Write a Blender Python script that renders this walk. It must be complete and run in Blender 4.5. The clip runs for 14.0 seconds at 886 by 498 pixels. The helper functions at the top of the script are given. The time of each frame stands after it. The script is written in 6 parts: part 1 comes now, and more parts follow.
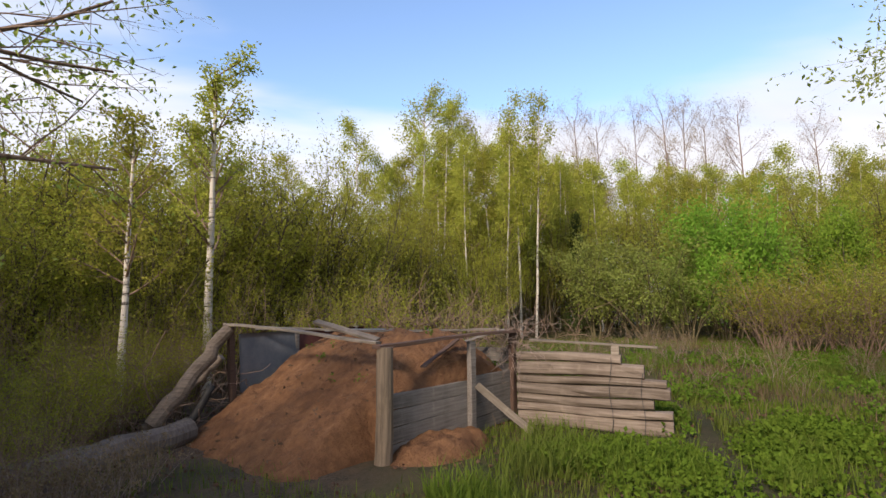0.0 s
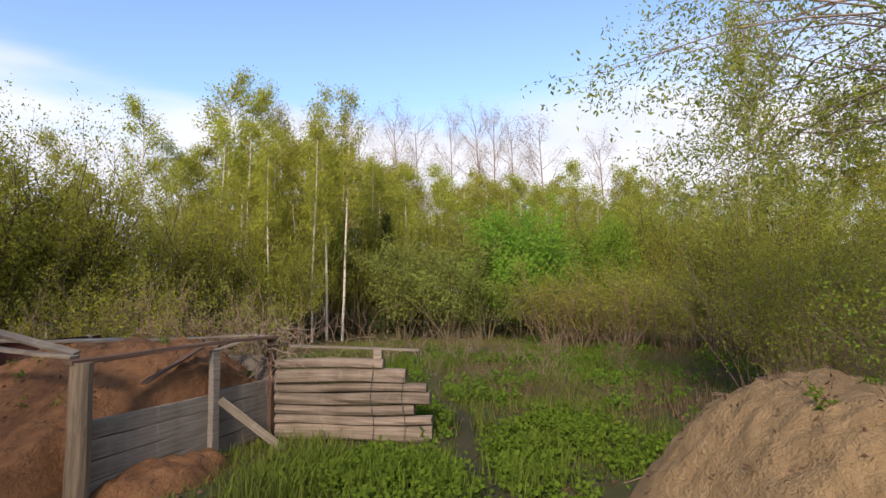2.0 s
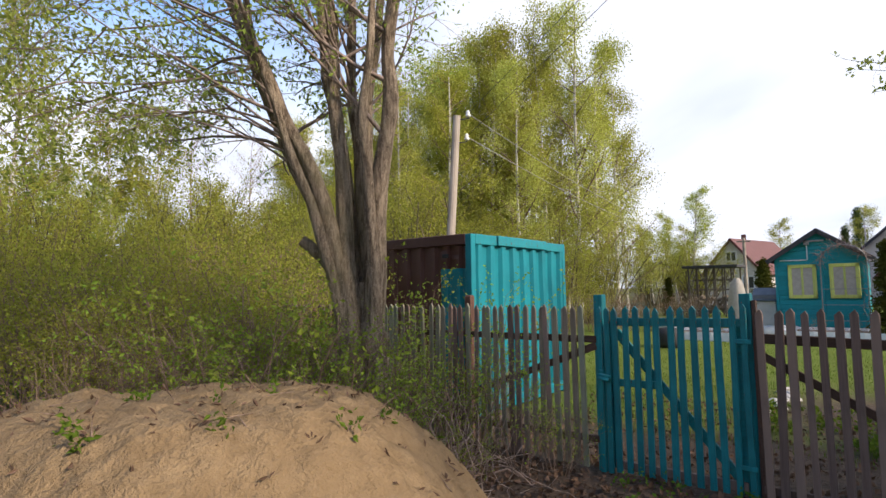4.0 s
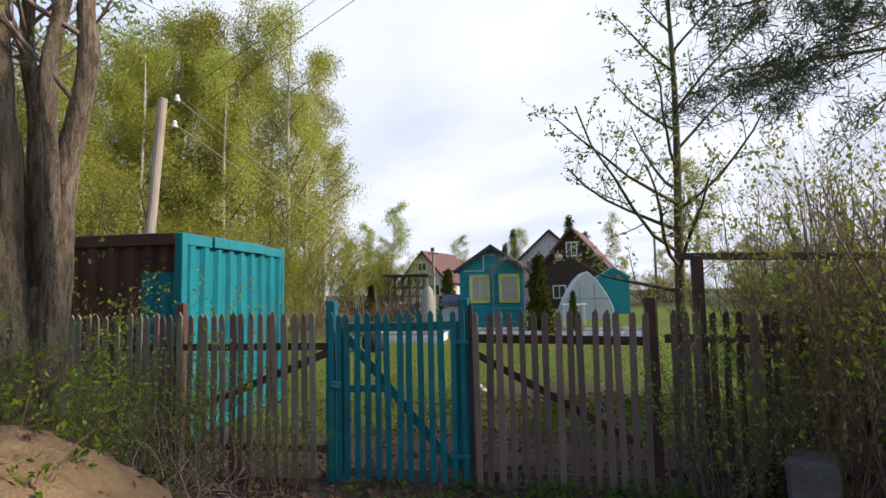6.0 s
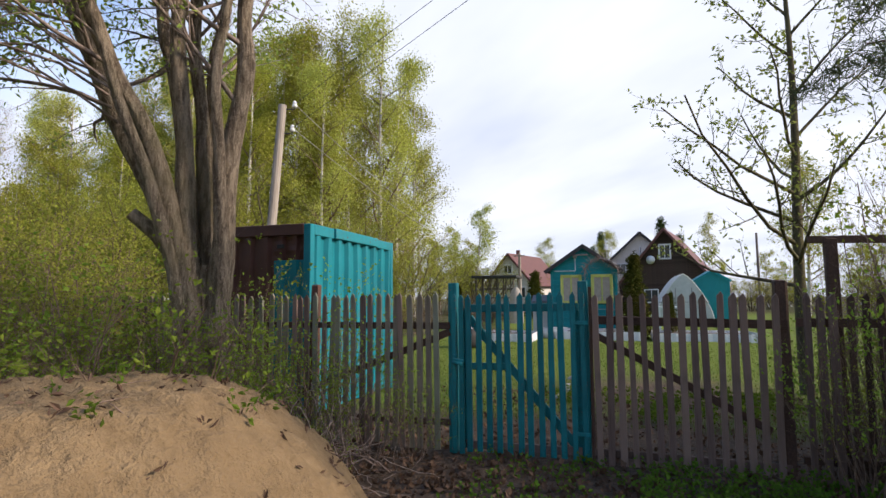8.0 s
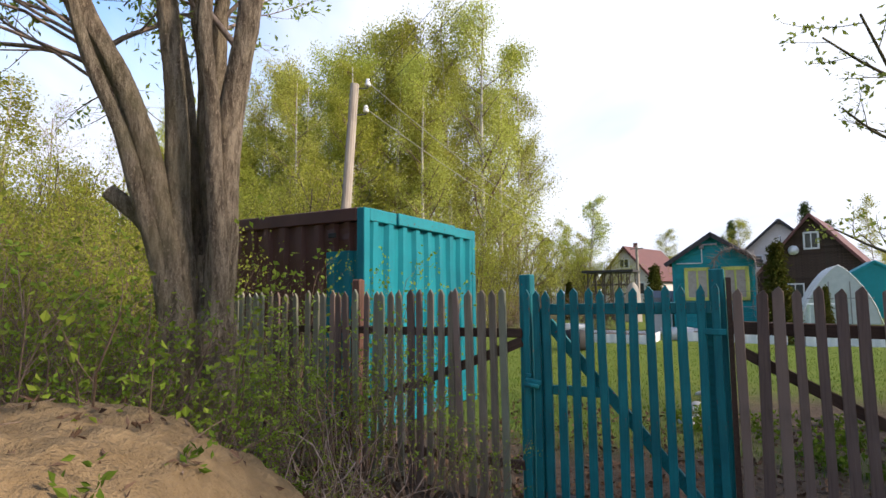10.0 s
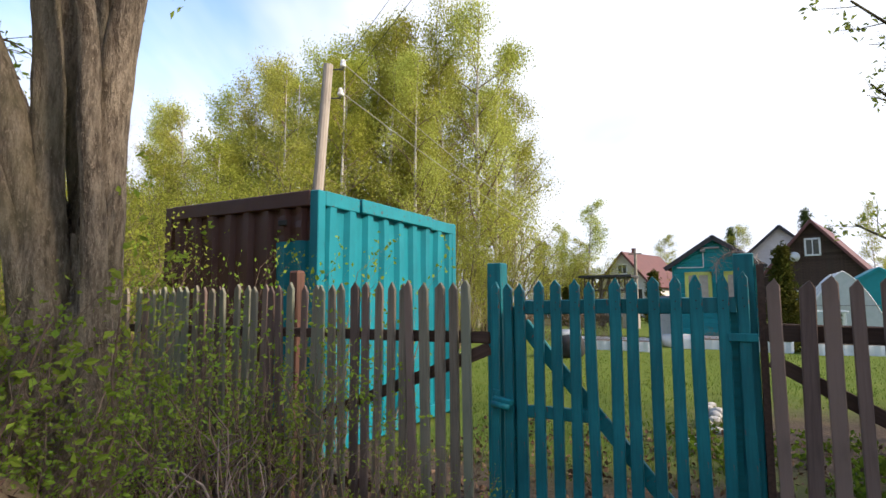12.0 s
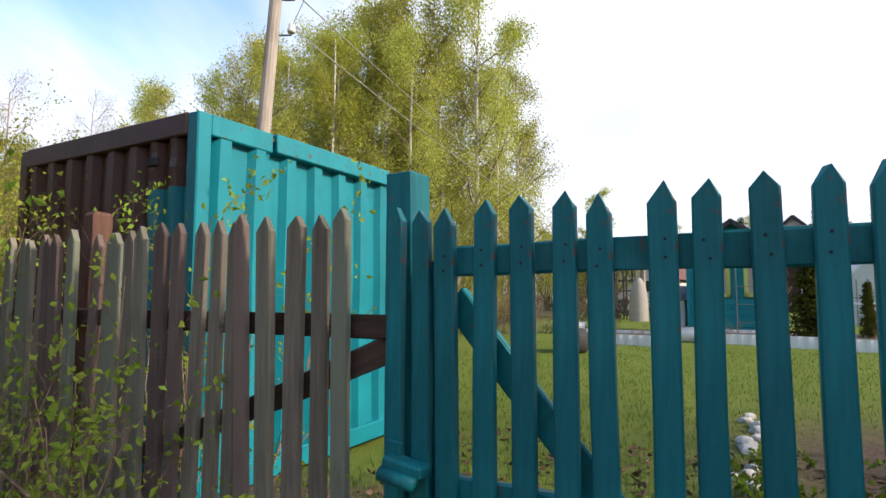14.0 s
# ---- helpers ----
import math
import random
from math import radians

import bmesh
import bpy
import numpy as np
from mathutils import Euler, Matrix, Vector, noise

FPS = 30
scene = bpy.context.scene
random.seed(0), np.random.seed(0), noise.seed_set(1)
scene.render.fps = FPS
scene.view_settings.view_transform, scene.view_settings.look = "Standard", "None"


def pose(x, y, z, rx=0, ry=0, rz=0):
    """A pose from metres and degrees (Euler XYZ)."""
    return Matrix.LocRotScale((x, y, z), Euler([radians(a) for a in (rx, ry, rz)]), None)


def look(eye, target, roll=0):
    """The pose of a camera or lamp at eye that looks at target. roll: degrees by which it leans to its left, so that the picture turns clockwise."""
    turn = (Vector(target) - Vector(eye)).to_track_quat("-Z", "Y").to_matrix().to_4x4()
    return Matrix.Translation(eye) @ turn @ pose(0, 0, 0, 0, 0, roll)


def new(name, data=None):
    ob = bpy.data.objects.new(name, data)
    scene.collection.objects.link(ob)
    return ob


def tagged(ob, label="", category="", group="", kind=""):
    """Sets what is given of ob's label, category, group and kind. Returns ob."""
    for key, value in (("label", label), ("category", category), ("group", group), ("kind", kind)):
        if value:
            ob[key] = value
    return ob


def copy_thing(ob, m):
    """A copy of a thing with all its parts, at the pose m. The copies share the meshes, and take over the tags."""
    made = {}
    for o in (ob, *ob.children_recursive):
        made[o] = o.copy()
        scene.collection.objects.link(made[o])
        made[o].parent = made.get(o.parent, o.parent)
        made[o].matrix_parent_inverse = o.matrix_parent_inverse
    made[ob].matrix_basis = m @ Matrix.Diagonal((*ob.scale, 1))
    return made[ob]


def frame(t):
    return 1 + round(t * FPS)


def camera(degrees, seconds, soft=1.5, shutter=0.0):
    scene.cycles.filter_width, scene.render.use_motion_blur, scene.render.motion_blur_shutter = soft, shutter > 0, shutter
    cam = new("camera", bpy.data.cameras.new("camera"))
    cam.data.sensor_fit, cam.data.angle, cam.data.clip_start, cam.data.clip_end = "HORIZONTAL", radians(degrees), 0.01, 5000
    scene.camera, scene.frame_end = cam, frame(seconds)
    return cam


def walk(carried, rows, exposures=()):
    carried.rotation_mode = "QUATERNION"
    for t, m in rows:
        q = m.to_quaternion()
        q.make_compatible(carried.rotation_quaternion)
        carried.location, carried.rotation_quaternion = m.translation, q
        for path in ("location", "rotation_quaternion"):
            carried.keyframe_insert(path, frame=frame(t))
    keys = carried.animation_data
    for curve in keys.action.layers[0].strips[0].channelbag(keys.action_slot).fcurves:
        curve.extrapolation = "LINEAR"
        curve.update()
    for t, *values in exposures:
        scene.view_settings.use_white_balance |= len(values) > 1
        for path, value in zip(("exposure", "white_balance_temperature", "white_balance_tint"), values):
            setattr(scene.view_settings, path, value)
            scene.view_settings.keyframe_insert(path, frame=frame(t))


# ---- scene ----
cam = camera(77.0, 14.0)
PATH = [
    (0, (0.086, -0.392, 1.734), (0.492, 1.56, 1.9), -0.8),
    (0.5, (0.501, -0.202, 1.763), (0.928, 1.744, 1.936), -1.2),
    (1, (0.658, -0.224, 1.748), (1.239, 1.681, 1.926), -1.0),
    (1.5, (0.799, -0.268, 1.747), (1.532, 1.584, 1.924), -0.8),
    (2, (1.027, -0.179, 1.724), (2.003, 1.56, 1.885), -1.1),
    (2.5, (1.273, 0.063, 1.721), (2.565, 1.584, 1.857), -0.7),
    (3, (1.638, 0.24, 1.706), (3.217, 1.462, 1.833), -0.9),
    (3.3, (1.779, 0.213, 1.634), (3.529, 1.166, 1.799), -1.2),
    (3.5, (1.833, 0.253, 1.64), (3.726, 0.88, 1.796), -0.8),
    (4, (2.046, 0.384, 1.663), (4.029, 0.165, 1.81), -0.9),
    (4.1, (2.095, 0.378, 1.669), (4.064, 0.059, 1.817), -1.0),
    (4.2, (2.139, 0.39, 1.656), (4.093, -0.012, 1.806), -1.1),
    (6.3, (2.317, 0.652, 1.653), (3.901, -0.558, 1.815), -0.9),
    (6.5, (2.319, 0.782, 1.623), (3.896, -0.437, 1.789), -0.8),
    (7, (2.27, 0.937, 1.497), (3.922, -0.177, 1.674), -0.5),
    (7.5, (2.273, 0.946, 1.481), (3.987, -0.071, 1.655), -0.6),
    (8, (2.308, 0.965, 1.46), (4.072, 0.038, 1.635), -0.4),
    (8.5, (2.42, 0.826, 1.445), (4.226, -0.017, 1.615), -0.6),
    (8.7, (2.517, 0.713, 1.463), (4.343, -0.085, 1.631), -0.7),
    (10.8, (3.799, -0.204, 1.453), (5.727, -0.707, 1.622), -0.5),
    (11, (3.857, -0.248, 1.446), (5.778, -0.778, 1.617), -0.5),
    (11.5, (3.951, -0.346, 1.419), (5.86, -0.911, 1.606), -0.5),
    (12, (4.103, -0.439, 1.395), (6.014, -0.999, 1.582), -0.2),
    (12.5, (4.467, -0.552, 1.356), (6.381, -1.108, 1.528), -0.1),
    (13, (4.776, -0.752, 1.321), (6.691, -1.3, 1.496), -0.0),
    (13.5, (5.183, -1.022, 1.289), (7.106, -1.547, 1.457), 0.1),
    (14, (5.509, -1.268, 1.286), (7.427, -1.812, 1.446), 0.1),
]
walk(cam, [(t, look(eye, target, roll)) for t, eye, target, roll in PATH],
     exposures=((0.0, 0.87, 6350, 15), (3.0, 0.90, 6350, 15), (4.0, 1.03, 6150, 14), (6.5, 0.82, 6050, 14), (8.5, 0.89, 6050, 14), (11.0, 1.18, 6150, 12), (14.0, 1.16, 6150, 12)))

# ---------------------------------------------------------------- light and sky
world = bpy.data.worlds.new("sky")
scene.world = world
world.use_nodes = True
wn, wl = world.node_tree.nodes, world.node_tree.links
wn.clear()
SUN_AZ, SUN_EL = radians(222), radians(30)      # azimuth clockwise from +y


def wnode(kind, **sets):
    n = wn.new(kind)
    for k, v in sets.items():
        n.inputs[k.replace("_", " ")].default_value = v
    return n


def wmath(op, a, b=None):
    n = wn.new("ShaderNodeMath")
    n.operation = op
    for i, v in enumerate((a, b)):
        if v is None:
            continue
        if isinstance(v, (int, float)):
            n.inputs[i].default_value = v
        else:
            wl.new(v, n.inputs[i])
    return n.outputs[0]


sky = wn.new("ShaderNodeTexSky")
sky.sky_type, sky.sun_disc, sky.sun_elevation, sky.sun_rotation = "NISHITA", False, SUN_EL, SUN_AZ
sky.air_density, sky.dust_density, sky.ozone_density = 1.0, 0.6, 2.0
coord = wn.new("ShaderNodeTexCoord")
sep = wn.new("ShaderNodeSeparateXYZ")
wl.new(coord.outputs["Generated"], sep.inputs[0])
zc = wmath("ADD", wmath("MAXIMUM", sep.outputs["Z"], 0.0), 0.16)
flat = wn.new("ShaderNodeCombineXYZ")
wl.new(wmath("DIVIDE", sep.outputs["X"], zc), flat.inputs[0])
wl.new(wmath("DIVIDE", sep.outputs["Y"], zc), flat.inputs[1])
turn = wn.new("ShaderNodeMapping")
turn.inputs["Rotation"].default_value = (0, 0, radians(20))
turn.inputs["Scale"].default_value = (0.32, 0.75, 1)
turn.inputs["Location"].default_value = (1.3, 0.4, 0)
wl.new(flat.outputs[0], turn.inputs[0])
cl = wnode("ShaderNodeTexNoise", Scale=1.0, Detail=6.0, Roughness=0.5, Distortion=0.4)
wl.new(turn.outputs[0], cl.inputs["Vector"])
garden_side = wmath("ADD", wmath("MULTIPLY", sep.outputs["X"], -0.14), wmath("MULTIPLY", sep.outputs["Y"], -0.21))
low = wmath("MULTIPLY", wmath("SUBTRACT", 0.47, sep.outputs["Z"]), 1.6)
cover = wmath("ADD", wmath("ADD", wmath("ADD", wmath("MULTIPLY", cl.outputs["Fac"], 2.3), -0.60), garden_side), low)
ramp = wn.new("ShaderNodeMapRange")
ramp.interpolation_type = "SMOOTHSTEP"
ramp.inputs["From Min"].default_value, ramp.inputs["From Max"].default_value = 0.20, 0.62
wl.new(cover, ramp.inputs["Value"])
thick = wnode("ShaderNodeTexNoise", Scale=2.2, Detail=4.0)
wl.new(turn.outputs[0], thick.inputs["Vector"])
cloud = wn.new("ShaderNodeMix")
cloud.data_type = "RGBA"
cloud.inputs["A"].default_value, cloud.inputs["B"].default_value = (0.40, 0.43, 0.49, 1), (0.60, 0.605, 0.615, 1)
shade = wn.new("ShaderNodeMapRange")
shade.inputs["From Min"].default_value, shade.inputs["From Max"].default_value = 0.20, 0.66
wl.new(thick.outputs["Fac"], shade.inputs["Value"])
wl.new(shade.outputs[0], cloud.inputs["Factor"])
dim = wn.new("ShaderNodeVectorMath")
dim.operation = "SCALE"
dim.inputs["Scale"].default_value = 0.15
wl.new(sky.outputs[0], dim.inputs[0])
mixed = wn.new("ShaderNodeMix")
mixed.data_type = "RGBA"
wl.new(ramp.outputs[0], mixed.inputs["Factor"])
wl.new(dim.outputs[0], mixed.inputs["A"])
wl.new(cloud.outputs["Result"], mixed.inputs["B"])
bg = wnode("ShaderNodeBackground", Strength=1.0)
wl.new(mixed.outputs["Result"], bg.inputs["Color"])
wo = wn.new("ShaderNodeOutputWorld")
wl.new(bg.outputs[0], wo.inputs[0])

sun_lamp = bpy.data.lights.new("sun", "SUN")
sun_lamp.energy, sun_lamp.angle, sun_lamp.color = 3.0, radians(8), (1.0, 0.84, 0.64)
sun = new("sun", sun_lamp)
sd = Vector((math.sin(SUN_AZ) * math.cos(SUN_EL), math.cos(SUN_AZ) * math.cos(SUN_EL), math.sin(SUN_EL)))
sun.matrix_world = look(sd * 60, (0, 0, 0))

# ---------------------------------------------------------------- materials


class Nodes:
    """A material's node tree, with short ways to add to it."""

    def __init__(self, name):
        self.mat = bpy.data.materials.new(name)
        self.mat.use_nodes = True
        self.t = self.mat.node_tree
        self.t.nodes.clear()
        self.out = self.t.nodes.new("ShaderNodeOutputMaterial")
        self.bsdf = self.t.nodes.new("ShaderNodeBsdfPrincipled")
        self.link(self.bsdf.outputs[0], self.out.inputs[0])
        self.space = self.add("ShaderNodeTexCoord").outputs["Object"]

    def add(self, kind):
        return self.t.nodes.new(kind)

    def link(self, a, b):
        self.t.links.new(a, b)

    def noise(self, scale, detail=4.0, rough=0.55, stretch=(1, 1, 1), shift=0.0):
        m = self.add("ShaderNodeMapping")
        m.inputs["Scale"].default_value = stretch
        m.inputs["Location"].default_value = (shift, shift * 1.7, shift * 0.6)
        self.link(self.space, m.inputs[0])
        n = self.add("ShaderNodeTexNoise")
        n.inputs["Scale"].default_value, n.inputs["Detail"].default_value, n.inputs["Roughness"].default_value = scale, detail, rough
        self.link(m.outputs[0], n.inputs["Vector"])
        return n.outputs["Fac"]

    def span(self, value, a, b, lo=0.0, hi=1.0):
        r = self.add("ShaderNodeMapRange")
        for k, v in (("From Min", a), ("From Max", b), ("To Min", lo), ("To Max", hi)):
            r.inputs[k].default_value = v
        self.link(value, r.inputs["Value"])
        return r.outputs[0]

    def mix(self, fac, a, b, blend="MIX"):
        m = self.add("ShaderNodeMix")
        m.data_type, m.blend_type = "RGBA", blend
        for socket, v in (("Factor", fac), ("A", a), ("B", b)):
            if isinstance(v, (int, float)):
                m.inputs[socket].default_value = v
            elif isinstance(v, tuple):
                m.inputs[socket].default_value = (*v, 1)
            else:
                self.link(v, m.inputs[socket])
        return m.outputs["Result"]

    def bump(self, height, strength=0.3, distance=0.01):
        b = self.add("ShaderNodeBump")
        b.inputs["Strength"].default_value, b.inputs["Distance"].default_value = strength, distance
        self.link(height, b.inputs["Height"])
        self.link(b.outputs[0], self.bsdf.inputs["Normal"])

    def colour(self, c):
        self.link(c, self.bsdf.inputs["Base Color"])

    def done(self, rough=0.8, metal=0.0, spec=0.3):
        self.bsdf.inputs["Roughness"].default_value, self.bsdf.inputs["Metallic"].default_value = rough, metal
        self.bsdf.inputs["Specular IOR Level"].default_value = spec
        return self.mat


def wood_mat(name, light, dark, axis="z", tint=None, stain=(0.05, 0.045, 0.035), grain=60.0):
    """Weathered wood with grain along an axis, and each piece a little different."""
    n = Nodes(name)
    info = n.add("ShaderNodeObjectInfo").outputs["Random"]
    stretch = {"z": (1, 1, 0.05), "x": (0.05, 1, 1), "y": (1, 0.05, 1)}[axis]
    g = n.noise(grain, 5, 0.65, stretch)
    big = n.noise(2.2, 5, 0.6, (1, 1, 0.5), 3.0)
    spots = n.noise(11.0, 4, 0.6, (1, 1, 0.4), 9.0)
    c = n.mix(n.span(g, 0.3, 0.7), dark, light)
    if tint:
        c = n.mix(n.span(info, 0.35, 0.75), c, n.mix(0.75, c, tint))
    c = n.mix(n.span(big, 0.5, 0.75, 0, 0.6), c, stain)
    c = n.mix(n.span(spots, 0.6, 0.78, 0, 0.45), c, (light[0] * 1.25, light[1] * 1.25, light[2] * 1.2))
    hsv = n.add("ShaderNodeHueSaturation")
    n.link(n.span(info, 0, 1, 0.72, 1.2), hsv.inputs["Value"])
    n.link(c, hsv.inputs["Color"])
    n.colour(hsv.outputs[0])
    n.bump(g, 0.5, 0.004)
    return n.done(0.85, 0, 0.2)


def paint_mat(name, base, worn, under, amount=0.62, axis="z", rough=0.55, streak=0.35):
    """Old brushed paint: uneven coat, dull patches, chips that show what is under it, dirt that runs down."""
    n = Nodes(name)
    info = n.add("ShaderNodeObjectInfo").outputs["Random"]
    big = n.noise(3.0, 5, 0.6)
    stretch = (1, 1, 0.08) if axis == "z" else (0.08, 1, 1)
    fine = n.noise(45.0, 4, 0.6, stretch)
    chips = n.noise(26.0, 6, 0.7, (1, 1, 0.35), 5.0)
    runs = n.noise(9.0, 5, 0.6, (1, 1, 0.06), 2.0)
    c = n.mix(n.span(big, 0.35, 0.7), base, worn)
    c = n.mix(n.span(fine, 0.42, 0.7, 0, 0.5), c, (base[0] * 0.5, base[1] * 0.5, base[2] * 0.5))
    c = n.mix(n.span(runs, 0.55, 0.8, 0, streak), c, (0.05, 0.06, 0.05))
    c = n.mix(n.span(chips, amount, amount + 0.04), c, under)
    hsv = n.add("ShaderNodeHueSaturation")
    n.link(n.span(info, 0, 1, 0.85, 1.12), hsv.inputs["Value"])
    n.link(c, hsv.inputs["Color"])
    n.colour(hsv.outputs[0])
    n.bump(fine, 0.25, 0.003)
    return n.done(rough, 0, 0.35)


def leaf_mat(name, a, b, c, through_light=0.45):
    """Leaves: every leaf its own green, lit from both sides."""
    n = Nodes(name)
    n.t.nodes.remove(n.bsdf)
    geo = n.add("ShaderNodeNewGeometry").outputs["Random Per Island"]
    info = n.add("ShaderNodeObjectInfo").outputs["Random"]
    col = n.mix(n.span(geo, 0, 1), a, b)
    col = n.mix(n.span(n.noise(0.7, 3), 0.42, 0.66, 0, 0.5), col, c)
    hsv = n.add("ShaderNodeHueSaturation")
    n.link(n.span(info, 0, 1, 0.485, 0.515), hsv.inputs["Hue"])
    n.link(n.span(info, 0, 1, 0.85, 1.15), hsv.inputs["Value"])
    n.link(col, hsv.inputs["Color"])
    d, t, m = n.add("ShaderNodeBsdfDiffuse"), n.add("ShaderNodeBsdfTranslucent"), n.add("ShaderNodeMixShader")
    n.link(hsv.outputs[0], d.inputs[0])
    n.link(hsv.outputs[0], t.inputs[0])
    m.inputs[0].default_value = through_light
    n.link(d.outputs[0], m.inputs[1])
    n.link(t.outputs[0], m.inputs[2])
    n.link(m.outputs[0], n.out.inputs[0])
    return n.mat


def bark_mat(name, light, dark, moss=None, scale=14.0, deep=0.6):
    n = Nodes(name)
    ridges = n.noise(scale, 6, 0.65, (1, 1, 0.22))
    fine = n.noise(scale * 5, 4, 0.6, (1, 1, 0.4))
    patch = n.noise(1.6, 4, 0.6, shift=4.0)
    c = n.mix(n.span(ridges, 0.40, 0.60), dark, light)
    c = n.mix(n.span(fine, 0.48, 0.72, 0, 0.6), c, dark)
    flakes = n.noise(scale * 2.6, 5, 0.7, (1, 1, 0.5), 11.0)
    c = n.mix(n.span(flakes, 0.56, 0.62, 0, 0.6), c, tuple(min(1.0, v * 1.25) for v in light))
    if moss:
        c = n.mix(n.span(patch, 0.5, 0.7, 0, 0.55), c, moss)
    total = n.add("ShaderNodeMath")
    total.operation = "ADD"
    n.link(ridges, total.inputs[0])
    n.link(flakes, total.inputs[1])
    n.colour(c)
    n.bump(total.outputs[0], deep, 0.03)
    return n.done(0.9, 0, 0.15)


def birch_mat():
    n = Nodes("birch_bark")
    bands = n.noise(9.0, 5, 0.7, (0.35, 0.35, 1.6))
    patch = n.noise(2.4, 4, 0.6, shift=7.0)
    c = n.mix(n.span(bands, 0.54, 0.62), (0.50, 0.465, 0.41), (0.06, 0.05, 0.045))
    c = n.mix(n.span(patch, 0.5, 0.75, 0, 0.5), c, (0.36, 0.31, 0.25))
    n.colour(c)
    n.bump(bands, 0.3, 0.01)
    return n.done(0.75, 0, 0.2)


def sand_mat(name, light, dark, damp, specks):
    n = Nodes(name)
    big = n.noise(1.3, 5, 0.6)
    mid = n.noise(7.0, 6, 0.65, shift=2.0)
    fine = n.noise(90.0, 3, 0.7)
    bits = n.noise(34.0, 4, 0.7, shift=6.0)
    c = n.mix(n.span(mid, 0.35, 0.68), dark, light)
    c = n.mix(n.span(big, 0.5, 0.72, 0, 0.75), c, damp)
    c = n.mix(n.span(bits, 0.64, 0.7, 0, 0.7), c, specks)
    c = n.mix(n.span(fine, 0.3, 0.8, 0, 0.35), c, dark)
    n.colour(c)
    h = n.add("ShaderNodeMath")
    h.operation = "ADD"
    n.link(mid, h.inputs[0])
    n.link(bits, h.inputs[1])
    n.bump(h.outputs[0], 0.9, 0.05)
    return n.done(0.95, 0, 0.1)


def ground_mat():
    """Meadow turf, litter and bare soil; the mesh says where soil, lawn and track lie."""
    n = Nodes("meadow_ground")
    def cover_of(name):
        a = n.add("ShaderNodeAttribute")
        a.attribute_name = name
        return a.outputs["Fac"]
    big, mid, fine = n.noise(0.55, 5, 0.6), n.noise(3.4, 5, 0.65, shift=3), n.noise(26.0, 5, 0.7, shift=1)
    turf = n.mix(n.span(mid, 0.35, 0.65), (0.045, 0.065, 0.018), (0.09, 0.08, 0.036))
    turf = n.mix(n.span(big, 0.45, 0.65, 0, 0.6), turf, (0.105, 0.072, 0.042))
    turf = n.mix(n.span(fine, 0.45, 0.7, 0, 0.55), turf, (0.05, 0.04, 0.025))
    lawn = n.mix(n.span(mid, 0.3, 0.7), (0.10, 0.15, 0.022), (0.155, 0.185, 0.035))
    lawn = n.mix(n.span(fine, 0.5, 0.75, 0, 0.35), lawn, (0.06, 0.07, 0.02))
    soil = n.mix(n.span(fine, 0.35, 0.65), (0.05, 0.036, 0.027), (0.13, 0.095, 0.07))
    soil = n.mix(n.span(mid, 0.5, 0.7, 0, 0.6), soil, (0.17, 0.115, 0.07))
    c = n.mix(cover_of("lawn"), turf, lawn)
    c = n.mix(cover_of("soil"), c, soil)
    c = n.mix(cover_of("track"), c, n.mix(n.span(fine, 0.4, 0.6), (0.03, 0.026, 0.02), (0.07, 0.055, 0.04)))
    n.colour(c)
    n.bump(fine, 0.8, 0.04)
    return n.done(0.95, 0, 0.1)


def plain_mat(name, a, b, scale=6.0, rough=0.6, metal=0.0, bump=0.2, spec=0.35):
    n = Nodes(name)
    x, y = n.noise(scale, 5, 0.6), n.noise(scale * 7, 4, 0.6, shift=3)
    c = n.mix(n.span(x, 0.35, 0.68), a, b)
    c = n.mix(n.span(y, 0.55, 0.8, 0, 0.4), c, tuple(v * 0.55 for v in a))
    n.colour(c)
    n.bump(y, bump, 0.004)
    return n.done(rough, metal, spec)


def rust_paint_mat(name, base, worn, rust=0.66):
    """Sheet-steel paint with rust that eats in along the top and in spots."""
    n = Nodes(name)
    big, runs, spots = n.noise(2.0, 5, 0.6), n.noise(8.0, 5, 0.65, (1, 1, 0.07), 2), n.noise(17.0, 6, 0.7, shift=4)
    c = n.mix(n.span(big, 0.3, 0.7), base, worn)
    c = n.mix(n.span(runs, 0.5, 0.8, 0, 0.45), c, tuple(v * 0.55 for v in base))
    c = n.mix(n.span(spots, rust, rust + 0.06, 0, 0.85), c, (0.10, 0.045, 0.025))
    n.colour(c)
    n.bump(big, 0.4, 0.02)
    return n.done(0.5, 0, 0.4)


M_GROUND = ground_mat()
M_SAND = sand_mat("pale_sand", (0.34, 0.24, 0.132), (0.22, 0.15, 0.08), (0.265, 0.183, 0.10), (0.14, 0.10, 0.06))
M_RED_SAND = sand_mat("red_sand", (0.29, 0.152, 0.076), (0.15, 0.077, 0.041), (0.10, 0.05, 0.028), (0.10, 0.055, 0.032))
M_LOG = wood_mat("weathered_log", (0.25, 0.205, 0.168), (0.10, 0.077, 0.06), "x", stain=(0.09, 0.066, 0.05), grain=30)
M_POST = wood_mat("weathered_post", (0.215, 0.168, 0.124), (0.095, 0.074, 0.054), "z", grain=40)
M_PLANK = wood_mat("grey_plank", (0.25, 0.225, 0.20), (0.125, 0.11, 0.10), "x", grain=45)
M_PALE_PLANK = wood_mat("pale_plank", (0.28, 0.24, 0.20), (0.145, 0.12, 0.095), "x", grain=45)
M_PICKET = wood_mat("green_grey_picket", (0.36, 0.30, 0.225), (0.185, 0.15, 0.112), "z", tint=(0.19, 0.21, 0.15))
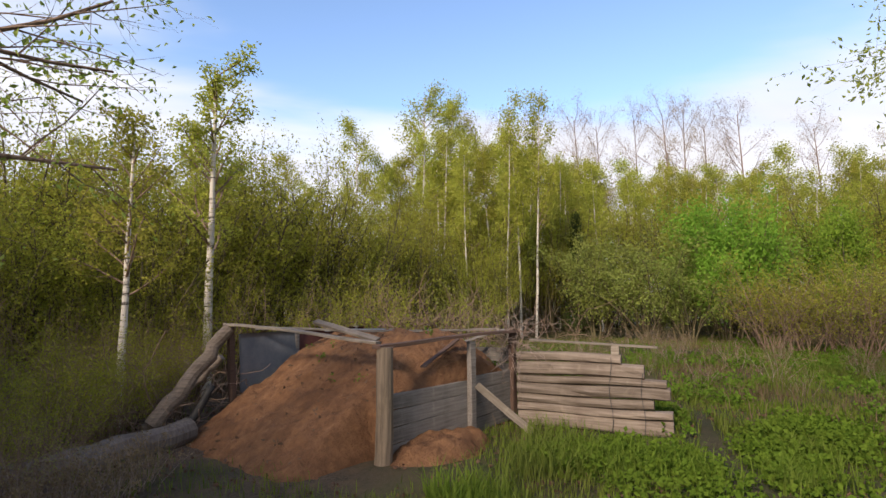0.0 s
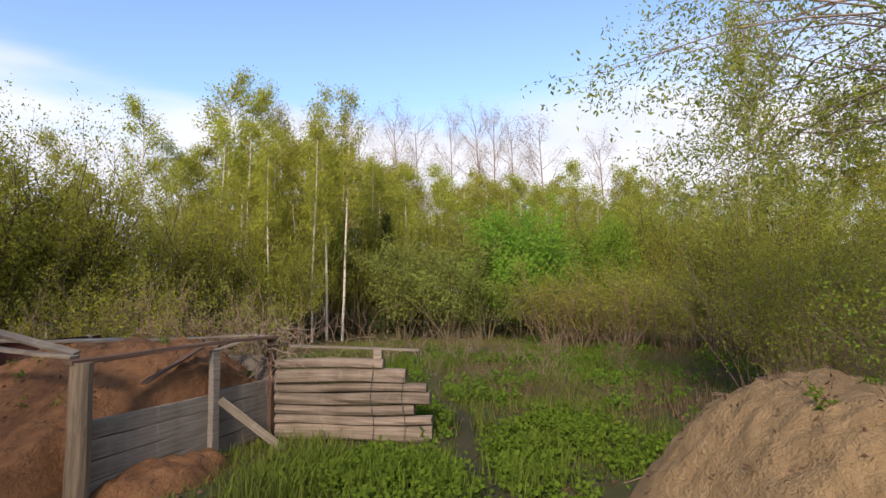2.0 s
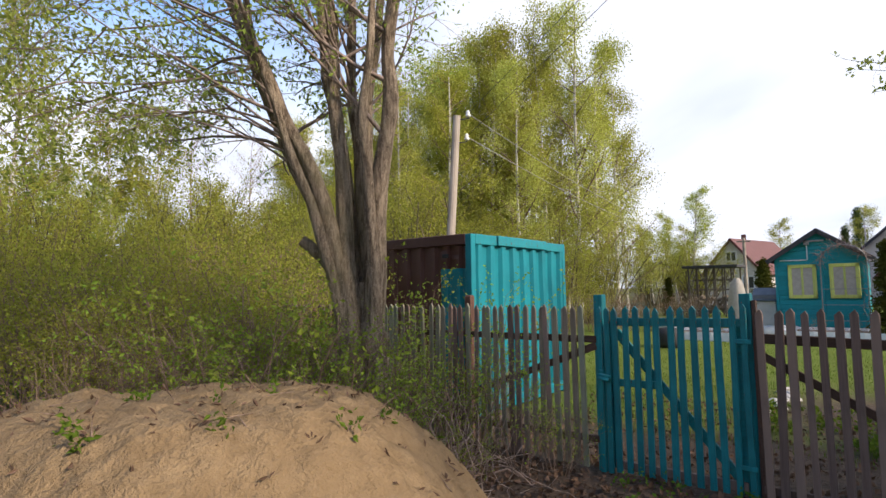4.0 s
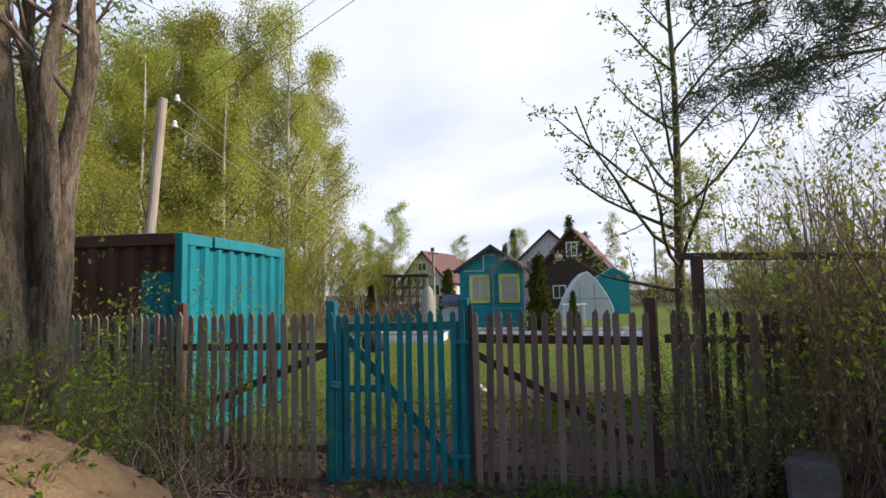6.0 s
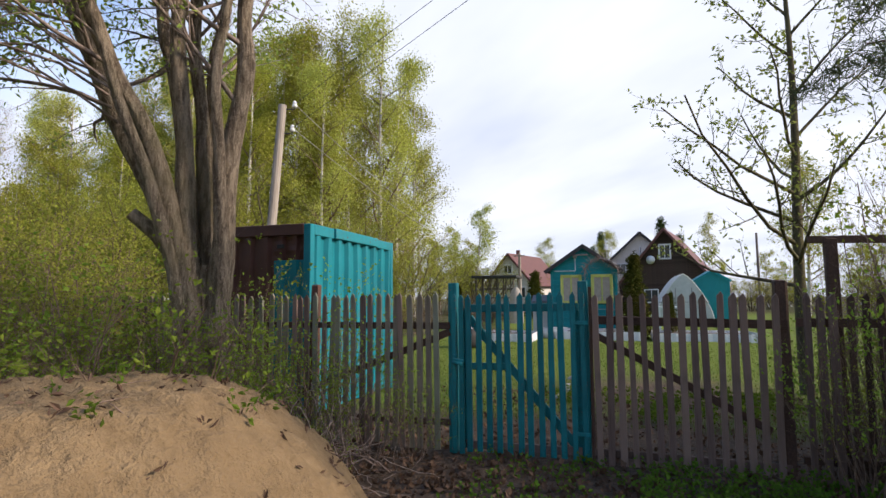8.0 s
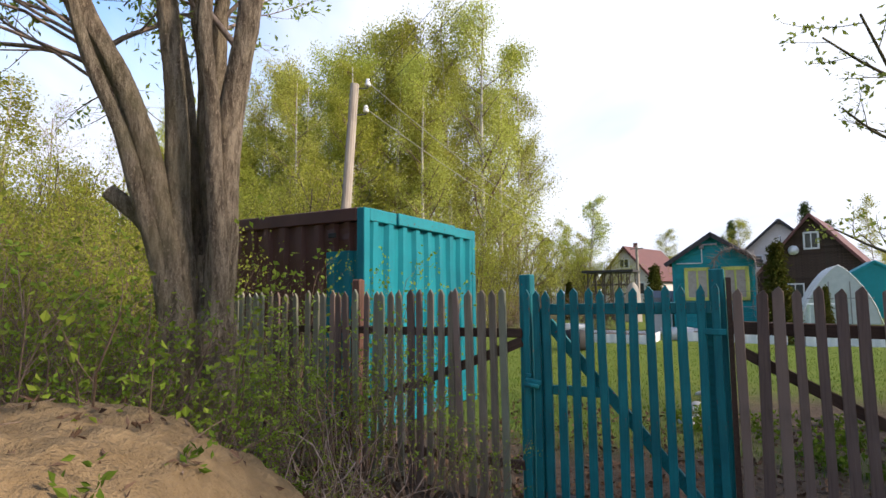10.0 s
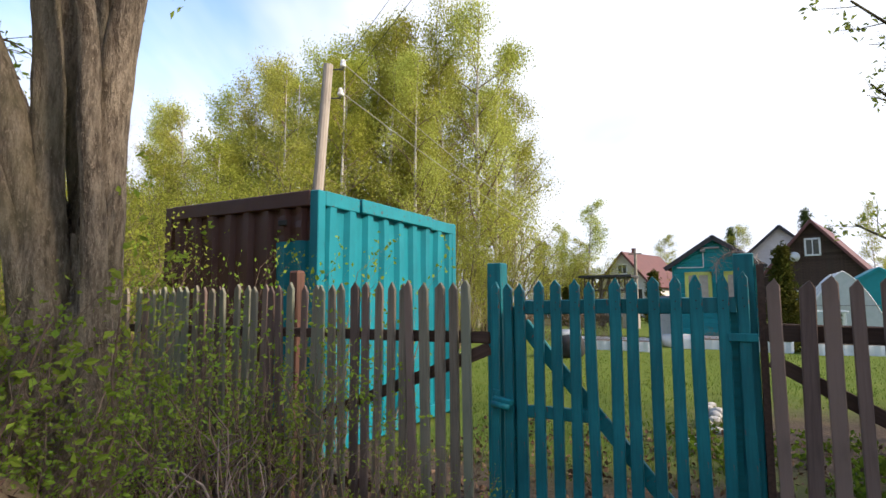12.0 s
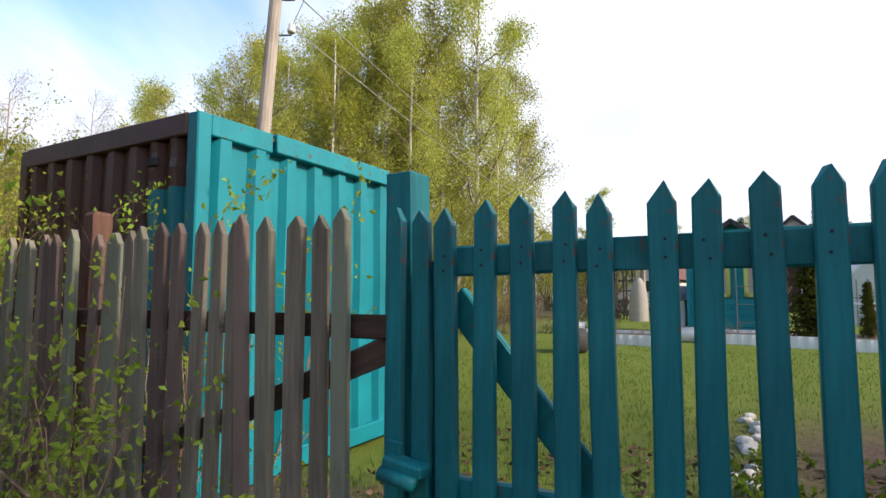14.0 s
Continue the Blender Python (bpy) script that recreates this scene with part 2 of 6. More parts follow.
M_PICKET_R = wood_mat("brown_grey_picket", (0.255, 0.18, 0.15), (0.15, 0.104, 0.088), "z", tint=(0.235, 0.17, 0.135))
M_RAIL = wood_mat("brown_rail", (0.13, 0.08, 0.06), (0.07, 0.045, 0.035), "x")
M_RED_POST = wood_mat("red_brown_post", (0.17, 0.085, 0.06), (0.09, 0.05, 0.038), "z")
M_GATE = paint_mat("teal_gate_paint", (0.006, 0.15, 0.175), (0.014, 0.225, 0.25), (0.16, 0.09, 0.07), 0.635)
M_BOX_TEAL = rust_paint_mat("teal_steel_paint", (0.003, 0.155, 0.195), (0.005, 0.215, 0.26), 0.69)
M_BOX_RAIL = rust_paint_mat("rust_eaten_teal_paint", (0.005, 0.175, 0.215), (0.008, 0.22, 0.26), 0.585)
M_BOX_BROWN = rust_paint_mat("brown_steel_paint", (0.075, 0.028, 0.02), (0.10, 0.04, 0.03))
M_BOX_ROOF = rust_paint_mat("rusty_roof_steel", (0.11, 0.06, 0.045), (0.07, 0.045, 0.04))
M_HUT = paint_mat("teal_hut_paint", (0.008, 0.24, 0.28), (0.012, 0.28, 0.32), (0.12, 0.12, 0.1), 0.75, "x", 0.6, 0.2)
M_YELLOW = paint_mat("yellow_paint", (0.56, 0.60, 0.13), (0.62, 0.65, 0.2), (0.3, 0.28, 0.15), 0.78)
M_WHITE = plain_mat("white_board", (0.70, 0.71, 0.72), (0.6, 0.62, 0.65), 4, 0.6)
M_WHITE_WALL = plain_mat("white_house_wall", (0.58, 0.55, 0.52), (0.66, 0.63, 0.6), 1.5, 0.8)
M_DARK_WOOD = wood_mat("dark_house_timber", (0.075, 0.05, 0.04), (0.038, 0.026, 0.022), "x", grain=8)
M_RED_ROOF = plain_mat("red_roof", (0.15, 0.06, 0.055), (0.115, 0.05, 0.046), 3, 0.6)
M_BLACK_ROOF = plain_mat("tar_roof", (0.035, 0.035, 0.04), (0.06, 0.055, 0.055), 5, 0.8)
M_SHEET = plain_mat("grey_sheet_metal", (0.135, 0.15, 0.175), (0.20, 0.21, 0.225), 4, 0.55, 0.5)
M_RUST_SHEET = plain_mat("maroon_sheet_metal", (0.07, 0.025, 0.022), (0.11, 0.04, 0.03), 5, 0.65, 0.2)
M_RUBBER = plain_mat("black_rubber", (0.02, 0.02, 0.02), (0.035, 0.032, 0.03), 9, 0.7)
M_POLY = plain_mat("milky_polycarbonate", (0.42, 0.46, 0.45), (0.5, 0.53, 0.52), 3, 0.3)
M_METAL = plain_mat("grey_steel", (0.3, 0.3, 0.31), (0.2, 0.2, 0.2), 9, 0.4, 0.8)
M_WIRE = plain_mat("bare_wire", (0.42, 0.4, 0.34), (0.3, 0.29, 0.26), 9, 0.5, 0.3)
M_DARK_WIRE = plain_mat("dark_wire", (0.05, 0.05, 0.055), (0.04, 0.04, 0.04), 9, 0.5)
M_CERAMIC = plain_mat("white_ceramic", (0.75, 0.74, 0.7), (0.62, 0.6, 0.56), 12, 0.2, 0, 0.05, 0.5)
M_STONE = plain_mat("pale_stone", (0.46, 0.44, 0.41), (0.3, 0.28, 0.26), 7, 0.85, 0, 0.6)
M_CONCRETE = plain_mat("grey_concrete", (0.12, 0.105, 0.095), (0.18, 0.16, 0.145), 8, 0.9, 0, 0.7)
M_CURTAIN = plain_mat("pale_curtain", (0.45, 0.4, 0.34), (0.36, 0.32, 0.28), 9, 0.9)
M_POLE = wood_mat("silver_grey_pole", (0.44, 0.385, 0.33), (0.27, 0.225, 0.185), "z", grain=30)
M_STUMP = wood_mat("grey_stump", (0.2, 0.17, 0.15), (0.1, 0.08, 0.07), "z", grain=30)
M_BARK = bark_mat("willow_bark", (0.39, 0.308, 0.22), (0.13, 0.097, 0.068), (0.22, 0.19, 0.105), 24.0, 1.0)
M_TWIG = bark_mat("brown_twig", (0.27, 0.19, 0.14), (0.15, 0.102, 0.075), None, 20, 0.2)
M_GREY_TWIG = bark_mat("grey_twig", (0.32, 0.25, 0.21), (0.19, 0.145, 0.12), None, 20, 0.2)
M_OLIVE_BARK = bark_mat("olive_bark", (0.14, 0.12, 0.065), (0.07, 0.055, 0.035), (0.09, 0.085, 0.03), 12, 0.3)
M_BIRCH = birch_mat()
M_L_BIRCH = leaf_mat("birch_leaf", (0.33, 0.345, 0.05), (0.43, 0.435, 0.085), (0.25, 0.28, 0.045))
M_L_GOLD = leaf_mat("young_birch_leaf", (0.42, 0.435, 0.09), (0.52, 0.53, 0.13), (0.34, 0.37, 0.08))
M_L_THICK = leaf_mat("alder_leaf", (0.255, 0.28, 0.038), (0.36, 0.36, 0.058), (0.195, 0.21, 0.037))
M_L_BRIGHT = leaf_mat("bird_cherry_leaf", (0.17, 0.29, 0.032), (0.25, 0.37, 0.05), (0.11, 0.20, 0.028))
M_L_WILLOW = leaf_mat("willow_leaf", (0.24, 0.33, 0.06), (0.37, 0.44, 0.10), (0.28, 0.34, 0.08))
M_L_BUSH = leaf_mat("shrub_leaf", (0.20, 0.30, 0.035), (0.33, 0.42, 0.06), (0.16, 0.23, 0.035))
M_L_BUD = leaf_mat("bud", (0.34, 0.25, 0.17), (0.44, 0.33, 0.23), (0.30, 0.25, 0.14))
M_L_GREY = leaf_mat("grey_green_leaf", (0.21, 0.27, 0.055), (0.31, 0.36, 0.10), (0.17, 0.21, 0.045))
M_L_CONIFER = leaf_mat("conifer_needle", (0.035, 0.06, 0.018), (0.065, 0.09, 0.028), (0.045, 0.05, 0.02), 0.2)
M_L_PINE = leaf_mat("pine_needle", (0.085, 0.11, 0.055), (0.13, 0.16, 0.085), (0.08, 0.095, 0.05), 0.2)
M_GRASS = leaf_mat("grass_blade", (0.085, 0.135, 0.018), (0.15, 0.20, 0.03), (0.13, 0.125, 0.04), 0.35)
M_DRY = leaf_mat("dry_grass", (0.15, 0.11, 0.062), (0.235, 0.18, 0.105), (0.11, 0.075, 0.045), 0.3)
M_NETTLE = leaf_mat("ground_herb", (0.075, 0.135, 0.016), (0.135, 0.21, 0.026), (0.10, 0.14, 0.022), 0.35)
M_LITTER = leaf_mat("dead_leaf", (0.10, 0.065, 0.042), (0.19, 0.125, 0.085), (0.07, 0.045, 0.033), 0.1)

# ---------------------------------------------------------------- helpers of this scene
rng = np.random.default_rng(7)
GARDEN = pose(0, 0, 0, 0, 0, -45)   # local x: away from the track across the fence; local y: along the fence


def mesh_of(name, verts, faces, mat, smooth=False):
    """A mesh from arrays of vertices and of quads or triangles."""
    v, f = np.asarray(verts, dtype=np.float32), np.asarray(faces, dtype=np.int32)
    me = bpy.data.meshes.new(name)
    k = f.shape[1]
    me.vertices.add(len(v))
    me.vertices.foreach_set("co", v.ravel())
    me.loops.add(f.size)
    me.loops.foreach_set("vertex_index", f.ravel())
    me.polygons.add(len(f))
    me.polygons.foreach_set("loop_start", np.arange(0, f.size, k, dtype=np.int32))
    me.polygons.foreach_set("use_smooth", np.full(len(f), smooth))
    me.update(calc_edges=True)
    me.materials.append(mat)
    return me


def thing(name, m, label, category, group="", kind=""):
    ob = new(name)
    ob.empty_display_size = 0.2
    ob.matrix_world = m
    return tagged(ob, label, category, group, kind)


def part(name, bm, material, parent, label="", at=None, smooth=False):
    """Links a bmesh or a mesh as one mesh object under a thing or a part."""
    if isinstance(bm, bmesh.types.BMesh):
        me = bpy.data.meshes.new(name)
        bm.to_mesh(me)
        bm.free()
        me.materials.append(material)
        if smooth:
            me.polygons.foreach_set("use_smooth", np.full(len(me.polygons), True))
    else:
        me = bm
    ob = new(name, me)
    ob.parent = parent
    if at is not None:
        ob.matrix_local = at
    if label:
        tagged(ob, label)
    return ob


def board(dx, dy, dz, bevel=0.004, jitter=0.0, seed=0, at=(0, 0, 0), cuts=0):
    """A board centred on at, with eased edges and slightly uneven faces."""
    bm = bmesh.new()
    bmesh.ops.create_cube(bm, size=1)
    bmesh.ops.scale(bm, vec=(dx, dy, dz), verts=bm.verts)
    if cuts:
        long = max(range(3), key=lambda i: (dx, dy, dz)[i])
        edges = [e for e in bm.edges if abs((e.verts[0].co - e.verts[1].co)[long]) > 1e-6]
        bmesh.ops.subdivide_edges(bm, edges=edges, cuts=cuts)
    if bevel:
        bmesh.ops.bevel(bm, geom=[e for e in bm.edges if e.calc_face_angle(0) > 0.5], offset=bevel, segments=1, affect="EDGES")
    if jitter:
        r = random.Random(seed)
        for v in bm.verts:
            v.co += Vector((r.uniform(-1, 1), r.uniform(-1, 1), r.uniform(-1, 1))) * jitter
    bmesh.ops.translate(bm, vec=at, verts=bm.verts)
    return bm


def bar(a, b, w, h):
    """The pose of a board of length 1 along x that runs from a to b, and the length."""
    a, b = Vector(a), Vector(b)
    x = (b - a).normalized()
    up = Vector((0, 0, 1)) if abs(x.z) < 0.95 else Vector((0, 1, 0))
    y = up.cross(x).normalized()
    z = x.cross(y)
    m = Matrix((x, y, z)).transposed().to_4x4()
    m.translation = (a + b) / 2
    return m, (b - a).length


def tube(points, radii, sides=8, cap=True):
    """A tapered round limb through the points: vertices and quads."""
    p = np.asarray(points, float)
    r = np.asarray(radii, float)
    d = np.gradient(p, axis=0)
    d /= np.linalg.norm(d, axis=1)[:, None] + 1e-9
    ref = np.array([0.31, 0.82, 0.12]) if abs(d[0][1]) < 0.8 else np.array([0.9, 0.1, 0.2])
    u = np.cross(d, ref)
    u /= np.linalg.norm(u, axis=1)[:, None] + 1e-9
    w = np.cross(d, u)
    a = np.arange(sides) * 2 * np.pi / sides
    v = p[:, None] + r[:, None, None] * (np.cos(a)[None, :, None] * u[:, None] + np.sin(a)[None, :, None] * w[:, None])
    n = len(p)
    i = np.arange(n - 1)[:, None] * sides
    j, k = np.arange(sides)[None], (np.arange(sides)[None] + 1) % sides
    f = np.stack([i + j, i + k, i + sides + k, i + sides + j], -1).reshape(-1, 4)
    v = v.reshape(-1, 3)
    if cap:
        m = len(v)
        v = np.vstack([v, p[:1], p[-1:]])
        s = np.arange(sides)
        e = (s + 1) % sides
        top = (n - 1) * sides
        f = np.vstack([f, np.stack([e, s, np.full(sides, m), np.full(sides, m)], -1)[:, [0, 1, 2, 2]],
                       np.stack([top + s, top + e, np.full(sides, m + 1), np.full(sides, m + 1)], -1)])
    return v, f


class Wood:
    def __init__(self):
        self.v, self.f, self.n, self.tips, self.fine = [], [], 0, [], None

    def limb(self, pts, radii, sides, furrow=0.0):
        v, f = tube(pts, radii, sides, cap=False)
        if furrow:      # bark ridges that wander along the limb
            c = np.repeat(np.asarray(pts), sides, axis=0)
            k = np.tile(np.arange(sides), len(pts))
            lift = np.array([0.7 * noise.noise(Vector((j * 0.55, q[2] * 1.3, q[0] + q[1]))) + 0.55 * noise.noise(Vector((j * 1.9, q[2] * 5.0, 4.0))) + 0.45 * noise.noise(Vector((j * 3.3, q[2] * 17, 9.0))) for j, q in zip(k, c)])
            v = c + (v - c) * (1 + furrow * lift)[:, None]
        self.v.append(v)
        self.f.append(f + self.n)
        self.n += len(v)

    def mesh(self, name, mat):
        return mesh_of(name, np.vstack(self.v), np.vstack(self.f), mat, True)


def grow(w, g, p, d, length, r, spec, depth):
    """Grows one limb from p along d and its side limbs; notes where leaves sit."""
    steps = (2, 4, 5, 9)[depth]
    pts = [np.array(p, float)]
    d = np.array(d, float)
    d /= np.linalg.norm(d)
    ways = [d]
    for _ in range(steps):
        d = d + g.normal(0, spec["wiggle"] * (0.22 if depth == 3 else 1), 3) + np.array([0, 0, spec["lift"][depth]])
        d /= np.linalg.norm(d)
        pts.append(pts[-1] + d * length / steps)
        ways.append(d)
    pts = np.array(pts)
    (w if depth == 3 or w.fine is None else w.fine).limb(pts, np.linspace(r, r * (0.2 if depth == 3 else 0.35), steps + 1), (3, 3, 5, 8)[depth])
    if depth <= spec.get("leafy", 1):
        for k in range(1, steps + 1):
            w.tips.append(pts[k])
            w.tips.append((pts[k] + pts[k - 1]) / 2)
    if depth:
        kids = spec["kids"][depth]
        for k in range(kids):
            f = spec["first"][depth] + (1 - spec["first"][depth]) * (k + g.uniform(0, 1)) / kids
            x = min(f * steps, steps - 1e-6)
            i = int(x)
            q = pts[i] + (pts[i + 1] - pts[i]) * (x - i)
            axis = np.cross(ways[i], g.normal(0, 1, 3))
            axis /= np.linalg.norm(axis) + 1e-9
            ang = radians(g.normal(spec["angle"][depth], 9))
            e = ways[i] * math.cos(ang) + axis * math.sin(ang)
            ln = length * spec["ratio"][depth] * g.uniform(0.7, 1.2) * (1.15 - spec.get("cone", 0.55) * f)
            grow(w, g, q, e, ln, r * (1 - 0.6 * f) * spec.get("thin", 0.5), spec, depth - 1)
    return w


def leaves(g, tips, count, size, spread, mat, narrow=0.55, name="leaves", hang=0.0, simple=False):
    """Small folded leaves round the tips of the twigs."""
    t = np.asarray(tips)
    base = t[g.integers(0, len(t), count)] + g.normal(0, spread, (count, 3))
    d = g.normal(0, 1, (count, 3)) - np.array([0, 0, hang])
    d /= np.linalg.norm(d, axis=1)[:, None]
    s = np.cross(d, g.normal(0, 1, (count, 3)))
    s /= np.linalg.norm(s, axis=1)[:, None]
    n = np.cross(d, s)
    ln = (size * g.uniform(0.6, 1.35, count))[:, None]
    a, b = base, base + d * ln
    m = base + d * ln * 0.45
    if simple:
        v = np.stack([a + s * ln * narrow * 0.6, a - s * ln * narrow * 0.6, b], 1).reshape(-1, 3)
        return mesh_of(name, v, np.arange(count * 3).reshape(-1, 3), mat)
    v = np.stack([a, m + s * ln * narrow / 2 + n * ln * 0.12, b, m - s * ln * narrow / 2 + n * ln * 0.12], 1).reshape(-1, 3)
    return mesh_of(name, v, np.arange(count * 4).reshape(-1, 4), mat)


def tree(name, m, wood, crown, bark_name, label, category, group=""):
    ob = thing(name, m, label, category, group)
    part(bark_name, wood, None, ob)
    if crown is not None:
        part("crown", crown, None, ob)
    return ob


def ground_z(x, y):
    """Height of the ground: nearly level, with soft humps and a shallow rise to the fence."""
    x, y = np.asarray(x, float), np.asarray(y, float)
    n = (x - y) / math.sqrt(2)
    z = 0.025 * np.sin(x * 1.3 + 0.7 * y) * np.cos(y * 0.9 - 0.4 * x) + 0.02 * np.sin(2.9 * x + 1.1) * np.sin(2.3 * y)
    z = z + 0.06 * np.exp(-((n - 6.2) / 2.5) ** 2)
    far = np.clip((np.hypot(x - 4, y - 3) - 14) / 30, 0, 1)
    return z * (1 - 0.5 * far) + 0.25 * far * np.clip((y - 12) / 25, 0, 1)


def gz(x, y):
    return float(ground_z(x, y))


def ns(n, s, z=0.0):
    """World place of a point n metres across and s metres along the fence."""
    return Vector(((n + s) / math.sqrt(2), (s - n) / math.sqrt(2), z))


# ---------------------------------------------------------------- ground
t = np.linspace(-1, 1, 261)
warp = 16 * t + 700 * np.sign(t) * np.abs(t) ** 7
gx, gy = np.meshgrid(warp + 4.5, warp + 2.5, indexing="ij")
gzv = ground_z(gx, gy)
k = len(t)
ix = (np.arange(k - 1)[:, None] * k + np.arange(k - 1)[None]).ravel()
ground = new("ground", mesh_of("ground", np.stack([gx, gy, gzv], -1).reshape(-1, 3), np.stack([ix, ix + k, ix + k + 1, ix + 1], -1), M_GROUND, True))
tagged(ground, "meadow ground with patchy spring grass, litter and bare soil", "ground", kind="structure")
gn, gs = (gx - gy) / math.sqrt(2), (gx + gy) / math.sqrt(2)
wob = 0.5 * np.sin(gx * 2.1 + gy) + 0.4 * np.sin(gy * 3.3 - gx * 1.2)


def soft(v, a, b):
    u = np.clip((v - a) / (b - a), 0, 1)
    return u * u * (3 - 2 * u)


lawn_w = soft(gn, 7.3, 8.3) * (1 - soft(gn, 45, 60)) * soft(gs, -14, -11) * (1 - soft(gs, 11.5, 13))
soil_w = np.maximum(soft(gn + 0.3 * wob, 3.6, 4.6) * (1 - soft(gn + 0.4 * wob, 7.2, 8.2)) * (1 - soft(gs, 9, 11)) * soft(gs, -10, -7),
                    np.exp(-(((gn - 9.9) / 2.0) ** 2 + ((gs - 1.7) / 1.5) ** 2)) * 1.4)
soil_w = np.maximum(soil_w, np.exp(-((gx + 0.3) ** 2 + (gy - 5.4) ** 2) / 1.2))
soil_w = np.maximum(soil_w, (1 - soft(gx + 0.4 * wob, -1.6, -0.6)) * soft(gy, 3.0, 4.0) * (1 - soft(gy, 11, 13)))
track_line = np.abs((gx - 4.35) - 0.42 * (gy - 5.2) + 0.12 * np.sin(gy * 1.7))
track_w = np.exp(-(track_line / 0.2) ** 2) * soft(gy, 3.0, 4.8) * (1 - soft(gy, 7.5, 9.5)) * 0.7
soil_w = np.maximum(soil_w, np.exp(-((gx - 1.5) ** 2 + (gy + 0.5) ** 2) / 7) * 0.8)
for label, w in (("lawn", lawn_w), ("soil", np.clip(soil_w, 0, 1)), ("track", np.clip(track_w, 0, 1))):
    ground.data.attributes.new(label, "FLOAT", "POINT").data.foreach_set("value", w.astype(np.float32).ravel())


# ---------------------------------------------------------------- sand
def heap(name, centre, turn_deg, half_x, half_y, height, mat, label, power, seed, res=170, lean=0.0):
    """A tipped heap: flat crown, slope at the angle of repose, furrows and lumps."""
    u = np.linspace(-1.15, 1.15, res)
    a, b = np.meshgrid(u, u, indexing="ij")
    r = (np.abs(a) ** power + np.abs(b) ** power) ** (1 / power)
    ang = np.arctan2(b, a)
    r = r * (1 + 0.05 * np.sin(3 * ang + seed) + 0.03 * np.sin(7 * ang + 2 * seed))
    h = np.clip((1 - r) / 0.62, -0.2, 1)
    h = np.where(h > 0, np.sin(np.clip(h, 0, 1) * np.pi / 2) ** 0.9, h * 0.6)
    x, y = a * half_x, b * half_y
    z = height * h * (1 + lean * a)
    lump = np.array([noise.fractal(Vector((p * 2.2, q * 2.2, seed)), 1.0, 2.0, 5) for p, q in zip(x.ravel(), y.ravel())]).reshape(x.shape)
    fine = np.array([noise.noise(Vector((p * 9, q * 9, seed + 5))) for p, q in zip(x.ravel(), y.ravel())]).reshape(x.shape)
    clod = np.array([noise.noise(Vector((p * 24, q * 24, seed + 9))) for p, q in zip(x.ravel(), y.ravel())]).reshape(x.shape)
    z = z + (0.06 * lump + 0.03 * fine + 0.016 * np.maximum(clod - 0.15, 0) * 2) * np.clip(h * 3, 0, 1)
    i = (np.arange(res - 1)[:, None] * res + np.arange(res - 1)[None]).ravel()
    ob = new(name, mesh_of(name, np.stack([x, y, z], -1).reshape(-1, 3), np.stack([i, i + res, i + res + 1, i + 1], -1), mat, True))
    ob.matrix_world = pose(centre[0], centre[1], gz(*centre) + 0.01, 0, 0, turn_deg)
    return tagged(ob, label, "sand")


heap("sand_mound", (5.57, 1.42), -62, 2.0, 1.5, 0.99, M_SAND, "broad heap of pale dry sand with twigs and sprouts", 2.1, 3.0, lean=-0.10)

# ---------------------------------------------------------------- the sand bunker
A, B, D = Vector((0.65, 5.55, 0)), Vector((2.57, 7.0, 0)), Vector((-1.17, 7.62, 0))
C = D + (B - A) * 0.95
WALL_AZ = math.degrees(math.atan2((B - A).y, (B - A).x))


def bunker_sand():
    """Sand tipped against the bunker's walls: a ridge at the back that falls evenly through the open mouth."""
    res = 120
    u, v = np.meshgrid(np.linspace(-1.15, 2.32, res), np.linspace(-0.45, 2.55, res), indexing="ij")
    away = np.hypot((u - 1.45) * 0.95, np.maximum(np.abs(v - 1.35) - 0.25, 0) * 0.55)
    z = 1.32 - np.maximum(away - 0.25, 0) * 0.63
    z = np.minimum(z, 1.24 - 0.04 * np.abs(v - 1.3)) - 0.22 * np.clip((0.4 - v) / 0.4, 0, 1)
    z = z - 1.1 * np.clip((0.35 - v) / 0.4, 0, 1) * np.clip((u + 0.7) / 0.6, 0, 1) * (u < 0.08)
    z = np.where((u > 0.02) & (v < 0.05), -0.3, z)
    lump = np.array([noise.fractal(Vector((p * 2.4, q * 2.4, 8)), 1.0, 2.0, 5) for p, q in zip(u.ravel(), v.ravel())]).reshape(u.shape)
    fine = np.array([noise.noise(Vector((p * 10, q * 10, 2))) for p, q in zip(u.ravel(), v.ravel())]).reshape(u.shape)
    z = np.maximum(z + 0.07 * lump + 0.03 * fine, -0.12)
    i = (np.arange(res - 1)[:, None] * res + np.arange(res - 1)[None]).ravel()
    ob = new("bunker_sand", mesh_of("bunker_sand", np.stack([u, v, z], -1).reshape(-1, 3), np.stack([i, i + res, i + res + 1, i + 1], -1), M_RED_SAND, True))
    ob.matrix_world = pose(A.x, A.y, 0.0, 0, 0, WALL_AZ)
    return tagged(ob, "slope of damp reddish sand filling a plank bunker", "sand")


bunker_sand()
heap("sand_spill", (1.35, 5.85), WALL_AZ, 0.75, 0.4, 0.2, M_RED_SAND, "little spill of reddish sand under the plank wall", 2.0, 4.0, 50)


def post_mesh(name, h, r0, r1, mat, sides=12, seed=1):
    g = np.random.default_rng(seed)
    z = np.linspace(-0.25, h, 9)
    p = np.stack([0.012 * np.sin(z * 3 + seed), 0.01 * np.cos(z * 4), z], -1)
    v, f = tube(p, np.linspace(r0, r1, 9) * g.uniform(0.97, 1.03, 9), sides)
    return mesh_of(name, v, f, mat, False)


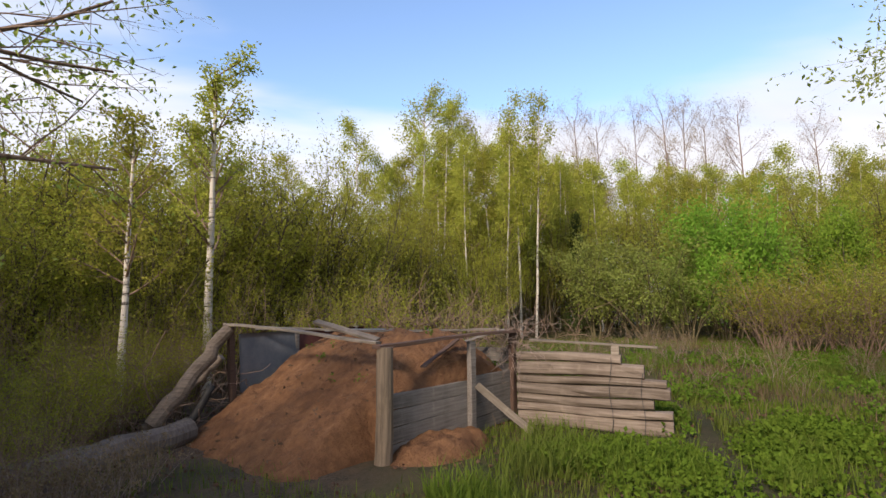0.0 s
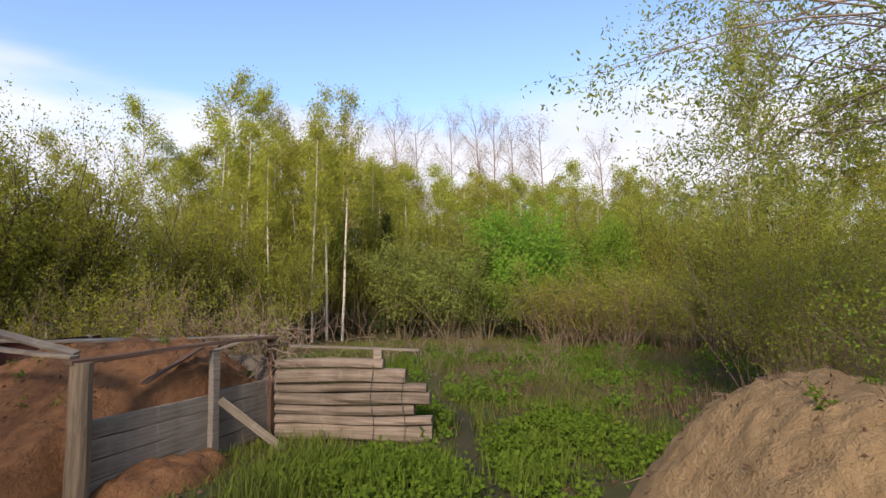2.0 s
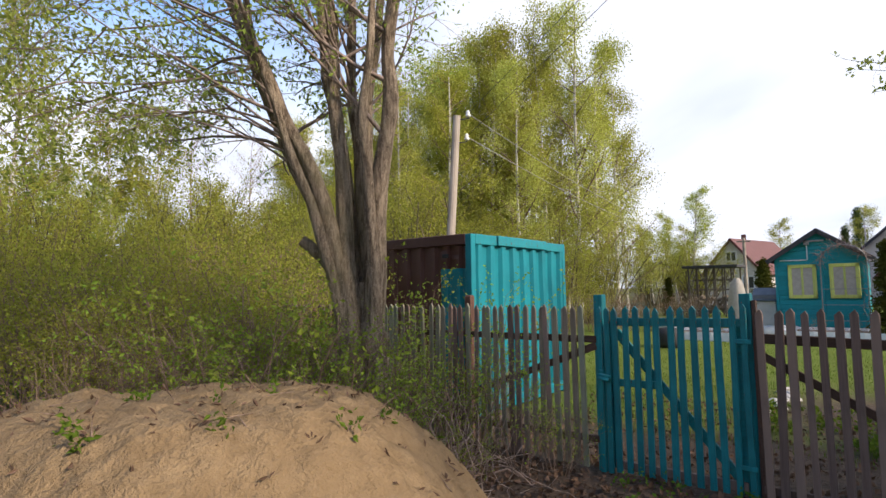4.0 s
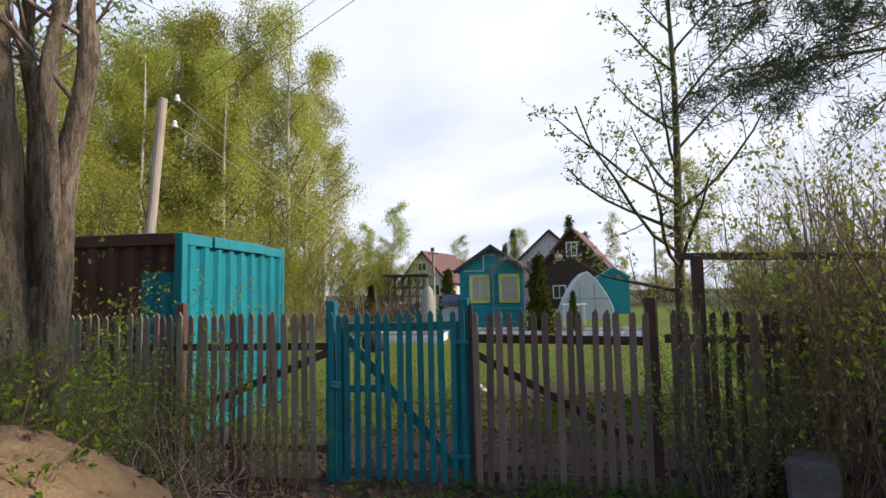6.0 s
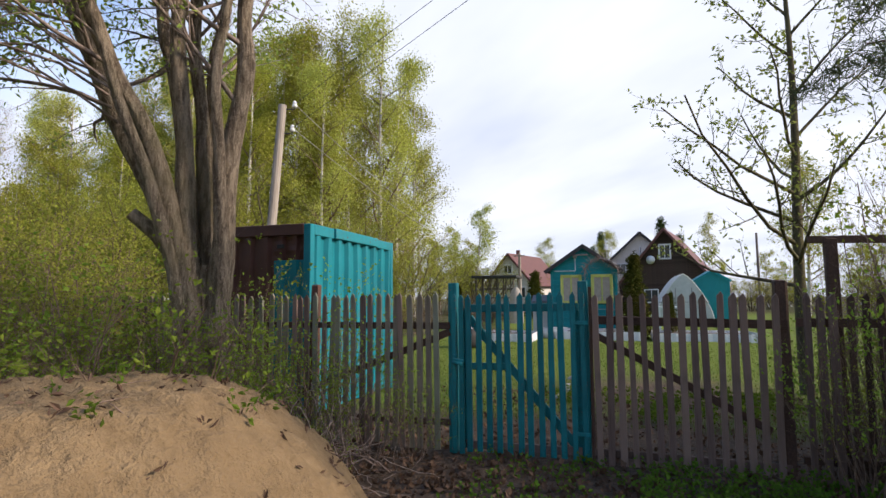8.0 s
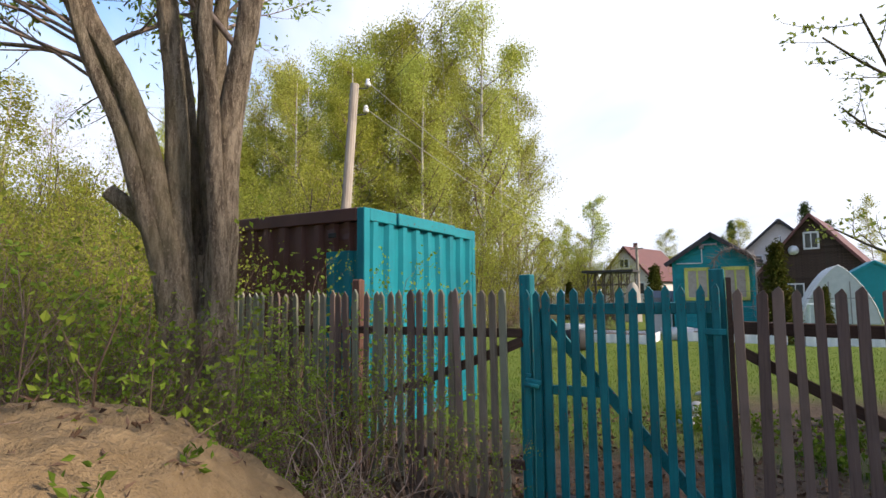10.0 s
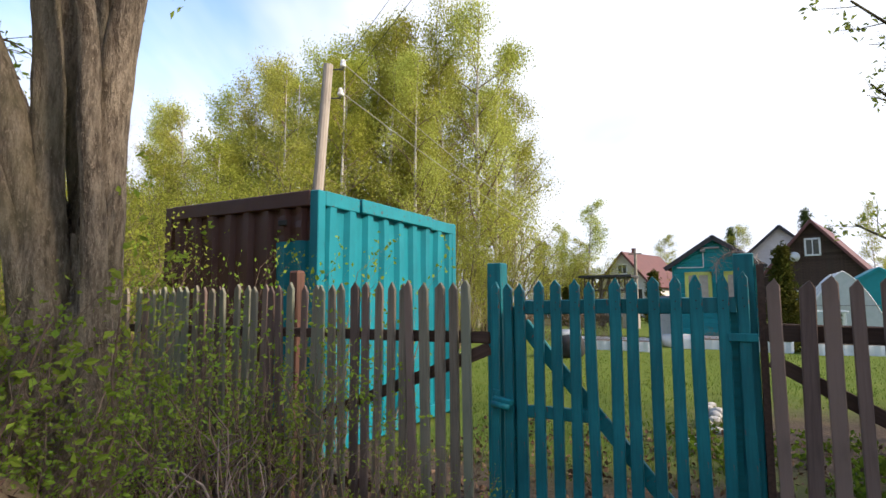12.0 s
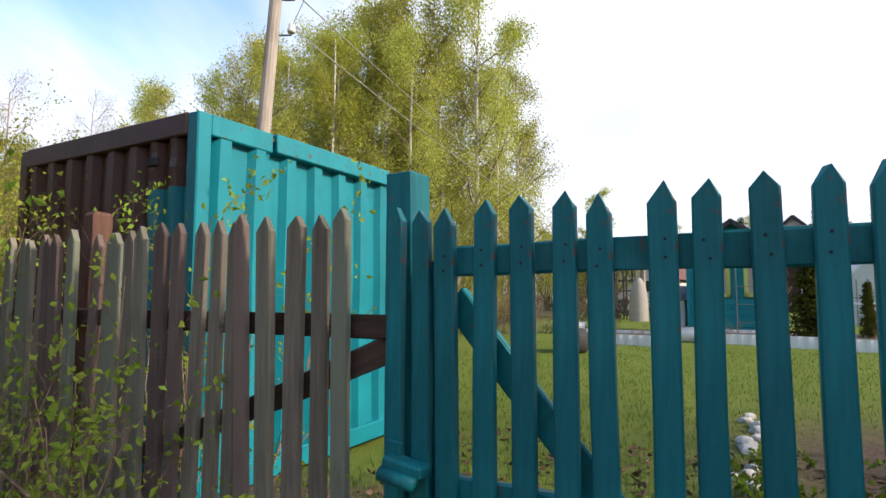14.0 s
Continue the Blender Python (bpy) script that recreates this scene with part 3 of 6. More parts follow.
front_post = new("round_post", post_mesh("round_post", 1.2, 0.10, 0.088, M_POST))
front_post.matrix_world = pose(A.x, A.y, 0, 1, 2.0, 0)
tagged(front_post, "weathered round wooden post at the bunker's mouth", "post")

plank_wall = thing("plank_wall", pose(A.x, A.y, 0, 0, 0, WALL_AZ), "low wall of grey weathered planks holding back sand", "retaining wall")
WL = (B - A).length
MID = 1.48
for seg, (x0, x1) in enumerate(((0.10, MID), (MID, WL - 0.02))):
    for row in range(4):
        hgt = (0.175, 0.165, 0.17, 0.16)[row]
        z = 0.085 + row * 0.172 + (0.03 if seg else 0)
        part("plank", board(x1 - x0 - 0.01, 0.035, hgt, 0.006, 0.004, row + seg * 7, cuts=6), M_PLANK, plank_wall,
             at=pose((x0 + x1) / 2, 0.03, z, 0, 0.7 * (row - 1.5) + (-1.2 if seg else -0.8), 0))
part("post", board(0.11, 0.07, 1.38, 0.01, 0.006, 3, cuts=5), M_PLANK, plank_wall, at=pose(MID, -0.02, 0.47, 0, 0.5, 0))
part("post", board(0.09, 0.09, 1.45, 0.01, 0.006, 4, cuts=5), M_RAIL, plank_wall, "dark corner post", at=pose(WL, 0, 0.5, 1, 0, 0))
m, ln = bar((MID + 0.04, -0.07, 0.62), (MID + 0.42, -0.62, 0.05), 0, 0)
part("brace", board(ln, 0.03, 0.09, 0.005, 0.003, 5, cuts=4), M_PALE_PLANK, plank_wall, "pale diagonal brace board", at=m)

log_wall = thing("log_wall", pose(B.x + 0.06, B.y - 0.08, 0, 0, 0, math.degrees(math.atan2(5.83 - 7.0, 4.13 - 2.57))), "low wall of weathered hewn logs stacked flat", "log wall")
for i, (frac, hgt) in enumerate(((1.0, 0.185), (1.0, 0.105), (0.89, 0.125), (0.99, 0.15), (0.97, 0.10), (0.84, 0.18), (0.70, 0.12))):
    z0 = sum((0.185, 0.105, 0.125, 0.15, 0.10, 0.18, 0.12)[:i])
    ln = 1.93 * frac
    g = np.random.default_rng(40 + i)
    xs = np.linspace(0, ln, 9)
    a = np.arange(10) * 2 * np.pi / 10
    ring = np.stack([np.sign(np.cos(a)) * np.abs(np.cos(a)) ** (0.55 + 0.25 * (i % 3)) * (0.075 + 0.012 * (i % 2)), np.sign(np.sin(a)) * np.abs(np.sin(a)) ** 0.75 * hgt * 0.5], -1)
    v = np.array([[x, q[0] * (1 + g.normal(0, 0.09)), z0 + hgt / 2 + 0.012 * math.sin(x * 3 + i) + q[1] * (1.0 + g.normal(0, 0.03))] for x in xs for q in ring])
    f = [[j * 10 + q, j * 10 + (q + 1) % 10, j * 10 + 10 + (q + 1) % 10, j * 10 + 10 + q] for j in range(8) for q in range(10)]
    v = np.vstack([v, [[0, 0, z0 + hgt / 2], [ln, 0, z0 + hgt / 2]]])
    f += [[(q + 1) % 10, q, 90, 90] for q in range(10)] + [[80 + q, 80 + (q + 1) % 10, 91, 91] for q in range(10)]
    part("log", mesh_of("log", v, f, M_LOG, False), M_LOG, log_wall)
part("block", board(0.10, 0.10, 0.14, 0.008, 0.004, 2), M_PALE_PLANK, log_wall, at=pose(1.28, 0, 1.02))
part("cap_board", board(1.62, 0.10, 0.025, 0.004, 0.003, 8, cuts=6), M_PALE_PLANK, log_wall, "thin pale cap board", at=pose(0.98, 0, 1.09, 0, 2.2, 0))
for x in (1.22, 1.60):
    z = np.linspace(0.02, 0.93 if x < 1.5 else 0.75, 9)
    v, f = tube(np.stack([x + 0.02 * np.sin(z * 9), np.full(9, -0.095), z], -1), np.full(9, 0.0035), 5)
    part("wire_tie", mesh_of("wire_tie", v, f, M_DARK_WIRE), M_DARK_WIRE, log_wall)

side_wall = thing("sheet_wall", pose(D.x, D.y, 0, 0, 0, WALL_AZ), "bunker side of upright grey and maroon metal sheets", "retaining wall")


def sheet(dx, dz, ribs):
    """A thin dented metal sheet with a folded rim."""
    x, z = np.meshgrid(np.linspace(0, dx, 25), np.linspace(0, dz, 17), indexing="ij")
    y = 0.012 * np.sin(x * ribs) + 0.01 * np.sin(z * 5 + x * 3)
    v = np.concatenate([np.stack([x, y, z], -1).reshape(-1, 3), np.stack([x, y + 0.008, z], -1).reshape(-1, 3)])
    i = (np.arange(24)[:, None] * 17 + np.arange(16)[None]).ravel()
    q = np.stack([i, i + 17, i + 18, i + 1], -1)
    n = 25 * 17
    loop = [j * 17 for j in range(25)] + [24 * 17 + j for j in range(1, 17)] + [j * 17 + 16 for j in range(23, -1, -1)] + [j for j in range(15, 0, -1)]
    rim = [[a, b, b + n, a + n] for a, b in zip(loop, loop[1:] + loop[:1])]
    return v, np.vstack([q, q[:, ::-1] + n, rim])


v, f = sheet(0.95, 1.3, 6)
part("grey_sheet", mesh_of("grey_sheet", v, f, M_SHEET, True), M_SHEET, side_wall, "dull blue-grey metal sheet", at=pose(0.12, -0.05, -0.05, -4, 0, 0))
v, f = sheet(1.35, 1.3, 9)
part("maroon_sheet", mesh_of("maroon_sheet", v, f, M_RUST_SHEET, True), M_RUST_SHEET, side_wall, "rusty maroon metal sheet", at=pose(1.0, 0.0, -0.06, -2, 0, 0))
part("stake", board(0.09, 0.08, 1.6, 0.012, 0.008, 6, cuts=5), M_RAIL, side_wall, "dark upright stake", at=pose(0, -0.02, 0.55, 2, -4, 0))
part("stake", board(0.07, 0.07, 1.55, 0.01, 0.006, 7, cuts=5), M_PLANK, side_wall, at=pose(1.05, 0.06, 0.5))
part("stake", board(0.07, 0.07, 1.5, 0.01, 0.006, 8, cuts=5), M_PLANK, side_wall, at=pose(2.2, 0.06, 0.5))
back_wall = thing("sheet_wall", pose(C.x, C.y, 0, 0, 0, math.degrees(math.atan2((B - C).y, (B - C).x))), "bunker back of weathered planks behind the sand", "retaining wall")
for row in range(5):
    part("plank", board((B - C).length - 0.12, 0.03, 0.19, 0.005, 0.004, 60 + row, cuts=6), M_PLANK, back_wall, at=pose((B - C).length / 2, 0.02, 0.1 + row * 0.2))


def loose_board(a, b, w, th, mat, label, seed, roll=0.0):
    m, ln = bar(a, b, 0, 0)
    bm = board(ln, w, th, 0.004, 0.004, seed, cuts=7)
    for v in bm.verts:
        v.co.z += 0.012 * math.sin(v.co.x * 2.3 + seed)
    me = bpy.data.meshes.new("loose_board")
    bm.to_mesh(me)
    bm.free()
    me.materials.append(mat)
    ob = new("loose_board", me)
    ob.matrix_world = m @ pose(0, 0, 0, roll, 0, 0)
    return tagged(ob, label, "board", "boards lying over the bunker")


loose_board((0.58, 5.5, 1.215), (2.65, 7.02, 1.235), 0.12, 0.035, M_RAIL, "dark old board laid along the bunker's rim", 1)
loose_board((-1.25, 7.58, 1.40), (0.62, 5.62, 1.25), 0.10, 0.028, M_PALE_PLANK, "pale thin board laid from stake to post", 2)
loose_board((-0.05, 6.35, 1.44), (0.62, 5.75, 1.27), 0.09, 0.03, M_PALE_PLANK, "short pale board resting askew on the rim", 3, 20)
loose_board((-0.9, 7.85, 1.30), (2.0, 7.45, 1.22), 0.09, 0.03, M_PLANK, "grey board lying across the sand", 4)
loose_board((0.9, 7.7, 1.24), (2.45, 7.15, 1.25), 0.08, 0.025, M_PALE_PLANK, "pale board lying over the bunker", 5)
loose_board((1.15, 5.98, 0.93), (1.72, 6.6, 1.17), 0.06, 0.022, M_RAIL, "dark stick leaning from the sand to the rim", 6)
loose_board((1.5, 7.0, 1.0), (2.5, 7.1, 1.24), 0.07, 0.022, M_PLANK, "grey batten leaning at the bunker's corner", 7)
loose_board((0.1, 8.4, 1.22), (1.1, 8.0, 1.22), 0.3, 0.02, M_SHEET, "bluish metal offcut lying on the sand", 8)


def fallen(name, a, b, r0, r1, mat, label, seed):
    g = np.random.default_rng(seed)
    a, b = np.array(a), np.array(b)
    f = np.linspace(0, 1, 11)[:, None]
    p = a + (b - a) * f + g.normal(0, 0.012, (11, 3))
    v, fc = tube(p, np.linspace(r0, r1, 11) * g.uniform(0.94, 1.06, 11), 12)
    ob = new(name, mesh_of(name, v, fc, mat, False))
    return tagged(ob, label, "log")


fallen("leaning_log", (-1.2, 7.5, 1.34), (-1.95, 6.95, 0.22), 0.085, 0.10, M_LOG, "bare debarked log leaning from the stake", 3)
fallen("fallen_log", (-1.55, 7.0, 0.13), (-3.3, 4.55, 0.12), 0.15, 0.17, M_STUMP, "thick grey fallen log lying in the grass", 4)
fallen("leaning_log", (-1.3, 7.7, 0.95), (-2.2, 7.6, 0.08), 0.05, 0.06, M_LOG, "thin log leaning behind the stake", 5)
u = np.linspace(0, 1, 16)
v, f = tube(np.stack([-1.35 - 0.5 * u, 7.25 - 0.35 * u, 0.02 + 0.62 * (1 - u) ** 2], -1), np.full(16, 0.05), 8)
belt = tagged(new("rubber_belt", mesh_of("rubber_belt", v, f, M_RUBBER, True)), "black rubber strip sagging against the stake", "belt")


def tangle(name, centre, size, count, mat, label, seed, up=0.5, r=0.006, length=0.9):
    """Dry twisted stems in a heap: one mass that nobody could count."""
    g = np.random.default_rng(seed)
    w = Wood()
    for _ in range(count):
        p = np.array(centre) + g.normal(0, 1, 3) * size
        p[2] = max(gz(p[0], p[1]), p[2])
        d = g.normal(0, 1, 3) + np.array([0, 0, up])
        pts = [p]
        for _ in range(6):
            d = d / np.linalg.norm(d) + g.normal(0, 0.4, 3)
            pts.append(pts[-1] + d / np.linalg.norm(d) * length / 6)
        pts = np.array(pts)
        pts[:, 2] = np.maximum(pts[:, 2], 0.02)
        w.limb(pts, np.linspace(r, r * 0.4, 7) * g.uniform(0.6, 1.5), 3)
    return tagged(new(name, w.mesh(name, mat)), label, "dry stems", kind="stuff")


tangle("dry_vine", (2.55, 7.0, 1.05), (0.12, 0.12, 0.16), 90, M_GREY_TWIG, "dry brown vine tangled round the corner post", 5, -0.3, 0.004, 0.6)
tangle("dry_vine", (2.3, 10.2, 0.7), (0.35, 0.5, 0.35), 70, M_TWIG, "tangle of dry bare roots behind the bunker", 6, 0.7, 0.009, 1.2)
tangle("dead_brush", (1.4, 11.5, 0.5), (2.0, 1.0, 0.3), 260, M_TWIG, "grey-brown dead brush behind the bunker", 7, 1.2, 0.008, 1.5)
tangle("dead_brush", (-2.6, 8.6, 0.2), (0.9, 0.9, 0.15), 160, M_TWIG, "dead branches littering the thicket's floor", 8, 0.2, 0.01, 1.2)

tangle("dead_brush", (7.25, 1.35, 0.3), (0.35, 0.7, 0.2), 260, M_TWIG, "tangle of dead brown stems round the willow's foot", 9, 0.8, 0.006, 0.8)
tangle("dead_brush", (6.85, -0.15, 0.15), (0.25, 0.35, 0.12), 120, M_GREY_TWIG, "dead twigs piled at the fence's foot", 10, 0.4, 0.006, 0.7)

# ---------------------------------------------------------------- fence and gate
def picket_mesh(name, h, w, mat, seed):
    """A pointed picket with eased, slightly crooked edges."""
    r = random.Random(seed)
    t, p = 0.011, 0.035 + r.uniform(-0.006, 0.01)
    zs = (0.0, h * 0.35, h * 0.7, h - p)
    v, f = [], []
    for z in zs:
        o, q = r.uniform(-0.003, 0.003), w / 2 * r.uniform(0.94, 1.05)
        v += [(-t, -q + o + 0.004, z), (-t + 0.004, -q + o, z), (t, -q + o, z), (t, q + o, z), (-t + 0.004, q + o, z), (-t, q + o - 0.004, z)]
    v += [(-t, r.uniform(-0.006, 0.006) - 0.004, h), (t, r.uniform(-0.006, 0.006), h)]
    for j in range(3):
        f += [[j * 6 + k, j * 6 + (k + 1) % 6, j * 6 + 6 + (k + 1) % 6, j * 6 + 6 + k] for k in range(6)]
    b = 18
    f += [[b, b + 1, 24, 24], [b + 1, b + 2, 25, 24], [b + 2, b + 3, 25, 25], [b + 3, b + 4, 24, 25], [b + 4, b + 5, 24, 24], [b + 5, b, 24, 24], [5, 4, 1, 0], [4, 3, 2, 1]]
    bm = bmesh.new()
    vs = [bm.verts.new(c) for c in v]
    for q in f:
        try:
            bm.faces.new([vs[i] for i in dict.fromkeys(q)])
        except ValueError:
            pass
    bmesh.ops.recalc_face_normals(bm, faces=bm.faces)
    me = bpy.data.meshes.new(name)
    bm.to_mesh(me)
    bm.free()
    me.materials.append(mat)
    return me


def rail(parent, a, b, w, th, mat, name="rail", label="", seed=0):
    m, ln = bar(a, b, 0, 0)
    return part(name, board(ln, th, w, 0.004, 0.003, seed, cuts=5), mat, parent, label, at=m)


FN = 5.96
r = random.Random(3)


def fence_run(label, s0, s1, mats, tops, group, lean, floor_z, pitch=0.0965):
    ob = thing("picket_fence", GARDEN @ pose(FN, s0, 0), label, "fence", group)
    shapes = [picket_mesh("picket", 1.43, 0.052, m, 20 + i) for i, m in enumerate(mats * 2)]
    count = int(round(abs(s1 - s0) / pitch))
    for i in range(count):
        y = (s1 - s0) * (i + 0.5) / count
        q = part("picket", shapes[r.randrange(len(shapes))], None, ob)
        h = (tops - floor_z + r.uniform(-0.018, 0.012)) / 1.43
        q.matrix_local = pose(-0.028 + r.uniform(-0.004, 0.004), y + r.uniform(-0.008, 0.008), floor_z, r.gauss(0, 0.55) + lean, r.gauss(0, 0.6), r.gauss(0, 2)) @ Matrix.Diagonal((1, r.uniform(0.86, 1.12), h, 1))
    return ob


left_fence = fence_run("weathered picket fence, greenish grey, overgrown by shrubs", 3.875, 8.6, [M_PICKET, M_PICKET, M_PICKET_R], 1.51, "fence beside the gate", 0.0, 0.08, 0.086)
for z in (1.20, 0.32):
    rail(left_fence, (0.02, -0.06, z), (0.02, 4.4, z - 0.01), 0.06, 0.03, M_RAIL, seed=int(z * 10))
rail(left_fence, (0.022, -0.06, 1.145), (0.022, 2.2, 0.25), 0.065, 0.028, M_RAIL, "brace")
part("fence_post", board(0.085, 0.085, 1.85, 0.012, 0.006, 5, cuts=4), M_RED_POST, left_fence, "red-brown square post", at=pose(0.08, 1.40, 0.68, 1, 0, 0))
part("fence_post", board(0.085, 0.085, 1.7, 0.012, 0.006, 6, cuts=4), M_RED_POST, left_fence, at=pose(0.08, 4.0, 0.6))
right_fence = fence_run("weathered picket fence, grey-brown boards, beside the gate", 2.54, 1.10, [M_PICKET_R], 1.49, "fence beside the gate", 0.0, 0.06)
rail(right_fence, (0.02, 0.0, 1.26), (0.02, -1.5, 1.23), 0.07, 0.03, M_RAIL, seed=3)
rail(right_fence, (0.02, 0.0, 0.15), (0.02, -1.5, 0.13), 0.06, 0.03, M_PICKET_R, seed=4)
rail(right_fence, (0.022, -0.02, 1.14), (0.022, -1.35, 0.40), 0.06, 0.028, M_RAIL, "brace", seed=5)
part("fence_post", board(0.09, 0.09, 1.85, 0.012, 0.006, 7, cuts=4), M_RAIL, right_fence, at=pose(0.06, -1.47, 0.66, 0, 1, 0))
end_fence = fence_run("old dark picket fence swallowed by bushes", 0.98, -6.0, [M_PICKET_R, M_RAIL], 1.47, "fence beside the gate", 0.0, 0.05)
rail(end_fence, (0.02, 0.0, 1.25), (0.02, -7.0, 1.2), 0.07, 0.03, M_RAIL, seed=6)
rail(end_fence, (0.02, 0.0, 0.2), (0.02, -7.0, 0.2), 0.06, 0.03, M_RAIL, seed=7)
part("rail", board(0.05, 3.4, 0.06, 0.006, 0.004, 9, cuts=4), M_RAIL, end_fence, "thick dark top bar", at=pose(0.32, -1.9, 1.88, 1.5, 0, 0))
for y in (-0.35, -3.5):
    part("fence_post", board(0.09, 0.09, 2.1, 0.012, 0.006, 8, cuts=4), M_RAIL, end_fence, at=pose(0.3, y, 0.88))

gate = thing("garden_gate", GARDEN @ pose(FN, 2.62, 0) @ Matrix.Diagonal((1, 0.965, 0.99, 1)), "closed picket gate painted teal, with diagonal brace", "gate")
shapes = [picket_mesh("picket", 1.42, 0.051, M_GATE, 70 + i) for i in range(5)]
for i in range(12):
    q = part("picket", shapes[i % 5], None, gate)
    y = 1.04 - i * 0.0965 + r.uniform(-0.004, 0.004)
    q.matrix_local = pose(-0.028, y, 0.085 + r.uniform(-0.008, 0.008), r.gauss(0, 0.35), 0, r.gauss(0, 1.5)) @ Matrix.Diagonal((1, r.uniform(0.92, 1.1), 1 + 0.0015 * i, 1))
rail(gate, (0.0, 1.08, 1.376), (0.0, 0.02, 1.388), 0.07, 0.028, M_GATE, "top_rail")
rail(gate, (0.0, 1.08, 0.849), (0.0, 0.66, 0.849), 0.062, 0.028, M_GATE, "middle_rail")
rail(gate, (0.0, 1.08, 0.145), (0.0, 0.02, 0.145), 0.07, 0.028, M_PICKET_R, "bottom_rail", "bare wooden bottom rail")
rail(gate, (0.024, 1.05, 1.29), (0.024, 0.06, 0.17), 0.072, 0.024, M_GATE, "brace")
rail(gate, (0.03, 1.085, 0.1), (0.03, 1.085, 1.38), 0.06, 0.03, M_GATE, "stile")
rail(gate, (0.03, 0.04, 0.1), (0.03, 0.04, 1.40), 0.06, 0.03, M_GATE, "stile")
v, f = tube([(-0.0135, 0, 0), (-0.0105, 0, 0)], (0.003, 0.003), 8)
nail = mesh_of("nail", v, f, M_RUBBER)
for q in [c for c in gate.children if c.name.startswith("picket")]:
    for z in (0.055, 1.27, 1.305):
        part("nail", nail, None, q, at=pose(0, r.uniform(-0.008, 0.008), z))
latch = part("latch", board(0.05, 0.11, 0.03, 0.006), M_GATE, gate, "painted steel bolt", at=pose(-0.06, 1.135, 0.90, 8, 0, 0))
part("bolt_plate", board(0.012, 0.045, 0.09, 0.003), M_GATE, latch, at=pose(0.012, 0.045, 0))
v, f = tube([(0, -0.05, -0.012), (0, 0.05, -0.012)], (0.016, 0.016), 10)
part("bolt", mesh_of("bolt", v, f, M_GATE, True), M_GATE, latch, at=pose(-0.03, 0.0, -0.01))
for z in (1.25, 0.3):
    part("hinge", board(0.012, 0.12, 0.035, 0.003), M_GATE, gate, at=pose(-0.045, 0.0, z))

for name, s, mats in (("left", 3.79, (M_GATE, M_GATE)), ("right", 2.605, (M_GATE, M_RAIL))):
    gp = thing("gate_post", GARDEN @ pose(FN + 0.06, s, 0), "square gate post painted teal, flat-topped" if name == "left" else "square gate post, teal face over dark bare wood", "gate post", "gate posts")
    part("shaft", board(0.09, 0.085, 1.85, 0.006, 0.003, 3, cuts=5), mats[0], gp, at=pose(0, 0, 0.675))
    if name == "left":
        q = part("cover_picket", shapes[1], None, gp)
        q.matrix_local = pose(-0.09, -0.025, 0.06) @ Matrix.Diagonal((1, 0.9, 1.012, 1))
        q = part("cover_picket", shapes[2], None, gp)
        q.matrix_local = pose(-0.085, -0.095, 0.06) @ Matrix.Diagonal((1, 0.9, 1.005, 1))
    else:
        part("side_board", board(0.07, 0.03, 1.6, 0.004, 0.003, 4), mats[1], gp, "bare dark side board", at=pose(-0.02, -0.06, 0.75))

# ---------------------------------------------------------------- container
BOX_N, BOX_S, BOX_L, BOX_W, BOX_H = 6.92, 5.86, 2.62, 2.10, 2.39
box = thing("storage_container", GARDEN @ pose(BOX_N, BOX_S, 0), "small steel storage container, teal side and brown end", "container")


def ribbed(length, height, pitch, depth):
    """Pressed steel panel along x with trapezium ribs standing out towards -y."""
    xs, ys = [0.0], [0.0]
    x = pitch * 0.3
    while x < length - pitch * 0.5:
        xs += [x, x + pitch * 0.12, x + pitch * 0.42, x + pitch * 0.54]
        ys += [0, -depth, -depth, 0]
        x += pitch
    xs.append(length)
    ys.append(0.0)
    n = len(xs)
    rows = 6
    v, f = [], []
    for k in range(rows):
        for a, b in zip(xs, ys):
            v.append((a, b + 0.006 * math.sin(a * 3 + k * 2) , height * k / (rows - 1)))
    for k in range(rows - 1):
        f += [[k * n + j, k * n + j + 1, (k + 1) * n + j + 1, (k + 1) * n + j] for j in range(n - 1)]
    return np.array(v), np.array(f)


v, f = ribbed(BOX_L - 0.1, BOX_H - 0.24, 0.285, 0.05)
part("side_panel", mesh_of("side_panel", v, f, M_BOX_TEAL), M_BOX_TEAL, box, "ribbed teal steel side", at=pose(0.05, 0.06, 0.15))
part("side_panel", mesh_of("side_panel", v, f, M_BOX_BROWN), M_BOX_BROWN, box, "ribbed brown steel side", at=pose(BOX_L - 0.05, BOX_W - 0.06, 0.15, 0, 0, 180))
v, f = ribbed(BOX_W - 0.1 - 0.5, BOX_H - 0.24, 0.25, 0.05)
part("end_panel", mesh_of("end_panel", v, f, M_BOX_BROWN), M_BOX_BROWN, box, "ribbed dark brown steel end", at=pose(0.06, BOX_W - 0.05, 0.15, 0, 0, -90))
v, f = ribbed(0.5, BOX_H - 0.3 - 0.30, 0.20, 0.05)
part("end_patch", mesh_of("end_patch", v, f, M_BOX_TEAL), M_BOX_TEAL, box, "teal repainted part of the end", at=pose(0.06, 0.55, 0.15, 0, 0, -90))
v, f = ribbed(0.5, 0.30, 0.20, 0.05)
part("end_panel", mesh_of("end_panel", v, f, M_BOX_BROWN), M_BOX_BROWN, box, at=pose(0.06, 0.55, BOX_H - 0.45, 0, 0, -90))
v, f = ribbed(BOX_W - 0.1, BOX_H - 0.24, 0.25, 0.05)
part("end_panel", mesh_of("end_panel", v, f, M_BOX_BROWN), M_BOX_BROWN, box, at=pose(BOX_L - 0.06, 0.05, 0.15, 0, 0, 90))
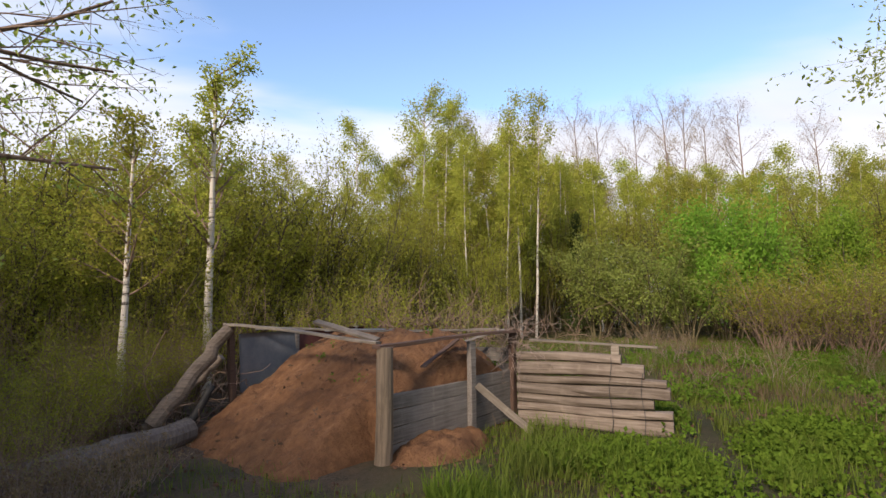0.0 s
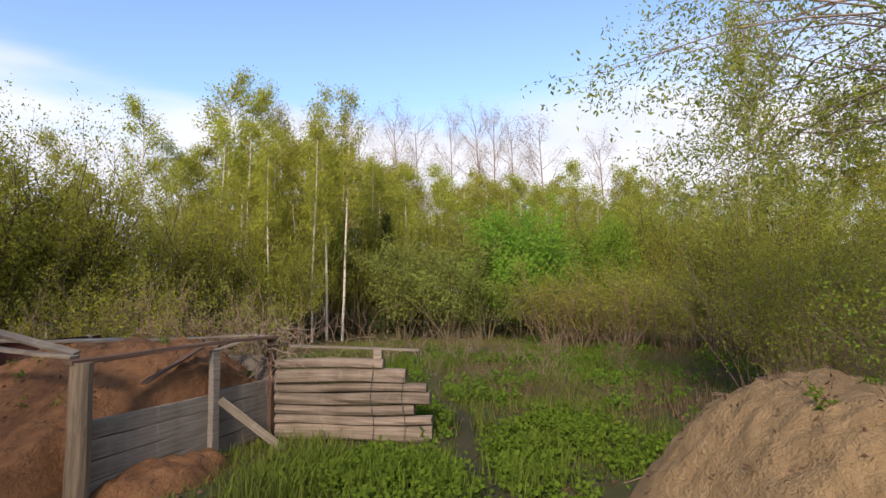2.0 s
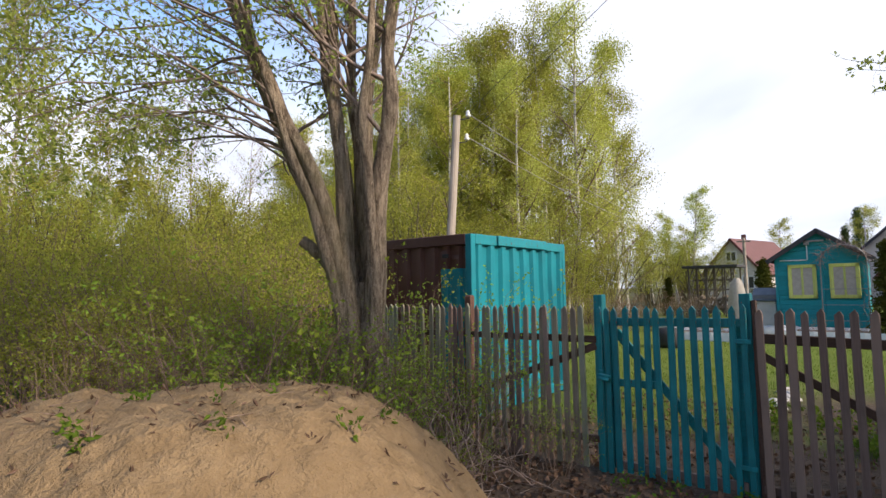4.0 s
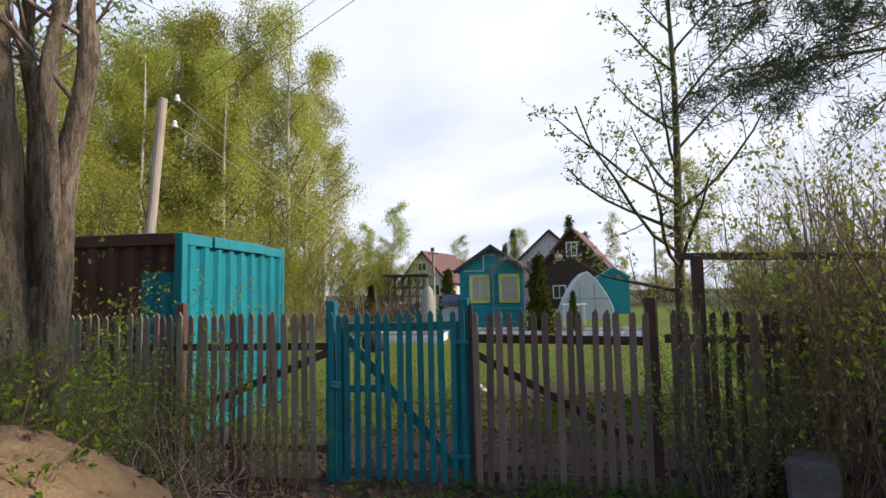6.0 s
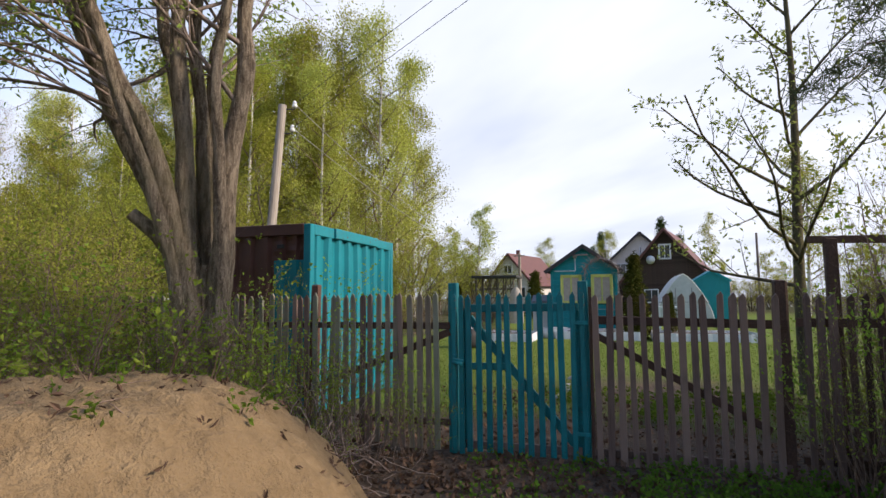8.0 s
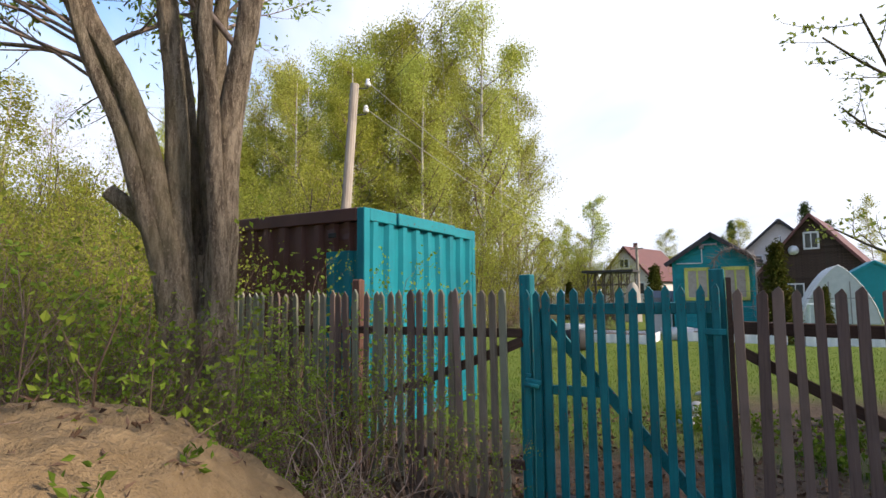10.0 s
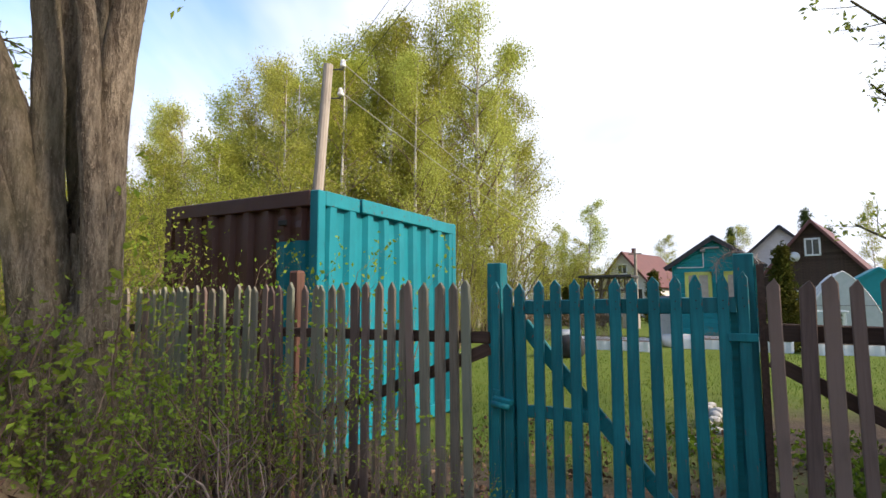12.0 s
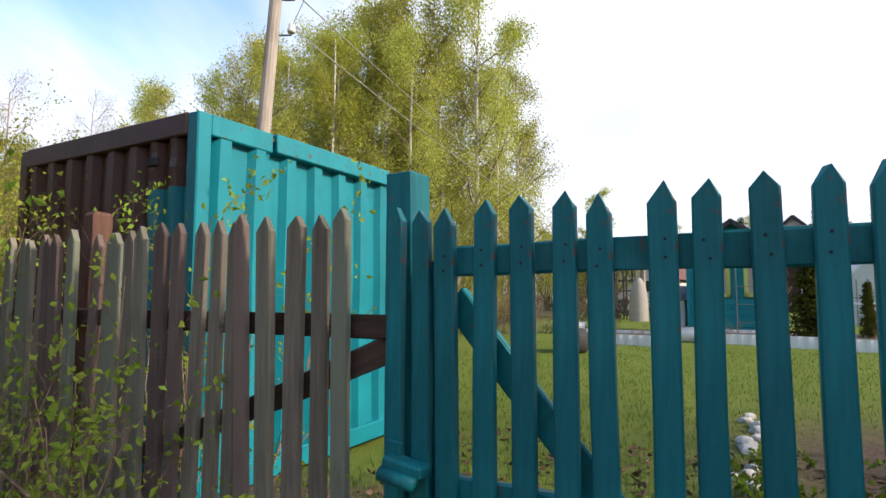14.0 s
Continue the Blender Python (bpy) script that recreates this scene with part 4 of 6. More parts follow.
part("roof", board(BOX_L - 0.02, BOX_W - 0.02, 0.03, 0.005, 0.004, 5), M_BOX_ROOF, box, "rusty steel roof", at=pose(BOX_L / 2, BOX_W / 2, BOX_H - 0.045))
part("floor_plate", board(BOX_L - 0.02, BOX_W - 0.02, 0.10, 0.005), M_BOX_ROOF, box, at=pose(BOX_L / 2, BOX_W / 2, 0.12))
for x in (0.05, BOX_L - 0.05):
    for y in (0.05, BOX_W - 0.05):
        part("corner_post", board(0.10, 0.10, BOX_H - 0.02, 0.008), M_BOX_TEAL if y < 1 else M_BOX_BROWN, box, at=pose(x, y, BOX_H / 2))
part("top_rail", board(0.5, 0.06, 0.135, 0.008), M_BOX_RAIL, box, at=pose(0.345, 0.028, BOX_H - 0.075))
part("top_rail", board(1.36, 0.09, 0.135, 0.008, 0.002), M_BOX_RAIL, box, at=pose(1.295, 0.024, BOX_H - 0.07))
part("top_rail", board(0.58, 0.06, 0.13, 0.008), M_BOX_RAIL, box, at=pose(2.27, 0.028, BOX_H - 0.082))
part("top_rail", board(0.07, BOX_W - 0.2, 0.14, 0.008), M_BOX_BROWN, box, at=pose(0.03, BOX_W / 2, BOX_H - 0.075))
for y in (0.03, BOX_W - 0.03):
    part("bottom_rail", board(BOX_L - 0.2, 0.06, 0.14, 0.006), M_BOX_TEAL if y < 1 else M_BOX_BROWN, box, at=pose(BOX_L / 2, y, 0.13))
part("bottom_rail", board(0.06, BOX_W - 0.2, 0.14, 0.006), M_BOX_BROWN, box, at=pose(0.03, BOX_W / 2, 0.13))
# no opening is cut: a black block gives the vent hole its shade
part("vent", board(0.02, 0.10, 0.05, 0.004), M_RUBBER, box, "small black block painting the dark of a vent hole", at=pose(0.0, 0.42, BOX_H - 0.28))
for x in (0.3, 1.3, 2.3):
    for y in (0.2, BOX_W - 0.2):
        part("skid", board(0.2, 0.2, 0.24, 0.01), M_STUMP, box, at=pose(x, y, 0.0))

# ---------------------------------------------------------------- pole and wires
pole_foot, pole_head = ns(9.50, 8.44), ns(9.62, 8.09, 5.02)
pole = thing("utility_pole", Matrix.Translation(pole_foot), "silver-grey leaning wooden pole with two white insulators", "utility pole")
u = np.linspace(0, 1, 10)[:, None]
ax = np.array(pole_head - pole_foot)
v, f = tube(np.array([0, 0, -0.3]) + (ax + np.array([0, 0, 0.3])) * u, np.linspace(0.10, 0.075, 10), 12)
part("shaft", mesh_of("shaft", v, f, M_POLE), M_POLE, pole)
wire_from = []
side = np.array(ns(0.16, -0.16))
for k, drop in enumerate((0.06, 0.50)):
    at = ax * (1 - drop / 4.86)
    p = np.array([at, at + side * 0.5, at + side + np.array([0, 0, 0.02]), at + side + np.array([0, 0, 0.08])])
    v, f = tube(p, np.full(4, 0.012), 6)
    hook = part("hook", mesh_of("hook", v, f, M_DARK_WIRE), M_DARK_WIRE, pole, "dark iron hook")
    q = at + side + np.array([0, 0, 0.05])
    zz = np.array([0, 0.02, 0.05, 0.06, 0.09, 0.11, 0.13])
    v, f = tube(q + np.stack([zz * 0, zz * 0, zz], -1), (0.045, 0.05, 0.048, 0.03, 0.04, 0.035, 0.015), 12)
    part("insulator", mesh_of("insulator", v, f, M_CERAMIC, True), M_CERAMIC, hook, "white ceramic insulator")
    wire_from.append(Vector(q + np.array([0, 0, 0.07])) + pole_foot)


def wire(a, b, sag, rad, mat, label):
    t = np.linspace(0, 1, 40)[:, None]
    p = np.array(a) * (1 - t) + np.array(b) * t
    p[:, 2] -= sag * 4 * (t * (1 - t))[:, 0]
    v, f = tube(p, np.full(40, rad), 5)
    return tagged(new("overhead_wire", mesh_of("overhead_wire", v, f, mat)), label, "wire", "wires from the pole")


for k, p in enumerate(wire_from):
    wire(p, ns(44, 13.2 - k * 0.4, 6.2 - 0.5 * k), 0.7, 0.009, M_WIRE, "bare pale overhead wire running to the far houses")
    wire(p, ns(-9.8, -21.6 - k * 0.5, 7.9 + 0.55 * k), 0.3, 0.004, M_DARK_WIRE, "dark overhead wire crossing above the track")

# ---------------------------------------------------------------- houses


def gabled(name, m, w, d, eave, ridge, wall_mat, roof_mat, label, over=0.25, courses=0, roof_th=0.06, roof_name="roof"):
    """A house with its gable towards local -x: walls with thickness, gable ends, two roof slopes, and clapboards if courses."""
    ob = thing(name, m, label, "house")
    bm = bmesh.new()
    prof = [(-w / 2, 0), (w / 2, 0), (w / 2, eave), (0, ridge), (-w / 2, eave)]
    a = [bm.verts.new((0, y, z)) for y, z in prof]
    b = [bm.verts.new((d, y, z)) for y, z in prof]
    bm.faces.new(a[::-1])
    bm.faces.new(b)
    for i in range(5):
        bm.faces.new((a[i], a[(i + 1) % 5], b[(i + 1) % 5], b[i]))
    bmesh.ops.recalc_face_normals(bm, faces=bm.faces)
    part("wall", bm, wall_mat, ob)
    for k in range(courses):
        z = (k + 0.5) * ridge / courses
        half = w / 2 if z < eave else w / 2 * (ridge - z) / (ridge - eave)
        if half > 0.15:
            part("clapboard", board(0.025, 2 * half - 0.01, ridge / courses * 0.93, 0.006), wall_mat, ob, at=pose(-0.014, 0, z, 0, -2, 0))
    slope = math.atan2(ridge - eave, w / 2)
    ln = (w / 2 + over) / math.cos(slope)
    for sgn in (-1, 1):
        y = sgn * (w / 2 + over) / 2
        z = ridge - (w / 2 + over) / 2 * math.tan(slope) + roof_th / 2 + 0.02
        rf = part(roof_name, board(d + 2 * over, ln + 0.02, roof_th, 0.01), roof_mat, ob, at=pose(d / 2, y, z, -sgn * math.degrees(slope), 0, 0))
        part("barge_board", board(0.03, ln, 0.12, 0.004), roof_mat, rf, at=pose(-d / 2 - over + 0.0, 0, -0.06))
    return ob


def window(parent, y, z, w, h, frame_mat, glass_mat, bars=1, fw=0.09, x=-0.03):
    win = part("window", board(0.05, w, h, 0.004), glass_mat, parent, at=pose(x, y, z))
    for dy, dz, a, b in ((0, h / 2, w + fw, fw), (0, -h / 2, w + fw, fw), (-w / 2, 0, fw, h + fw), (w / 2, 0, fw, h + fw)):
        part("frame_board", board(0.05, a, b, 0.006), frame_mat, win, at=pose(-0.032, dy, dz))
    for k in range(bars):
        part("mullion", board(0.04, fw * 0.55, h - fw, 0.004), frame_mat, win, at=pose(-0.03, (k + 1) * w / (bars + 1) - w / 2, 0))
    return win


g = Nodes("window_glass")
g.bsdf.inputs["Base Color"].default_value = (0.05, 0.055, 0.06, 1)
M_PANE = g.done(0.08, 0, 0.6)
hut = gabled("garden_hut", GARDEN @ pose(23.2, 3.54, -0.15), 2.5, 3.4, 2.72, 3.57, M_HUT, M_BLACK_ROOF, "small teal clapboard garden hut with yellow-framed windows", 0.24, 22)
for y in (0.47, -0.68):
    win = window(hut, y, 1.91, 0.69, 1.01, M_YELLOW, M_CURTAIN, 1, 0.11, -0.05)
part("cable_pipe", board(0.03, 0.03, 0.6, 0.004), M_WHITE, hut, "white cable conduit", at=pose(-0.05, 0.30, 2.92))
part("cable_pipe", board(0.03, 0.8, 0.03, 0.004), M_WHITE, hut, at=pose(-0.05, 0.70, 2.62))
part("cable_bracket", board(0.06, 0.6, 0.05, 0.004), M_METAL, hut, "grey wire bracket", at=pose(-0.08, 0.12, 3.24))
part("cable_bracket", board(0.10, 0.14, 0.10, 0.01), M_METAL, hut, at=pose(-0.10, 0.30, 3.16))
part("corner_board", board(0.05, 0.09, 2.72, 0.004), M_HUT, hut, at=pose(-0.04, 1.21, 1.36))
part("corner_board", board(0.05, 0.09, 2.72, 0.004), M_HUT, hut, at=pose(-0.04, -1.21, 1.36))
part("drainpipe", board(0.06, 0.06, 2.5, 0.01), M_HUT, hut, at=pose(-0.05, -0.10, 1.25))

trellis = thing("garden_arch", GARDEN @ pose(22.75, 2.86, 0), "thin wire garden arch overgrown with dry brown vine", "trellis")
a = np.linspace(0, math.pi, 19)
v, f = tube(np.concatenate([[(0, 0.60, 0.0), (0, 0.60, 1.2)], np.stack([a * 0, 0.60 * np.cos(a), 2.35 + 0.55 * np.sin(a)], -1), [(0, -0.60, 1.2), (0, -0.60, 0.0)]]), np.full(23, 0.016), 6)
part("hoop", mesh_of("hoop", v, f, M_METAL), M_METAL, trellis)
for z in (0.5, 1.0, 1.5):
    part("rung", board(0.015, 1.2, 0.02, 0.003), M_METAL, trellis, at=pose(0, 0, z))
gv = np.random.default_rng(91)
vine = Wood()
for k in range(240):
    q = gv.uniform(0.0, math.pi)
    p = np.array([gv.normal(0, 0.05), 0.60 * math.cos(q), 2.35 + 0.55 * math.sin(q)])
    if k % 5 == 0:
        p = np.array([gv.normal(0, 0.04), -0.60 + gv.normal(0, 0.05), gv.uniform(0.6, 2.5)])
    d = gv.normal(0, 1, 3) * np.array([0.5, 1, 1]) + np.array([0, 0, -0.4])
    vine.limb(np.array([p, p + d * 0.09, p + d * 0.16 + gv.normal(0, 0.05, 3)]), (0.006, 0.005, 0.002), 3)
part("dry_vine", vine.mesh("dry_vine", M_GREY_TWIG), None, trellis, "dry brown climbing vine")

dark_house = gabled("timber_house", GARDEN @ pose(52, -1.7, 0, 0, 0, -13), 7.8, 9.0, 2.5, 7.15, M_DARK_WOOD, M_RED_ROOF, "dark timber house with steep red roof and white attic window", 0.5, 34, 0.14)
window(dark_house, 0.0, 5.28, 0.9, 1.2, M_WHITE, M_PANE, 1, 0.13, -0.05)
window(dark_house, 1.2, 1.5, 1.1, 1.1, M_WHITE, M_PANE, 1, 0.10, -0.05)
v, f = tube([(-0.02, 0, 0), (-0.10, 0, 0), (-0.14, 0, 0)], (0.16, 0.33, 0.37), 14)
part("satellite_dish", mesh_of("satellite_dish", v, f, M_WHITE, True), M_WHITE, dark_house, "round white dish", at=pose(-0.1, 1.15, 4.6))
white_house = gabled("white_gabled_house", GARDEN @ pose(60, 0.0, 0), 8.6, 9.0, 3.7, 7.75, M_WHITE_WALL, M_BLACK_ROOF, "white gabled house with dark trim behind the timber house", 0.5, 0, 0.2)
window(white_house, 1.9, 4.2, 1.0, 1.1, M_WHITE, M_PANE)
window(white_house, -0.4, 6.0, 0.8, 0.9, M_WHITE, M_PANE)
part("dormer", board(2.6, 2.6, 1.5, 0.03), M_WHITE_WALL, white_house, "white boarded dormer", at=pose(1.2, -1.4, 6.2))
red_house = gabled("white_cottage", GARDEN @ pose(52, 11.8, 0, 0, 0, -15), 4.6, 7.2, 2.8, 5.45, M_WHITE_WALL, M_RED_ROOF, "white cottage with dull red tin roof", 0.35, 0, 0.1)
window(red_house, 0.1, 4.05, 0.85, 0.8, M_WHITE, M_PANE, 1, 0.12)
window(red_house, -1.2, 1.9, 0.9, 1.0, M_WHITE, M_PANE, 1, 0.12)
v, f = tube([(2.5, 0.2, 5.2), (2.5, 0.2, 6.0)], (0.26, 0.26), 4)
part("chimney", mesh_of("chimney", v, f, M_RED_ROOF), M_RED_ROOF, red_house)
far_pole = thing("utility_pole", GARDEN @ pose(45, 9.63, 0), "thin grey wooden pole standing before the cottage", "utility pole")
v, f = tube([(0, 0, 0), (0.02, 0, 2.5), (0, 0.02, 5.0)], (0.13, 0.12, 0.10), 8)
part("shaft", mesh_of("shaft", v, f, M_POLE), M_POLE, far_pole)
part("cross_arm", board(0.08, 0.9, 0.09, 0.01), M_POLE, far_pole, at=pose(-0.1, 0, 4.75))
far_pole = thing("utility_pole", GARDEN @ pose(60, -10.5, 0), "dark thin pole standing far behind the garden", "utility pole")
v, f = tube([(0, 0, 0), (0.02, 0, 3.5), (0, 0.02, 7.4)], (0.13, 0.12, 0.10), 8)
part("shaft", mesh_of("shaft", v, f, M_STUMP), M_STUMP, far_pole)

teal_shed = gabled("teal_shed", GARDEN @ pose(40.0, -3.5, 0), 2.0, 2.4, 2.45, 3.05, M_HUT, M_HUT, "little teal shed beside the dark house", 0.1, 0)

green = thing("greenhouse", GARDEN @ pose(33.0, -1.05, 0), "arched greenhouse of milky polycarbonate sheets", "greenhouse")
prof = [(1.5 * u, 2.64 * (1 - abs(u) ** 1.3) ** 0.7) for u in np.linspace(1, -1, 15)]
v = [(x, y, z) for x in (0.0, 4.0) for y, z in prof]
f = [[i, i + 1, 16 + i, 15 + i] for i in range(14)]
part("cover", mesh_of("cover", v, f, M_POLY, True), M_POLY, green)
bm = bmesh.new()
bm.faces.new([bm.verts.new((0.01, y, z)) for y, z in prof])
part("end_wall", bm, M_POLY, green)
for x in (0.0, 1.33, 2.67, 4.0):
    v, f = tube([(x, y * 1.005, z * 1.005) for y, z in prof], np.full(15, 0.022), 6)
    part("hoop", mesh_of("hoop", v, f, M_WHITE, True), M_WHITE, green)
part("door_frame", board(0.04, 0.04, 1.9, 0.004), M_METAL, green, at=pose(-0.01, 0.40, 0.95))
part("door_frame", board(0.04, 0.04, 1.9, 0.004), M_METAL, green, at=pose(-0.01, -0.40, 0.95))
part("cross_bar", board(0.04, 2.5, 0.04, 0.004), M_METAL, green, at=pose(-0.01, 0, 1.15))

bench = thing("garden_table", GARDEN @ pose(27.5, 0.1, 0), "white garden table standing before the greenhouse", "table")
part("tabletop", board(0.6, 1.1, 0.06, 0.01), M_WHITE, bench, at=pose(0, 0, 0.98))
for x, y in ((-0.22, -0.45), (-0.22, 0.45), (0.22, -0.45), (0.22, 0.45)):
    part("leg", board(0.05, 0.05, 0.96, 0.006), M_WHITE, bench, at=pose(x, y, 0.48))

well = thing("well_box", GARDEN @ pose(24.4, 5.3, 0), "low pale box with a sloping grey sheet roof", "well")
part("body", board(0.7, 0.7, 1.12, 0.02, 0.006, 3, cuts=3), M_WHITE_WALL, well, at=pose(0, 0, 0.55))
part("roof", board(0.95, 0.86, 0.04, 0.006), M_SHEET, well, at=pose(-0.02, 0, 1.32, 0, -28, 0))
part("gable_board", board(0.04, 0.7, 0.34, 0.006), M_SHEET, well, at=pose(-0.33, 0, 1.14))
hull = thing("boat_hull", GARDEN @ pose(32.6, 7.85, 0), "pale narrow boat hull propped upright by the wood store", "boat")
zz = np.linspace(0, 2.05, 12)
wid = 0.42 * np.sqrt(np.clip(1 - (zz / 2.08) ** 3, 0, 1)) + 0.02
ring = np.linspace(-1, 1, 9)
v = np.array([[-0.22 * (1 - q * q) * w_ / 0.44 + 0.06 * z_, q * w_, z_] for z_, w_ in zip(zz, wid) for q in ring])
v = np.vstack([v, v + [0.03, 0, 0]])
i = (np.arange(11)[:, None] * 9 + np.arange(8)[None]).ravel()
q = np.stack([i, i + 1, i + 10, i + 9], -1)
part("shell", mesh_of("shell", v, np.vstack([q, q[:, ::-1] + 108]), M_CURTAIN, True), M_CURTAIN, hull)

pergola = thing("wood_store", GARDEN @ pose(34, 9.35, 0) @ Matrix.Diagonal((1, 0.82, 1.32, 1)), "old open wood store of grey poles with flat roof", "shed")
for y in np.linspace(-1.4, 1.4, 6):
    part("pole", board(0.09, 0.09, 2.0, 0.01, 0.005, 3), M_STUMP, pergola, at=pose(0, y, 1.0, r.gauss(0, 1.5), 0, 0))
    part("pole", board(0.09, 0.09, 2.0, 0.01, 0.005, 4), M_STUMP, pergola, at=pose(1.6, y, 1.0))
part("roof_slab", board(2.4, 3.4, 0.10, 0.01), M_BLACK_ROOF, pergola, at=pose(0.8, 0, 2.05))
gp_r = random.Random(61)
for k in range(4):
    part("rail", board(0.05, 2.8, 0.07, 0.006), M_STUMP, pergola, at=pose(0.8, 0, 0.3 + k * 0.4))
for k in range(9):
    part("brace", board(0.05, 0.05, 0.75, 0.006), M_STUMP, pergola, at=pose(0.0, -1.3 + k * 0.32, 1.72, gp_r.choice((-35, 35)), 0, 0))
v, f = tube([(0, 0, 0), (0.5, 0, 0)], (0.07, 0.065), 7)
billet = mesh_of("billet", v, f, M_LOG)
for k in range(70):
    part("billet", billet, None, pergola, at=pose(0.5 + gp_r.uniform(0, 0.3), gp_r.uniform(-1.0, 1.3), 0.07 + 0.10 * (k // 9) + gp_r.uniform(0, 0.04), 0, gp_r.uniform(-5, 5), gp_r.uniform(-12, 12)))

# beds with white corrugated edging
def bed(n0, n1, s0, s1, label, seed):
    ob = thing("raised_bed", GARDEN @ pose(n0, s0, 0), label, "raised bed", "raised beds on the lawn")
    dn, ds = n1 - n0, s1 - s0
    for (a, b, ln, rot) in ((0, ds / 2, ds, 90), (dn, ds / 2, ds, 90), (dn / 2, 0, dn, 0), (dn / 2, ds, dn, 0)):
        x = np.linspace(0, ln, int(ln / 0.06) + 2)
        y = 0.012 * np.sin(x * 2 * np.pi / 0.24)
        v = np.concatenate([np.stack([x - ln / 2, y, np.full_like(x, -0.05)], -1), np.stack([x - ln / 2, y, np.full_like(x, 0.27)], -1)])
        i = np.arange(len(x) - 1)
        bm_me = mesh_of("edging", np.concatenate([v, v + [0, 0.012, 0]]), np.concatenate([np.stack([i, i + 1, i + 1 + len(x), i + len(x)], -1), np.stack([i, i + 1, i + 1 + len(x), i + len(x)], -1)[:, ::-1] + 2 * len(x)]), M_WHITE)
        part("edging", bm_me, M_WHITE, ob, at=pose(a, b, 0, 0, 0, rot))
    part("soil", board(dn - 0.05, ds - 0.05, 0.22, 0.02, 0.01, seed, cuts=5), M_STUMP, ob, "dark bed soil", at=pose(dn / 2, ds / 2, 0.08))
    return ob


bed(19.3, 21.2, 5.0, 7.4, "raised bed edged with white corrugated strips", 1)
bed(20.9, 23.0, 1.6, 4.4, "raised bed edged in white before the hut", 2)
bed(20.4, 22.4, -1.9, 1.2, "long raised bed edged in white", 3)
for n, s, rad, lab in ((23.0, 8.4, 0.55, "white round basin standing on the lawn"), (21.6, 4.55, 0.5, "white round tub beside the raised bed")):
    zz = np.array([0, 0.02, 0.2, 0.34, 0.36, 0.33, 0.1, 0.06])
    v, f = tube(np.array(ns(n, s)) + np.stack([zz * 0, zz * 0, zz], -1), np.array([0.7, 0.85, 0.95, 1, 1.03, 0.95, 0.8, 0.0]) * rad, 20)
    tagged(new("garden_tub", mesh_of("garden_tub", v, f, M_WHITE, True)), lab, "tub")
for n, s in ((17.2, 6.6),):
    zz = np.array([0, 0.1, 0.35, 0.5, 0.55])
    v, f = tube(np.array(ns(n, s)) + np.stack([zz * 0, zz * 0, zz], -1), np.array([0.3, 0.36, 0.36, 0.3, 0.05]), 14)
    tagged(new("black_barrel", mesh_of("black_barrel", v, f, M_RUBBER, True)), "squat black tub standing on the lawn", "tub")


def stone(n, s, size, seed):
    g = random.Random(seed)
    bm = bmesh.new()
    bmesh.ops.create_icosphere(bm, subdivisions=2, radius=size)
    for v in bm.verts:
        v.co = Vector((v.co.x * 1.2, v.co.y, v.co.z * 0.75)) * (1 + 0.35 * noise.noise(v.co / size * 0.9 + Vector((seed, 0, 0))))
    me = bpy.data.meshes.new("stone")
    bm.to_mesh(me)
    bm.free()
    me.materials.append(M_STONE)
    ob = new("stone", me)
    p = ns(n, s)
    ob.matrix_world = pose(p.x, p.y, gz(p.x, p.y) + size * 0.2, 0, 0, seed * 40)
    tagged(ob, "pale rough stone edging the garden bed", "stone", "stones by the garden bed")


for i in range(16):
    stone(9.0 + 0.16 * i + r.uniform(-0.1, 0.1), 3.02 + 0.10 * math.sin(i) + r.uniform(-0.08, 0.08), r.uniform(0.045, 0.085), i + 1)

stump = thing("concrete_stub", Matrix.Translation(ns(5.35, 0.22)), "squat grey concrete post stub among bushes", "post stub")
part("block", board(0.30, 0.34, 0.85, 0.03, 0.008, 5, cuts=6), M_CONCRETE, stump, at=pose(0, 0, 0.10, 1, 1, 20))

# ---------------------------------------------------------------- trees and shrubs
BIRCH = dict(wiggle=0.07, lift=[-0.05, 0.02, 0.03, 0.02], kids=[0, 3, 6, 24], first=[0, 0.2, 0.2, 0.25], angle=[0, 40, 42, 48], ratio=[0, 0.42, 0.4, 0.22], cone=0.75, thin=0.42, leafy=1)
SLIM = dict(BIRCH, kids=[0, 3, 5, 22], first=[0, 0.2, 0.2, 0.42], ratio=[0, 0.45, 0.42, 0.14], angle=[0, 40, 40, 45])
WEEP = dict(BIRCH, lift=[-0.16, -0.03, 0.0, 0.02], kids=[0, 5, 7, 30], first=[0, 0.15, 0.2, 0.14], ratio=[0, 0.55, 0.45, 0.24])
BARE = dict(wiggle=0.06, lift=[0.05, 0.05, 0.06, 0.03], kids=[0, 6, 9, 24], first=[0, 0.15, 0.2, 0.33], angle=[0, 38, 40, 46], ratio=[0, 0.45, 0.42, 0.27], cone=0.6, thin=0.36, leafy=1)
CLUMP = dict(wiggle=0.10, lift=[0.02, 0.04, 0.05], kids=[0, 5, 9], first=[0, 0.2, 0.25], angle=[0, 40, 34], ratio=[0, 0.45, 0.36], cone=0.4, thin=0.5, leafy=1)
SHRUB = dict(wiggle=0.12, lift=[0.02, 0.03, 0.04], kids=[0, 4, 7], first=[0, 0.2, 0.2], angle=[0, 42, 38], ratio=[0, 0.5, 0.42], cone=0.4, thin=0.5, leafy=1)


